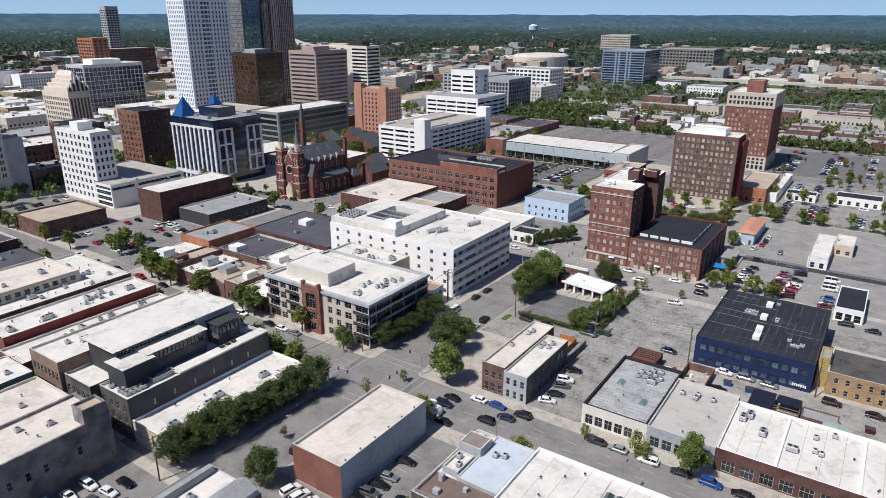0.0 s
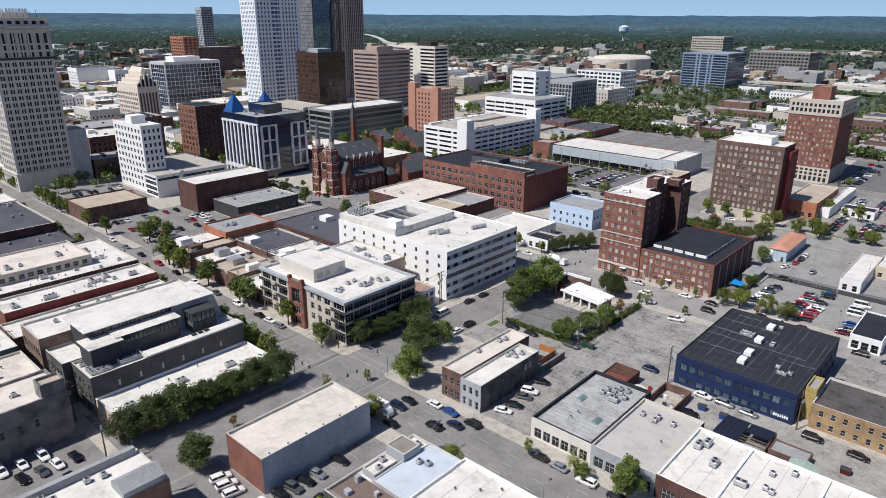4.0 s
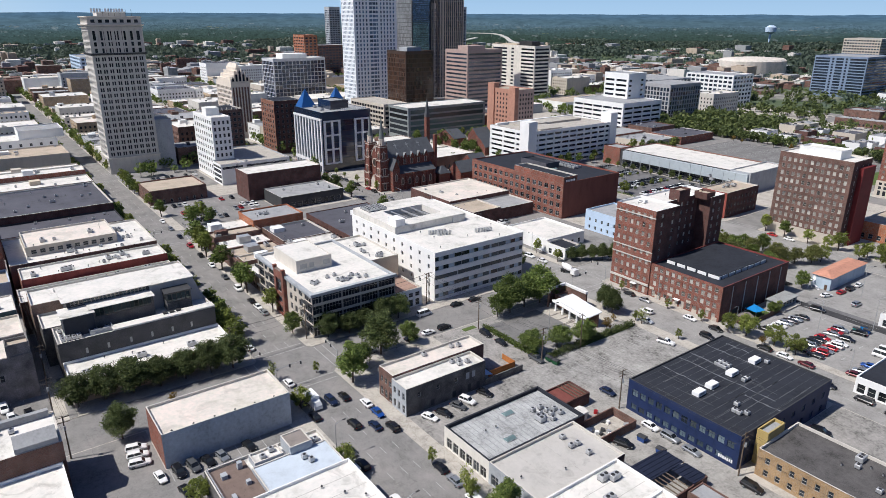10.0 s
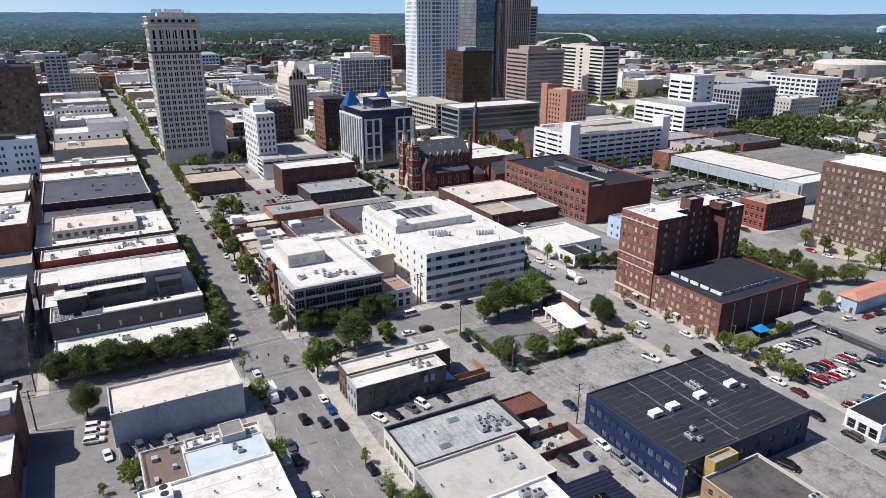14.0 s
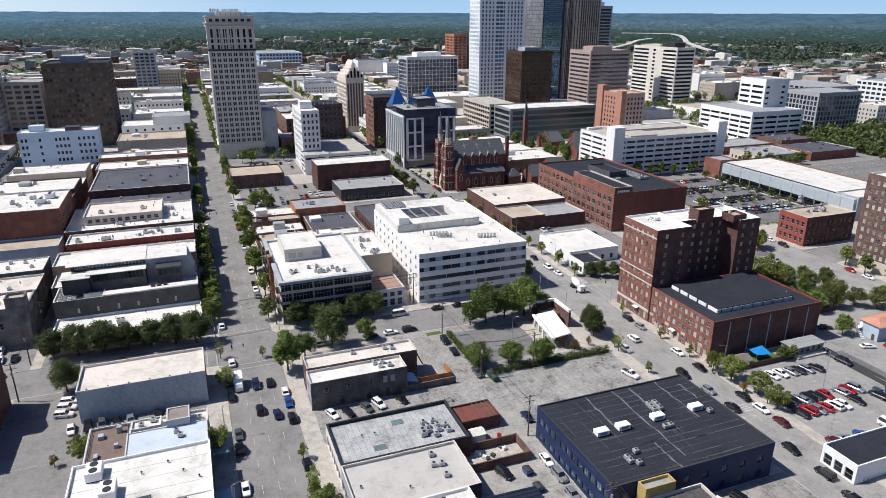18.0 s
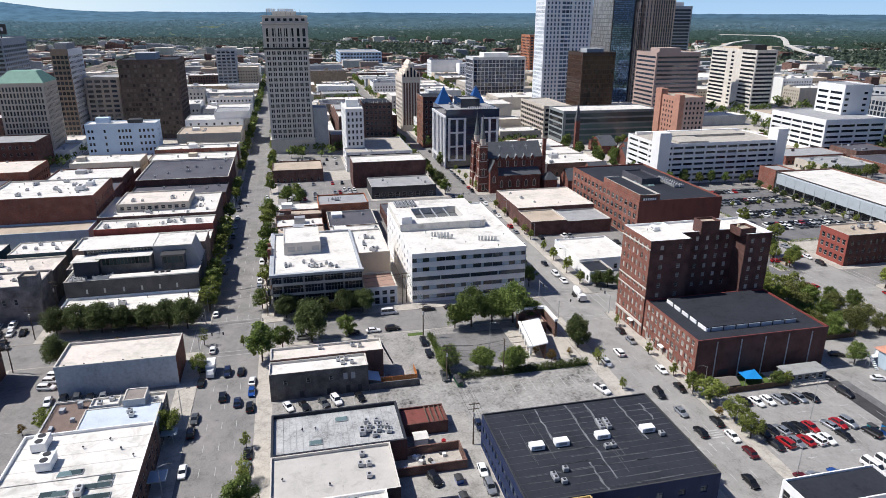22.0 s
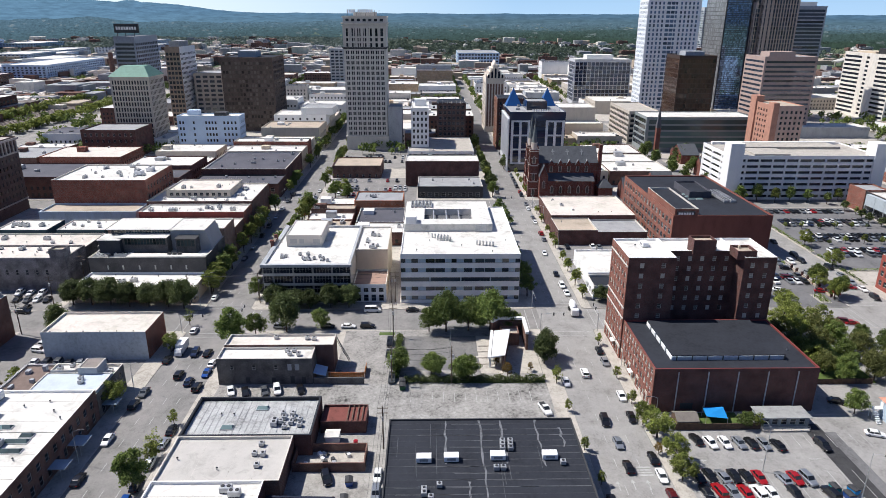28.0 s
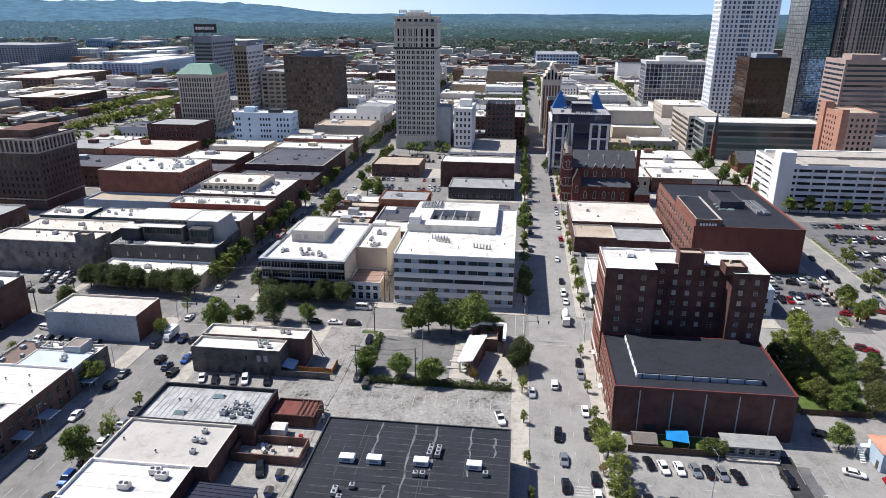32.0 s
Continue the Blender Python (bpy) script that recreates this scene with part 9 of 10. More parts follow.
RUST = brickmat("rust_brick", (0.27, 0.105, 0.06), (0.24, 0.19, 0.16))
building("rust_brick_office", "nine-storey rust brick office with stone base", -426.0, -402.0, 244.2, 267.0, 37.4, DKBRICK, DARKROOF, {"s": (5, 2.0, S1(9, 3.6, 3.7, 2.2)), "e": (6, 1.7, S1(9, 3.6, 3.7, 2.2))}, fm={"s": RUST}, cap=TRIM)
dark_lofts = building("brown_arcaded_office", "dark brown office with grid of windows and ornate top", -426.0, -402.0, 199.8, 221.0, 34.2, BRNBRICK, DARKROOF, {"s": (7, 1.9, S1(8, 3, 3.9, 2.3)), "e": (6, 2.2, S1(8, 3, 3.9, 2.3))}, cap=TRIM)
for k in range(7):
    s = Mesh()
    s.tube((-402.3, 200.6 + 3.3 * k, 34.2), (-402.3, 200.6 + 3.3 * k, 36.4), 0.5, 0.12, 6)
    s.ob("roof_finial", [BEIGE], dark_lofts)
cream_block = building("cream_windowless_block", "windowless cream block in two steps", -440.0, -425.0, 295.0, 330.0, 15.6, CREAM, WHITEROOF, {}, cap=TRIM)
building("", "", -470.0, -440.2, 292.0, 327.0, 26.0, BEIGE, WHITEROOF, {}, parent=cream_block, wallname="upper_block", cap=TRIM)
# far side of the tall tower
infill(-528, -428, 133, 180, 4, 2, 8, 17, 0.05, 0.4, True)
infill(-426, -404, 175, 199, 1, 1, 8, 15, 0, 0.4, False, [DKBRICK, BRNBRICK, DKGREY])
infill(-528, -428, 183, 229, 3, 1, 12, 24, 0, 0.4, False, [DKBRICK, BEIGE, BRNBRICK])
infill(-528, -404, 112 - 44, 112, 4, 1, 9, 18, 0.2, 0.4, False, [WHITEPAINT, BEIGE, CREAM])
infill(-476, -428, 250, 290, 2, 1, 8, 16, 0, 0.6, False, [BEIGE, WHITEPAINT, TANBRICK])
infill(-424, -402, 270, 340, 1, 2, 6, 11, 0, 0.6, False, [BEIGE, TANBRICK])
infill(-528, -402, -94, 0, 4, 2, 7, 18, 0.35, 1.0)
infill(-384, -262, -94, 0, 4, 2, 5, 13, 0.2, 0.8, True, BR + [WHITEPAINT])
infill(-205, -118, -94, 0, 3, 2, 5, 13, 0.2, 0.8, True, BR + [GREYSTUCCO])
infill(-384, -262, -208, -114, 4, 2, 5, 13, 0.3, 1.0)
infill(-241, -118, -208, -114, 3, 2, 6, 22, 0.3, 1.0)
infill(-97, 26, -94, 0, 4, 2, 5, 11, 0.1, 0.8, True, BR)
infill(-462, -402, 440, 454, 2, 1, 8, 14, 0.1, 1.0)
infill(-384, -344, 470, 515, 2, 1, 7, 13, 0.1, 2.0, False, [BEIGE, WHITEPAINT, BRICK])
infill(-320, -250, 470, 566, 2, 2, 5, 9, 0.2, 4.0, False, [BRICK, BRNBRICK, BEIGE], [PURROOF, GREYROOF])
infill(-384, -262, 680, 730, 4, 1, 8, 22, 0.2, 2.0, False, [WHITEPAINT, BEIGE, STONE], [WHITEROOF, GREYROOF])
infill(-241, -118, 582, 678, 5, 4, 6, 9, 0.25, 5.0, False, [DKBRICK, WHITEPAINT, BEIGE], [GREYROOF, PURROOF])
infill(-98, 28, 582, 678, 5, 4, 6, 9, 0.25, 5.0, False, [BRNBRICK, DKBRICK, GREYSTUCCO], [GREYROOF, GREYROOF])
infill(-241, 28, 694, 750, 5, 2, 6, 12, 0.4, 6.0, False, [BRNBRICK, BEIGE], [GREYROOF])
infill(-300, 40, 770, 860, 7, 2, 6, 10, 0.35, 9.0, False, [BRNBRICK, WHITEPAINT, BEIGE], [PURROOF, GREYROOF])
infill(-300, 60, 880, 1000, 6, 2, 7, 13, 0.45, 12.0, False, [BRICK, WHITEPAINT, DKBRICK], [PURROOF, GREYROOF])
# Mostly pale walls: haze over the farther blocks is put into their colours
for i in range(4, len(STREETS) - 1):
    for j in range(0, len(AVENUES) - 1):
        xa, xb, ya, yb = STREETS[i + 1] + 12, STREETS[i] - 12, AVENUES[j] + 12, AVENUES[j + 1] - 12
        if ya < -200:
            continue
        if i == 4 and -120 < ya < 440:
            continue
        if i in (4, 5) and 340 < ya < 660 or (i == 6 and 340 < ya < 450) or (i == 5 and ya < -90 and ya > -230):
            infill(xa, xb, ya, yb, 3, 1, 6, 16, 0.5, 2.0, False, [BEIGE, WHITEPAINT, GREYSTUCCO, TANBRICK, STONE])
            continue
        infill(xa, xb, ya, yb, 4, 2, 6, 16 if FR.random() < 0.72 else 30, 0.2, 1.0, False, [BEIGE, WHITEPAINT, GREYSTUCCO, TANBRICK, BRNBRICK, STONE, CREAM, WHITEPAINT])
tagged(FARPLANT.ob("distant_rooftop_plant", [METAL, DKGREY]), "vents and boxes on the farther roofs", "rooftop plant", kind="stuff")
old_hotel = building("old_brown_hotel", "old brown brick hotel with pale arcaded top", -243.0, -212.0, -42.0, -14.0, 37.0, brickmat("umber_brick", (0.12, 0.088, 0.075), (0.13, 0.11, 0.10)), TANROOF, {"e": (9, 1.2, S1(9, 5, 3.5, 1.9)), "n": (10, 1.2, S1(9, 5, 3.5, 1.9))}, joined=True)
s = Mesh()
s.box(-236, -214, -34, -18, 37, 41)
s.ob("roof_house", [BRNBRICK], old_hotel)
ARCADE = mat("pale_terracotta", (0.42, 0.385, 0.35), 0.85, var=0.15, streak=0.4)
for zz, d_, hh in ((29.6, 0.5, 0.7), (36.2, 0.9, 0.9), (5.6, 0.4, 0.6)):
    s = Mesh()
    s.box(-243.0 - d_, -212.0 + d_, -42.0 - d_, -14.0 + d_, zz, zz + hh)
    s.ob("stone_band", [ARCADE], old_hotel)
for k in range(11):
    s = Mesh()
    yy = -41.8 + 2.66 * k
    s.box(-211.98, -211.6, yy, yy + 0.9, 30.3, 36.2)
    s.ob("arcade_pier", [ARCADE], old_hotel)
    s = Mesh()
    xx = -242.6 + 2.95 * k
    s.box(xx, xx + 0.9, -13.98, -13.6, 30.3, 36.2)
    s.ob("arcade_pier", [ARCADE], old_hotel)
# more pale apartment blocks beyond the railway, and a brick chimney
s = Mesh()
s.tube((-905, -264, 0), (-905, -264, 43), 4.2, 3.0, 14)
tagged(s.ob("brick_chimney", [BRNBRICK]), "tall dark brick chimney beside the railway", "chimney")
APT = mat("pale_blue_cladding", (0.50, 0.56, 0.62), 0.7, var=0.2, scale=0.05)
for x0, x1, y0, y1, h in ((-1050, -905, -450, -412, 22), (-1000, -930, -500, -455, 20), (-1330, -1230, -640, -568, 22), (-1540, -1400, -660, -600, 20), (-1600, -1560, -600, -520, 18), (-1850, -1700, -900, -820, 22), (-1780, -1640, -560, -500, 20), (-2050, -1900, -700, -600, 22)):
    building("apartment_block", "pale blue-grey apartment block beyond the railway", x0, x1, y0, y1, h, APT, WHITEROOF, {"e": (max(4, int((y1 - y0) / 8)), 4.0, rows_of(6, 1.5, 3.4, 1.8)), "n": (max(6, int((x1 - x0) / 8)), 4.0, rows_of(6, 1.5, 3.4, 1.8))}, joined=True, glass=DARKGLASS)
# Openings hold dark panes in place of the shade within the decks
pale_deck = building("pale_parking_deck", "pale concrete parking deck beside the green glass office", -483.0, -426.0, 350.0, 374.0, 25.0, BEIGE, CONC, {"e": (3, 6.4, rows_of(6, 1.5, 3.9, 2.3), NIGHTGLASS), "s": (12, 4.0, rows_of(6, 1.5, 3.9, 2.3), NIGHTGLASS)}, joined=True, depth=0.8)
# landmarks farther off
for lb, x0, x1, y0, y1, h, w, n in (("slim grey office tower on the skyline", -1270, -1250, 724, 749, 111, GREYSTUCCO, 24), ("dark red brick hospital slab on the skyline", -1000, -960, 554, 626, 49, DKBRICK, 11), ("salmon brick stair block beside the hospital slab", -1000, -960, 530, 553, 65, ORBRICK, 14), ("tan brick office between the tall offices", -548, -512, -14, 12, 46, BEIGE, 11), ("beige twin-slab hotel on the skyline", -675, -597, 1720, 1790, 50, BEIGE, 8),
                                    ("dark banded office slab on the skyline", -384, -288, 1270, 1340, 40, mat("dark_band_stone", (0.2, 0.185, 0.165), 0.8), 7), ("pale round-cornered office on the skyline", -420, -360, 760, 800, 34, WHITEPAINT, 7), ("grey slab apartment tower", -860, -835, 60, 85, 52, GREYSTUCCO, 12), ("blue glazed low office on the skyline", -1350, -1240, 250, 330, 26, BLUE_PAINT_AND_SHADE, 4),
                                    ("grey banded office on the skyline", -680, -640, 570, 600, 52, STONE, 10), ("grey civic office block on the skyline", -470, -400, 690, 740, 30, GREYSTUCCO, 7)):
    building("distant_tower", lb, x0, x1, y0, y1, h, w, GREYROOF, {"e": (max(3, int((y1 - y0) / 6)), 4.2, rows_of(n, 3, h / n * 0.94, h / n * 0.5)), "s": (max(3, int((x1 - x0) / 6)), 4.2, rows_of(n, 3, h / n * 0.94, h / n * 0.5))}, joined=True, glass=DARKGLASS)
arena = thing("round_arena", "low white round arena roof beyond the offices", "arena")
s = Mesh()
cyl = lambda r, z, xc=-592, yc=1205: [(xc + r * math.cos(6.28318 * i / 36), yc + r * 1.3 * math.sin(6.28318 * i / 36), z) for i in range(36)]
s.loft([cyl(50, 0), cyl(50, 24), cyl(46, 27), cyl(20, 29)])
s.ob("drum", [CREAMROOF], arena)
tower_w = thing("water_tower", "pale blue water tower on the far hill", "water tower")
s = Mesh()
s.loft([cyl(3, 0, -1165, 2300), cyl(3, 40, -1165, 2300), cyl(16, 48, -1165, 2300), cyl(16, 62, -1165, 2300), cyl(6, 68, -1165, 2300)])
s.ob("tank", [BLUE_PAINT_AND_SHADE], tower_w)
# raised motorway
hw = thing("elevated_motorway", "long white concrete motorway viaduct on piers", "viaduct")
for k in range(14):
    s = Mesh()
    x0 = -340 + 75 * k
    s.box(x0, x0 + 74.6, 1030, 1060, 8.5, 10.2)
    s.box(x0, x0 + 74.6, 1029.4, 1029.95, 8.5, 11.4)
    s.ob("deck_span", [mat("motorway_concrete", (0.48, 0.46, 0.42), 0.85)], hw)
    for xx in (x0 + 18, x0 + 56):
        s = Mesh()
        s.tube((xx, 1040, 0), (xx, 1040, 8.5), 1.1, 1.1, 8)
        s.ob("pier", [CONC], hw)
for way in ([(-2430, 1890, 21), (-2240, 1905, 24), (-2060, 1850, 27), (-1880, 1740, 27), (-1690, 1600, 25), (-1500, 1450, 22), (-1330, 1345, 18), (-1230, 1310, 12)], [(-1270, 1010, 9), (-1390, 1120, 14), (-1520, 1270, 18), (-1660, 1400, 21), (-1800, 1560, 22)]):
    for a, b in zip(way, way[1:]):
        a, b = Vector(a), Vector(b)
        out_ = (b - a).cross(Vector((0, 0, 1))).normalized() * 7
        s = Mesh()
        s.loft([[tuple(p - out_), tuple(p + out_), tuple(p + out_ + Vector((0, 0, 2.4))), tuple(p - out_ + Vector((0, 0, 2.4)))] for p in (a, b)])
        s.ob("ramp", [mat("motorway_concrete", (0.48, 0.46, 0.42))], hw)
        s = Mesh()
        s.tube((*a.xy, 0), tuple(a), 1.4, 1.4, 8)
        s.ob("pier", [CONC], hw)
# railway south-west
rail = thing("railway", "railway tracks on a broad gravel bed", "railway", kind="structure")
s = Mesh()
s.loft([[(-405, -201, 0.1), (-405, -164, 0.1), (-405, -166, 0.9), (-405, -199, 0.9)], [(-1500, -215, 0.1), (-1500, -165, 0.1), (-1500, -168, 0.9), (-1500, -212, 0.9)]])
s.ob("track_bed", [mat("ballast", (0.22, 0.19, 0.165), 0.95, var=0.25)], rail)

RAILSTEEL = mat("rusty_rail", (0.10, 0.075, 0.06), 0.6, 0.3)
for k in range(7):
    yy = -196 + 4.6 * k
    for d_ in (-0.75, 0.75):
        s = Mesh()
        s.loft([[(-406, yy + d_ - 0.12, 0.9), (-406, yy + d_ + 0.12, 0.9), (-406, yy + d_ + 0.12, 1.1), (-406, yy + d_ - 0.12, 1.1)], [(-1490, yy - 6 + d_ - 0.12, 0.9), (-1490, yy - 6 + d_ + 0.12, 0.9), (-1490, yy - 6 + d_ + 0.12, 1.1), (-1490, yy - 6 + d_ - 0.12, 1.1)]])
        s.ob("rail", [RAILSTEEL], rail)
# apartment blocks and sheds beyond the railway
SLATEWALL = mat("slate_blue_render", (0.20, 0.24, 0.31), 0.8)
for lb, x0, x1, y0, y1, h, w, r in (("white and blue apartment block beyond the railway", -1060, -882, -408, -346, 26, BLUE_PAINT_AND_SHADE, WHITEROOF), ("white apartment block with balconies beyond the railway", -1190, -1090, -500, -440, 22, WHITEPAINT, WHITEROOF),
                                    ("pale apartment block beyond the railway", -1040, -935, -600, -530, 14, WHITEPAINT, CREAMROOF), ("dark blue-grey hall beyond the railway", -1180, -1062, -790, -650, 42, SLATEWALL, GREYROOF), ("brown brick warehouse beyond the railway", -840, -700, -440, -368, 19, BRNBRICK, CREAMROOF),
                                    ("dark red warehouse beside the railway", -602, -528, -285, -226, 17, DKBRICK, WHITEROOF), ("beige shed beside the railway", -620, -566, -345, -298, 9, BEIGE, CREAMROOF), ("white apartment slab on the plain", -1720, -1660, -955, -905, 32, BLUE_PAINT_AND_SHADE, GREYROOF),
                                    ("white apartment slab on the plain", -1440, -1370, -806, -750, 20, WHITEPAINT, WHITEROOF), ("grey apartment slab on the plain", -1250, -1150, -560, -500, 16, GREYSTUCCO, WHITEROOF), ("white apartment slab on the plain", -1300, -1200, -450, -400, 16, WHITEPAINT, GREYROOF), ("blue apartment slab on the plain", -1420, -1330, -620, -560, 18, BLUE_PAINT_AND_SHADE, WHITEROOF),
                                    ("brick shed beyond the railway", -820, -740, -318, -285, 10, BRNBRICK, GREYROOF), ("white shed beyond the railway", -720, -650, -330, -280, 8, WHITEPAINT, WHITEROOF), ("grey shed beyond the railway", -1090, -1010, -320, -260, 9, GREYSTUCCO, CREAMROOF)):
    n = max(1, int((h - 2) / 3.4))
    building("distant_block", lb, x0, x1, y0, y1, h, w, r, {"e": (max(3, int((y1 - y0) / 6)), 3.2, rows_of(n, 1.5, 3.4, 1.9)), "n": (max(3, int((x1 - x0) / 6)), 3.2, rows_of(n, 1.5, 3.4, 1.9))}, joined=True, glass=DARKGLASS)

# houses and sheds to the edge of the plain, and the woods: beyond counting
DISTANT = {"white": WHITEROOF, "brick": BRNBRICK, "grey": GREYROOF, "tan": TANROOF, "cream": CREAMROOF}
for nm, mt in DISTANT.items():
    s = Mesh()
    for _ in range({"white": 800, "brick": 1500, "grey": 1900, "tan": 1000, "cream": 900}[nm]):
        for _try in range(20):
            a, r = radians(FR.uniform(-62, 6 if nm == "cream" else 100)), 420 + 2040 * FR.random() ** 1.15
            x, y = -r * math.cos(a), r * math.sin(a)
            if a > 0.6 and r > 1500 and FR.random() < 0.8 or noise.noise((x * 0.0016, y * 0.0016, 4.0)) < -0.05 and r > 1300 and FR.random() < 0.93:
                continue
            if not (-980 < x < 190 and -220 < y < 800) and not (-430 < x < 200 and 690 < y < 1100) and not (-1700 < x < -520 and -220 < y < -150):
                break
        w, d, h = FR.uniform(8, 34), FR.uniform(8, 40), FR.uniform(3.5, 9) if FR.random() < 0.85 else FR.uniform(9, 20)
        z = hill(x, y)
        s.box(x, x + w, y, y + d, z - 2, z + h)
        if FR.random() < 0.6:
            s.box(x + w * 0.2, x + w * 0.5, y + d * 0.2, y + d * 0.5, z + h, z + h + 1.6)
    tagged(s.ob("distant_buildings", [mt]), f"{nm} low buildings scattered over the plain", "buildings", kind="stuff")


def wood(name, label, n, place, size, leaf, broad=(0.42, 0.62)):
    """Crowns of a wood: each a loose heap of tilted leaf sprays over two or three lobes, of its own size and lean."""
    spots = [place() for _ in range(n)]
    base = np.array([(x, y, hill(x, y)) for x, y in spots])
    rng = np.random.default_rng(n)
    h = rng.uniform(*size, n)
    w = h * rng.uniform(*broad, n)
    K = 12
    d = rng.normal(size=(n, K, 3))
    d[..., 2] = np.abs(d[..., 2]) * 0.9 - 0.25
    d /= np.linalg.norm(d, axis=2, keepdims=True)
    lobe = rng.normal(scale=0.3, size=(n, 3, 3))
    c = base[:, None, :] + (d * rng.uniform(0.55, 0.95, (n, K, 1)) + lobe[:, rng.integers(0, 3, K)]) * np.stack([w, w, h * 0.42], 1)[:, None, :]
    c[..., 2] += (h * 0.55)[:, None]
    u = np.cross(d, rng.normal(size=(n, K, 3)))
    u /= np.linalg.norm(u, axis=2, keepdims=True)
    v = np.cross(d + rng.normal(scale=0.45, size=(n, K, 3)), u)
    v /= np.linalg.norm(v, axis=2, keepdims=True)
    u, v = u * (w[:, None] * rng.uniform(0.3, 0.52, (n, K)))[..., None], v * (w[:, None] * rng.uniform(0.22, 0.4, (n, K)))[..., None]
    pts = np.stack([c - u, c + v, c + u, c - v], 2).reshape(-1, 3)
    m = bpy.data.meshes.new(name)
    m.from_pydata(pts.tolist(), [], np.arange(len(pts)).reshape(-1, 4).tolist())
    m.materials.append(leaf)
    tagged(new(name, m), label, "woods", kind="stuff")


def grove(name, label, n, place, size, leaf):
    """Nearer trees in number: a short trunk under a crown of some fifty tilted leaf sprays."""
    s = Mesh()
    for _ in range(n):
        x, y = place()
        z, h = hill(x, y) + 0.1, FR.uniform(*size)
        w = h * FR.uniform(0.34, 0.48)
        s.tube((x, y, z), (x, y, z + h * 0.4), 0.2, 0.12, 4, 1, cap=False)
        for _k in range(40):
            d = Vector((FR.gauss(0, 1), FR.gauss(0, 1), FR.gauss(0, 1))).normalized()
            r = FR.uniform(0.55, 1.05)
            c = Vector((x + w * r * d.x, y + w * r * d.y, z + h * (0.6 + 0.38 * r * d.z)))
            u = d.orthogonal().normalized().lerp(Vector((FR.gauss(0, 1), FR.gauss(0, 1), FR.gauss(0, 1))), 0.4).normalized() * h * FR.uniform(0.1, 0.17)
            v = u.cross(d + Vector((FR.gauss(0, 0.5), FR.gauss(0, 0.5), FR.gauss(0, 0.5)))).normalized() * h * FR.uniform(0.08, 0.13)
            s.face([tuple(c - u), tuple(c + v), tuple(c + u), tuple(c - v)])
    tagged(s.ob(name, [leaf, BARK]), label, "trees", kind="stuff")


def on_plain(r0, r1, lim, a0=-64, a1=102):
    def f():
        for _ in range(40):
            a, r = radians(FR.uniform(a0, a1)), r0 + (r1 - r0) * math.sqrt(FR.random())
            x, y = -r * math.cos(a), r * math.sin(a)
            if not (-985 < x < 195 and -225 < y < 806) and not (-1500 < x < -520 and -220 < y < -160) and noise.noise((x * 0.0016, y * 0.0016, 4.0)) < lim:
                break
        return x, y
    return f


def in_grid():
    while True:
        x, y = FR.choice(STREETS[4:]) + FR.choice([-10, 10]) + FR.uniform(-2, 2), FR.uniform(-440, 800)
        if FR.random() < 0.5:
            x, y = FR.uniform(-970, -400), FR.choice(AVENUES) + FR.choice([-10, 10]) + FR.uniform(-2, 2)
        if min(abs(x - s_) for s_ in STREETS) > 8.4 and min(abs(y - a_) for a_ in AVENUES) > 8.4 and not (-700 < x < -390 and 340 < y < 560):
            return x, y


grove("town_trees", "trees along the farther streets", 2200, in_grid, (5.5, 10), LEAF["mid"])
grove("garden_trees", "trees among the row houses", 1300, lambda: (FR.uniform(-330, 30), FR.choice([FR.uniform(576, 586), FR.uniform(610, 700), FR.uniform(680, 1020), FR.uniform(830, 1020)])), (4.5, 9), LEAF["dark"])
def in_district():
    k = FR.random()
    if k < 0.45:
        return FR.uniform(-330, -248), FR.uniform(582, 676)
    if k < 0.75:
        return FR.uniform(-420, -262), FR.choice([FR.uniform(732, 764), FR.uniform(806, 955)])
    return FR.choice([FR.uniform(-690, -610), FR.uniform(-600, -545)]), FR.uniform(735, 800)


grove("district_trees", "full dark trees round the farther offices", 420, in_district, (7, 12), LEAF["dark"])
grove("railway_trees", "bushy trees along the railway", 320, lambda: (FR.uniform(-760, -540), -207 + FR.uniform(-7, 4)) if FR.random() < 0.45 else (FR.uniform(-660, -420), -155 + FR.uniform(-6, 6)), (5, 10), LEAF["light"])
# the leaves of these far woods carry painted haze
wood("suburb_trees", "trees between the houses of the plain", 4800, on_plain(450, 2300, 0.3, 3), (6, 11), LEAF["plain"])
wood("southern_trees", "trees between the houses south of the railway", 3600, on_plain(450, 2300, 0.3, -64, 3), (5, 9), LEAF["plain"], (0.5, 0.8))
wood("near_woods", "dense green woods beyond the city", 11000, on_plain(1300, 2560, 0.05, 2), (10, 17), LEAF["plain"], (0.5, 0.75))
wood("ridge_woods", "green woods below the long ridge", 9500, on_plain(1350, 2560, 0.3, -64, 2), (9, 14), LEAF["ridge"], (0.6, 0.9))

# ---- poles, wires, yards ----
WOODPOLE = mat("weathered_pole", (0.13, 0.10, 0.075), 0.95, var=0.25, scale=2)


def pole(x, y, h=11.0, rz=0.0, drum=True):
    t = thing("utility_pole", "weathered wooden utility pole with crossarms", "utility pole", x, y, 0.1, rz, "utility poles")
    s = Mesh()
    s.tube((0, 0, 0), (0, 0, h), 0.19, 0.12, 8)
    s.ob("pole", [WOODPOLE], t)
    for z in (h - 0.5, h - 1.8):
        s = Mesh()
        s.box(-0.07, 0.07, -1.3, 1.3, z, z + 0.14)
        s.ob("crossarm", [WOODPOLE], t)
    if drum:
        s = Mesh()
        s.tube((0.35, 0, h - 3.6), (0.35, 0, h - 2.6), 0.26, 0.26, 10)
        s.ob("transformer", [METAL], t)
    return t


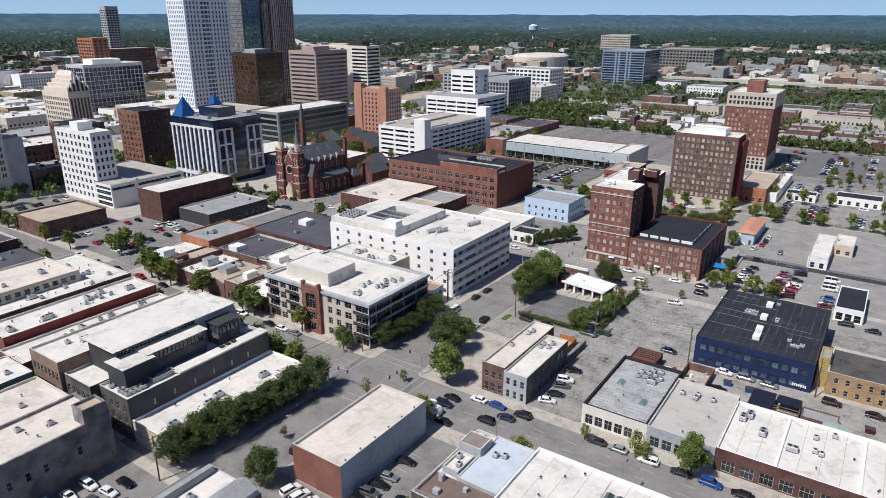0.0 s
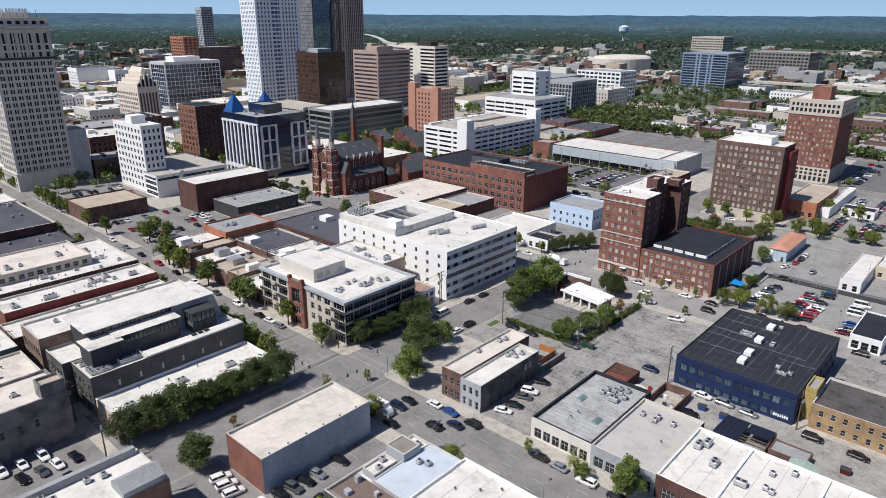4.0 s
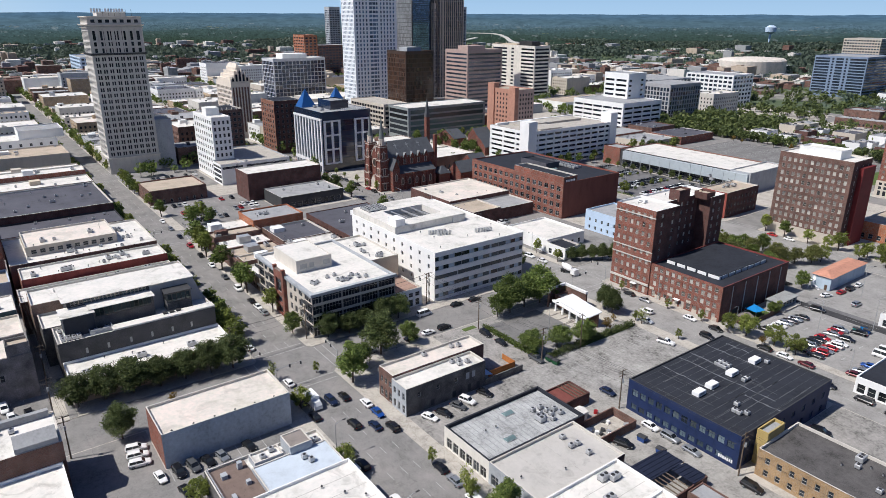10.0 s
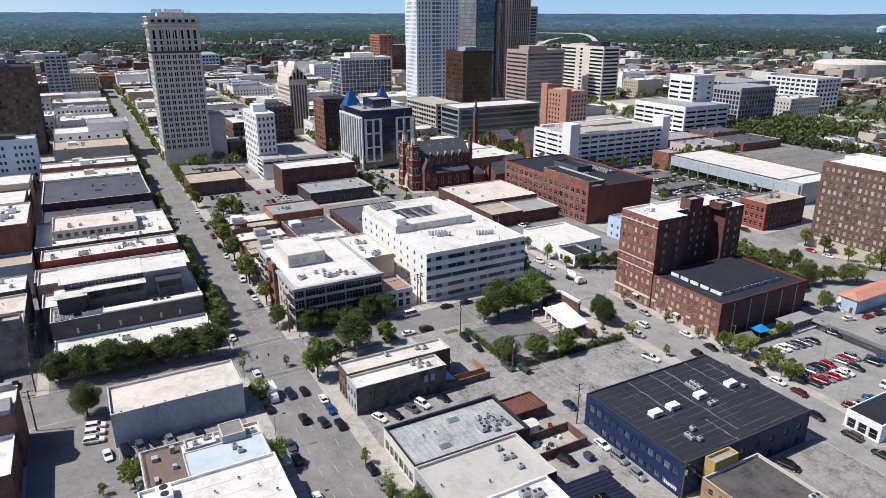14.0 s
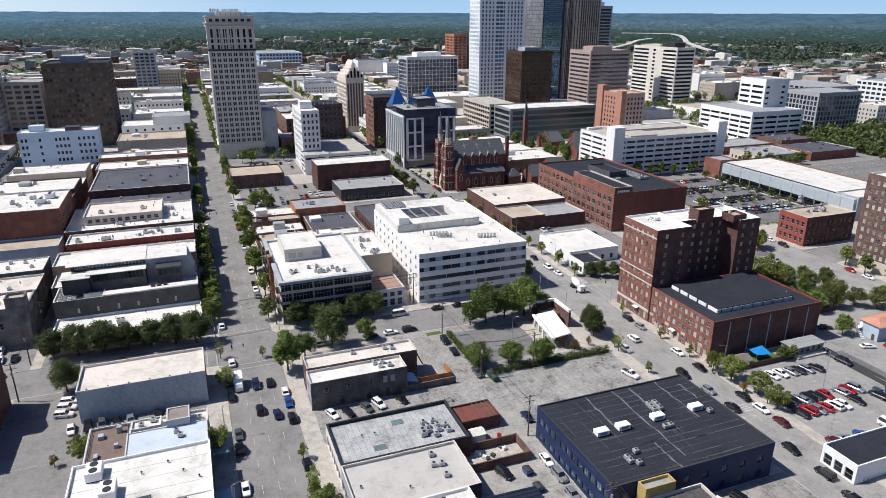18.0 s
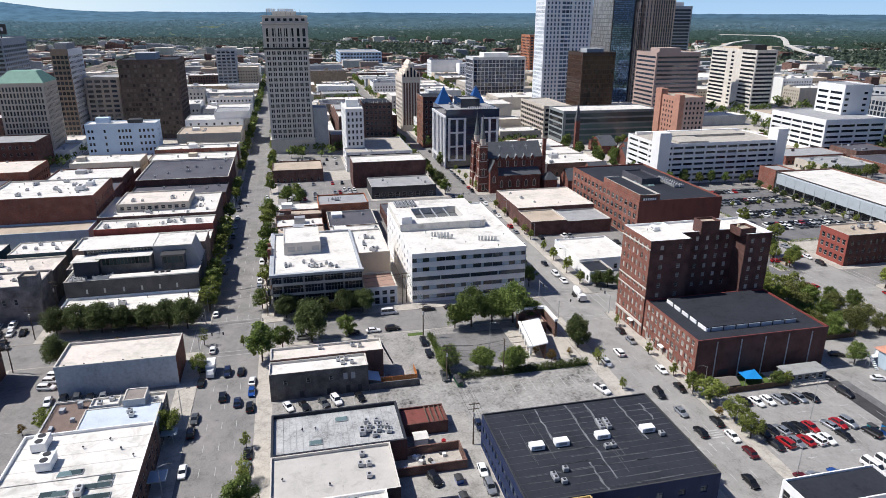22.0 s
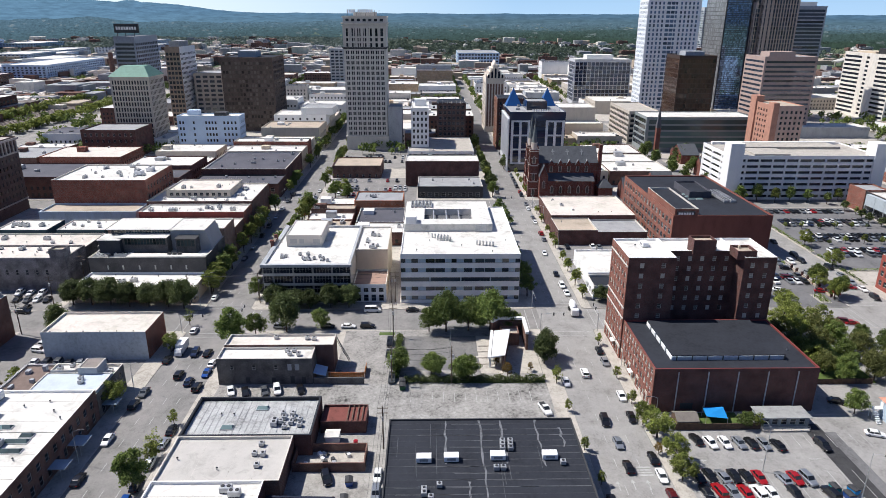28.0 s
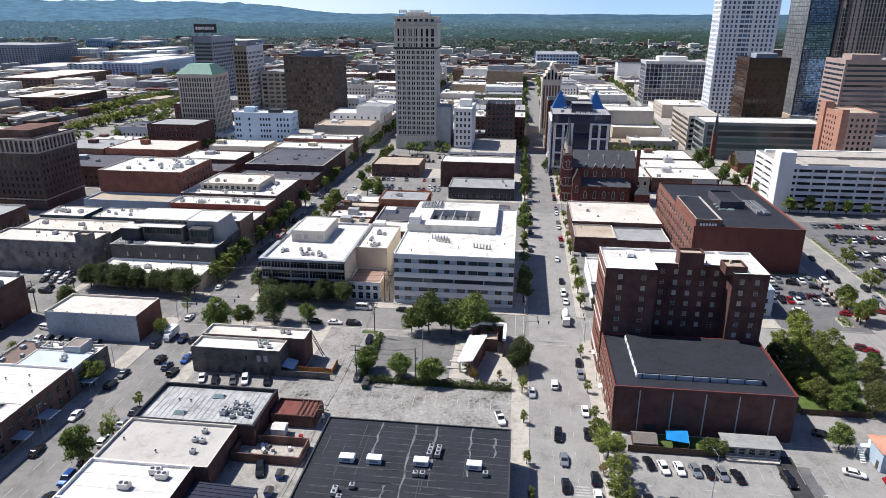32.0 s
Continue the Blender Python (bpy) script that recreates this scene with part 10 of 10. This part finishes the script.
def wire(a, b, sag=0.8):
    c = bpy.data.curves.new("power_line", "CURVE")
    c.dimensions, c.bevel_depth, c.bevel_resolution = "3D", 0.03, 0
    sp = c.splines.new("POLY")
    sp.points.add(8)
    for k in range(9):
        t = k / 8
        p = Vector(a).lerp(Vector(b), t)
        sp.points[k].co = (p.x, p.y, p.z - sag * 4 * t * (1 - t), 1)
    c.materials.append(DARKMETAL)
    tagged(new("power_line", c), "black sagging overhead power line", "cable", "overhead lines")


LINES = [[(-121.5, 182.0), (-94.5, 182.6), (-66.4, 183.6), (-37.4, 183.2), (-4.2, 183.4), (25, 183.2)], [(-139.0, 65.0), (-118.5, 64.2), (-97.6, 65.0)], [(-120.8, 180.5), (-120.8, 134.5), (-119.6, 110.5)], [(-181, 64.0), (-139.0, 65.0)], [(-66.4, 200.0), (-66.4, 183.6)]]
DONE = set()
for ln in LINES:
    for (x, y) in ln:
        if (x, y) not in DONE:
            pole(x, y, 11.5, 0 if ln[0][1] != ln[1][1] and abs(ln[0][0] - ln[1][0]) > 5 else 90)
            DONE.add((x, y))
    for a, b in zip(ln, ln[1:]):
        for off, z in ((-1.1, 11.4), (0.4, 11.4), (1.1, 11.4), (0.3, 10.0), (-0.6, 8.2)):
            wire((a[0], a[1] + off, z), (b[0], b[1] + off, z), 0.9)


def street_lamp(x, y, rz, h=8.5):
    t = thing("street_lamp", "grey metal street lamp with curved arm", "street lamp", x, y, 0.12, rz, "street lamps")
    s = Mesh()
    s.tube((0, 0, 0), (0, 0, h), 0.1, 0.06, 8)
    s.ob("mast", [METAL], t)
    s = Mesh()
    s.tube((0, 0, h - 0.2), (1.2, 0, h + 0.35), 0.045, 0.045, 6)
    s.tube((1.2, 0, h + 0.35), (2.2, 0, h + 0.4), 0.045, 0.045, 6)
    arm = s.ob("arm", [METAL], t)
    s = Mesh()
    s.box(1.9, 2.7, -0.16, 0.16, h + 0.3, h + 0.45)
    s.ob("lamp_head", [DARKMETAL], arm)


for x in (-75, -45, -10, -140, -175, -215):
    street_lamp(x, 249.4, -90)
    street_lamp(x + 12, 114.8, 90)
for x, y in ((-32.9, 311), (-18.2, 284.4)):
    street_lamp(x, y, 45, 12)
street_lamp(-27.9, 268.2, 200, 11.8)
for x, y in ((-12, 300), (-120, 330), (-80, 200), (-200, 385), (-225, 385)):
    street_lamp(x, y, 45, 10)


def signal(x, y, rz):
    t = thing("traffic_signal", "traffic signal on a long mast arm", "traffic light", x, y, 0.12, rz, "traffic signals")
    s = Mesh()
    s.tube((0, 0, 0), (0, 0, 6.3), 0.13, 0.1, 8)
    s.ob("mast", [METAL], t)
    s = Mesh()
    s.tube((0, 0, 6.0), (7.5, 0, 6.5), 0.09, 0.05, 6)
    arm = s.ob("arm", [METAL], t)
    for xx in (4.0, 7.2):
        s = Mesh()
        s.box(xx - 0.16, xx + 0.16, -0.2, 0.12, 5.5, 6.5)
        s.ob("signal_head", [DKGREY], arm)


for xc in (-107.3, -250):
    for yc in (124.4, 238.8):
        signal(xc + 9.2, yc + 9.2, 180)
        signal(xc - 9.2, yc - 9.2, 0)
        signal(xc + 9.2, yc - 9.2, 90)

# fence and hedge round the pavilion yard
hedge = thing("hedge", "clipped green hedge along the drive", "hedge")
HR = random.Random(3)
s = Mesh()
for _ in range(2600):
    p = Vector((HR.uniform(-94.5, -69), 184.6 + HR.gauss(0, 0.5), HR.uniform(0.2, 1.7)))
    u, v = Vector((HR.gauss(0, 1), HR.gauss(0, 1), HR.gauss(0, 1))).normalized() * 0.25, Vector((HR.gauss(0, 1), HR.gauss(0, 1), HR.gauss(0, 1))).normalized() * 0.2
    s.face([tuple(p - u), tuple(p + v), tuple(p + u), tuple(p - v)])
s.ob("foliage", [LEAF["mid"]], hedge)
hedge2 = thing("hedge", "uneven green hedge between pavilion and lot", "hedge")
s = Mesh()
for _ in range(4200):
    y_ = HR.uniform(187, 226)
    p = Vector((-67.2 + HR.gauss(0, 0.6), y_, 0.2 + HR.random() * (1.3 + 0.9 * math.sin(y_ * 0.7) ** 2)))
    u, v = Vector((HR.gauss(0, 1), HR.gauss(0, 1), HR.gauss(0, 1))).normalized() * 0.25, Vector((HR.gauss(0, 1), HR.gauss(0, 1), HR.gauss(0, 1))).normalized() * 0.2
    s.face([tuple(p - u), tuple(p + v), tuple(p + u), tuple(p - v)])
s.ob("foliage", [LEAF["dark"]], hedge2)
fence = thing("timber_fence", "orange-brown timber fence round the shop yard", "fence")
ORWOOD = mat("orange_timber", (0.42, 0.16, 0.05), 0.8, var=0.25, scale=1.5)
for k in range(16):
    s = Mesh()
    s.box(-69.4, -69.3, 165.8 + 0.62 * k, 166.38 + 0.62 * k, 0.15, 2.0)
    s.ob("board", [ORWOOD], fence)
for k in range(9):
    s = Mesh()
    s.box(-75.0 + 0.62 * k, -74.42 + 0.62 * k, 175.8, 175.9, 0.15, 2.0)
    s.ob("board", [ORWOOD], fence)
lowwall = thing("yard_wall", "dark stained block wall round the yard", "wall")
s = Mesh()
s.box(-66.6, -66.3, 162.2, 176.0, 0.15, 2.2)
s.ob("wall", [GREYBRICK], lowwall)
awning = thing("shed_roof", "pale blue sheet-metal lean-to roof", "lean-to")
s = Mesh()
s.loft([[(-72.0, 162.1, 3.2), (-67.0, 162.1, 3.2), (-67.0, 165.4, 2.3), (-72.0, 165.4, 2.3)], [(-72.0, 162.1, 3.3), (-67.0, 162.1, 3.3), (-67.0, 165.4, 2.4), (-72.0, 165.4, 2.4)]])
s.ob("sheet", [BLUE_PAINT_AND_SHADE], awning)
for xx in (-71.8, -67.2):
    s = Mesh()
    s.tube((xx, 165.2, 0.15), (xx, 165.2, 2.35), 0.06, 0.06, 6)
    s.ob("post", [METAL], awning)
stair = thing("fire_stair", "black steel fire stair at the shop's rear", "stair")
for k in range(12):
    s = Mesh()
    s.box(-79.6 + 0.0, -78.4, 167.2 + 0.28 * k, 167.46 + 0.28 * k, 7.6 - 0.6 * k, 7.66 - 0.6 * k)
    s.ob("tread", [DARKMETAL], stair)
for xx in (-79.65, -78.35):
    s = Mesh()
    s.loft([[(xx - 0.03, 167.1, 7.4), (xx + 0.03, 167.1, 7.4), (xx + 0.03, 167.1, 7.75), (xx - 0.03, 167.1, 7.75)], [(xx - 0.03, 170.6, 0.2), (xx + 0.03, 170.6, 0.2), (xx + 0.03, 170.6, 0.55), (xx - 0.03, 170.6, 0.55)]])
    s.ob("stringer", [DARKMETAL], stair)

# rear yards of the shops
yard = building("rear_shed", "roofless brick outbuilding with rusty roof sheets", -51.0, -43.6, 167.6, 178.6, 3.0, DKBRICK, mat("rusty_sheet", (0.17, 0.055, 0.045), 0.8, var=0.3, scale=0.6), {}, par=0.5, category="shed")
for k in range(4):
    s = Mesh()
    s.box(-50.6, -44.0, 173.8 + 1.2 * k, 174.0 + 1.2 * k, 3.3, 3.5)
    s.ob("rafter", [WOODPOLE], yard)
store = building("walled_yard", "small yard behind stained block walls with clutter", -36.6, -29.2, 163.4, 179.6, 0.25, BRNBRICK, CONC, {}, par=2.2, category="yard")
for k in range(14):
    bx = thing("yard_crate", "small pale crate lying in the walled yard", "crate", HR.uniform(-35.6, -30.2), HR.uniform(165, 178.6), 0.25, HR.uniform(0, 90))
    s = Mesh()
    w_ = HR.uniform(0.3, 0.7)
    s.box(-w_, w_, -0.4, 0.4, 0, HR.uniform(0.3, 0.9))
    s.ob("box", [HR.choice([TRIM, WHITEPAINT, DKGREY, METAL])], bx)
hut = thing("white_hut", "small white site hut with shallow roof", "hut")
s = Mesh()
gable(s, -41.8, -38.8, 169.5, 172.6, 0.15, 2.3, 2.8, over=0.15)
s.ob("wall_and_roof", [WHITEPAINT, WHITEROOF], hut)
tank = thing("red_drum", "small red drum standing in the yard", "drum", -39.4, 176.5, 0.16)
s = Mesh()
s.tube((0, 0, 0), (0, 0, 0.9), 0.55, 0.55, 12)
s.ob("shell", [PAINT["r"]], tank)
NAVYSHEET = mat("navy_sheet_roof", (0.022, 0.027, 0.048), 0.5, 0.2, var=0.3, scale=0.8)
pergola = thing("patio_roof", "dark sheet roofs and timber pergola over a patio", "patio roof")
for xa, xb, ya, yb in ((-18.0, -12.4, 160.6, 174.6), (-12.0, -6.4, 169.4, 174.6)):
    s = Mesh()
    s.loft([[(xa, ya, 3.2), (xb, ya, 3.2), (xb, yb, 2.7), (xa, yb, 2.7)], [(xa, ya, 3.3), (xb, ya, 3.3), (xb, yb, 2.8), (xa, yb, 2.8)]])
    s.ob("sheet", [NAVYSHEET], pergola)
    for k in range(5):
        s = Mesh()
        xx = xa + (xb - xa) * (k + 0.5) / 5
        s.loft([[(xx - 0.04, ya, 3.3), (xx + 0.04, ya, 3.3), (xx + 0.04, yb, 2.8), (xx - 0.04, yb, 2.8)], [(xx - 0.04, ya, 3.4), (xx + 0.04, ya, 3.4), (xx + 0.04, yb, 2.9), (xx - 0.04, yb, 2.9)]])
        s.ob("batten", [NAVYSHEET], pergola)
for k in range(6):
    s = Mesh()
    s.box(-12.2, -6.6, 161.4 + 1.3 * k, 161.6 + 1.3 * k, 2.9, 3.1)
    s.ob("rafter", [WOODPOLE], pergola)
for xx in (-17.8, -12.2, -6.7):
    for yy in (160.9, 174.2):
        s = Mesh()
        s.box(xx - 0.1, xx + 0.1, yy - 0.1, yy + 0.1, 0.15, 3.0)
        s.ob("post", [WOODPOLE], pergola)
s = Mesh()
s.box(-6.6, -6.3, 160.6, 174.4, 0.15, 2.9)
s.ob("side_wall", [BRNBRICK], pergola)
slab_shed = building("flat_roof_store", "low store with grey flat roof behind the shops", -6.0, 2.2, 166.8, 172.0, 2.5, BRNBRICK, GREYROOF, {}, par=0.3, category="shed")
green_shed = thing("green_shed", "small shed with pale green metal roof", "shed")
s = Mesh()
gable(s, -0.8, 5.0, 160.5, 166.2, 0.15, 2.9, 3.7, over=0.25)
s.ob("wall_and_roof", [BRNBRICK, mat("pale_green_metal", (0.36, 0.45, 0.38), 0.6, 0.2, var=0.2, scale=0.6)], green_shed)


def skip_bin(x, y, rz, material, label):
    t = thing("waste_container", label, "container", x, y, 0.16, rz)
    s = Mesh()
    s.loft([[(-0.9, -0.7, 0.1), (0.9, -0.7, 0.1), (0.9, 0.7, 0.1), (-0.9, 0.7, 0.1)], [(-1.05, -0.85, 1.3), (1.05, -0.85, 1.3), (1.05, 0.85, 1.3), (-1.05, 0.85, 1.3)]])
    s.ob("tub", [material], t)
    s = Mesh()
    s.loft([[(-1.08, -0.9, 1.3), (1.08, -0.9, 1.3), (1.08, 0.9, 1.3), (-1.08, 0.9, 1.3)], [(-1.08, -0.85, 1.5), (1.08, -0.85, 1.5), (1.08, 0.0, 1.62), (-1.08, 0.0, 1.62)]])
    s.ob("lid", [DKGREY], t)


GREENP = mat("green_bin_paint", (0.02, 0.09, 0.04), 0.6)
for x, y, mt, lb in ((-66.0, 186.5, GREENP, "green steel waste container by the lot"), (-63.6, 186.6, GREENP, "green steel waste container by the lot"), (-25.0, 176.6, PAINT["b"], "blue steel waste container in the yard"), (-19.3, 176.2, PAINT["b"], "blue steel waste container in the yard"), (8.8, 173.0, PAINT["m"], "red steel waste container in the yard"),
                     (-19.0, 282.3, PAINT["b"], "blue steel waste container in the lot"), (-21.4, 280.6, mat("teal_paint", (0.02, 0.25, 0.27), 0.6), "teal steel waste container in the lot")):
    skip_bin(x, y, 5, mt, lb)

# play yard before the annex
sail = thing("shade_sail", "bright blue shade sail over the play yard", "shade sail")
s = Mesh()
s.loft([[(-49.8, 263.0, 2.6), (-45.4, 262.2, 2.9), (-45.0, 267.4, 2.5), (-49.4, 268.0, 3.0)], [(-49.8, 263.0, 2.64), (-45.4, 262.2, 2.94), (-45.0, 267.4, 2.54), (-49.4, 268.0, 3.04)]])
s.ob("fabric", [mat("azure_fabric", (0.01, 0.22, 0.55), 0.7, var=0.08)], sail)
for xx, yy in ((-49.8, 263), (-45.4, 262.2), (-45, 267.4), (-49.4, 268)):
    s = Mesh()
    s.tube((xx, yy, 0.2), (xx, yy, 3.0), 0.06, 0.06, 6)
    s.ob("post", [METAL], sail)
pf = thing("board_fence", "dark timber board fence round the play yard", "fence")
BRWOOD = mat("brown_timber", (0.10, 0.065, 0.045), 0.85, var=0.25, scale=1.5)
for k in range(32):
    s = Mesh()
    s.box(-43.9, -43.78, 253.5 + 0.68 * k, 254.14 + 0.68 * k, 0.15, 1.9)
    s.ob("board", [BRWOOD], pf)
cabin_ = building("site_cabin", "long grey cabin with overhanging flat metal roof beside the play yard", -48.9, -44.5, 275.2, 287.4, 3.0, mat("grey_green_panel", (0.24, 0.265, 0.27), 0.7, var=0.2, scale=0.5), GREYROOF, {"e": (5, 1.5, [(0.9, 2.5)]), "s": (1, 1.6, [(0.9, 2.5)])}, par=0.1, category="cabin")
s = Mesh()
s.box(-49.3, -43.9, 274.8, 287.8, 3.12, 3.26)
s.ob("roof_overhang", [mat("weathered_zinc", (0.33, 0.335, 0.33), 0.6, 0.2, var=0.3, scale=0.5)], cabin_)
s = Mesh()
s.box(-44.4, -42.6, 275.4, 287.0, 0.16, 0.55)
s.ob("walkway", [CONC], cabin_)
for zz in (1.0, 1.5):
    s = Mesh()
    s.box(-42.72, -42.66, 275.4, 287.0, zz, zz + 0.06)
    s.ob("rail", [METAL], cabin_)
for k in range(6):
    s = Mesh()
    s.box(-42.73, -42.65, 275.5 + 2.27 * k, 275.58 + 2.27 * k, 0.55, 1.5)
    s.ob("rail_post", [METAL], cabin_)
shed2 = thing("small_play_shed", "small play shed with grey-brown gabled roof", "shed")
s = Mesh()
gable(s, -49.0, -45.0, 255.0, 260.2, 0.15, 1.9, 2.9, over=0.4)
s.ob("wall_and_roof", [BRWOOD, mat("grey_brown_shingle", (0.19, 0.17, 0.15), 0.9, var=0.2, scale=0.8)], shed2)
for x, y, h in ((-44.5, 271.5, 4.2), (-46.0, 273.2, 3.5)):
    plant("oak2", x, y, h)
coral_shop = thing("coral_roof_shop", "pale blue shop with coral-orange hipped roof and white outside stair", "building")
SIDING = mat("grey_blue_siding", (0.40, 0.49, 0.57), 0.8, var=0.15, streak=0.4)
s = Mesh()
s.box(-49.4, -42.6, 308.0, 336.6, 0.15, 5.2)
s.ob("wall", [SIDING], coral_shop)
s = Mesh()
s.loft([[(-49.9, 307.5, 5.2), (-42.1, 307.5, 5.2), (-42.1, 337.1, 5.2), (-49.9, 337.1, 5.2)], [(-46.1, 311.4, 6.5), (-45.9, 311.4, 6.5), (-45.9, 333.2, 6.5), (-46.1, 333.2, 6.5)]])
s.ob("hip_roof", [mat("coral_roof", (0.50, 0.245, 0.17), 0.75, var=0.2)], coral_shop, "coral-orange hipped roof")
for k in range(7):
    s = Mesh()
    s.box(-48.4 + 0.42 * k, -47.9 + 0.42 * k, 305.4, 306.5, 2.6 - 0.38 * k, 2.75 - 0.38 * k)
    s.ob("stair_tread", [WHITEPAINT], coral_shop)
s = Mesh()
s.box(-49.4, -48.0, 305.4, 307.98, 2.75, 2.95)
s.ob("stair_landing", [WHITEPAINT], coral_shop)
for x_, z_ in ((-49.3, 0.15), (-48.1, 0.15)):
    s = Mesh()
    s.box(x_, x_ + 0.12, 305.5, 305.62, z_, 3.9)
    s.ob("stair_post", [WHITEPAINT], coral_shop)
for x_, za, zb, m_ in ((-49.0, 2.95, 4.9, WHITEPAINT), (-44.6, 0.15, 2.2, BRWOOD)):
    s = Mesh()
    s.box(x_, x_ + 0.95, 307.9, 307.98, za, zb)
    s.ob("door", [m_], coral_shop)
kiosk = building("corner_office", "small white office with arched front and black roof", -5.4, 3.2, 241.4, 264.0, 4.4, WHITEPAINT, DARKROOF, {"w": (7, 1.6, [(0.4, 3.0)]), "s": (3, 2.0, [(0.4, 3.0)])}, par=0.5)
lot_shop = building("white_lot_shop", "low white shop round a small yard on the parking lot", -19.3, -12.2, 291.2, 328.0, 4.4, WHITEPAINT, WHITEROOF, {"w": (6, 1.4, [(0.8, 2.6)]), "s": (2, 1.6, [(0.5, 2.8)])}, par=0.4, cap=TRIM)
building("", "", -12.1, -4.8, 314.0, 330.5, 4.4, CREAM, WHITEROOF, {"s": (2, 1.6, [(0.8, 2.6)])}, parent=lot_shop, wallname="rear_wing", cap=TRIM)
skip_bin(-20.7, 284.2, 20, mat("azure_fabric", (0.01, 0.22, 0.55), 0.7, var=0.08), "bright blue waste container on the parking lot")

# planting, wall and fence round the lots behind the hotel
KR = random.Random(52)
TANWALL = mat("tan_wall_concrete", (0.42, 0.35, 0.27), 0.9, var=0.2)
for lb, x0, x1, y0, y1, h in (("clipped hedge along the kerb of the resurfaced lot", -212, -172, 358.2, 359.8, 1.0), ("clipped hedge along the kerb of the resurfaced lot", -168, -136, 358.2, 359.8, 1.0), ("low hedge between two parking lots", -165.6, -164.2, 314, 339, 1.1),
                              ("low hedge at the back of the small lot", -160, -132, 312.6, 314, 1.2), ("low shrubs on a kerbed island", -126, -119, 333, 336.5, 1.1), ("low shrubs on a kerbed island", -164, -157, 337.4, 340, 1.1), ("low hedge in a parking island", -150.8, -149.4, 362, 414, 1.0), ("clipped hedge along the avenue behind the lots", -48, -22, 358.3, 360.0, 1.2), ("clipped hedge along the avenue behind the lots", -18, 22, 358.3, 360.0, 1.2)):
    hg = thing("hedge", lb, "hedge")
    s = Mesh()
    for _ in range(int((x1 - x0) * (y1 - y0) * 9)):
        c = Vector((KR.uniform(x0, x1), KR.uniform(y0, y1), 0.15 + h * KR.uniform(0.15, 1.0)))
        u = Vector((KR.gauss(0, 1), KR.gauss(0, 1), KR.gauss(0, 0.5))).normalized() * KR.uniform(0.2, 0.38)
        v = u.cross(Vector((KR.gauss(0, 0.6), KR.gauss(0, 0.6), 1))).normalized() * KR.uniform(0.14, 0.26)
        s.face([tuple(c - u), tuple(c + v), tuple(c + u), tuple(c - v)])
    s.ob("foliage", [LEAF["mid"]], hg)
    s = Mesh()
    s.box(x0 - 0.3, x1 + 0.3, y0 - 0.3, y1 + 0.3, 0.1, 0.24)
    s.ob("kerb", [CONC], hg)
yard_wall = thing("low_wall", "low tan wall with dark posts beside the small lot", "wall")
s = Mesh()
s.box(-152, -124, 339.0, 339.5, 0.1, 0.85)
s.ob("wall_base", [TANWALL], yard_wall)
for k in range(8):
    s = Mesh()
    s.box(-152 + 4 * k - 0.3, -152 + 4 * k + 0.3, 338.9, 339.6, 0.1, 2.0)
    s.box(-152 + 4 * k - 0.4, -152 + 4 * k + 0.4, 338.8, 339.7, 2.0, 2.15)
    s.ob("post", [DKBRICK], yard_wall)
lawn_fence = thing("board_fence", "weathered dark timber fence along the lawn", "fence")
for k in range(20):
    s = Mesh()
    s.box(-64.7, -64.62, 299.5 + 0.85 * k, 300.3 + 0.85 * k, 0.15, 1.8 + KR.uniform(-0.08, 0.08))
    s.ob("board", [BRWOOD], lawn_fence)
for k in range(5):
    s = Mesh()
    s.box(-64.6, -64.45, 299.4 + 4.2 * k, 299.55 + 4.2 * k, 0.1, 1.95)
    s.ob("post", [BRWOOD], lawn_fence)
for x, y, c, rz in ((-167.4, 348.6, "k", 0), (-160.5, 347.9, "k", 0), (-152.6, 354.8, "k", 0), (-144.2, 354.9, "s", 0), (-137.0, 354.6, "s", 0), (-130.4, 354.8, "w", 0), (-122.6, 354.4, "k", 0), (-185, 348.4, "k", 0), (-102.2, 333.5, "r", 90), (-159.4, 342.9, "w", 0), (-147, 343.1, "s", 0), (-128, 343.2, "r", 0), (-90, 355, "r", 0), (-82, 354.8, "w", 0)):
    park(x, y, rz, c, None, RD)
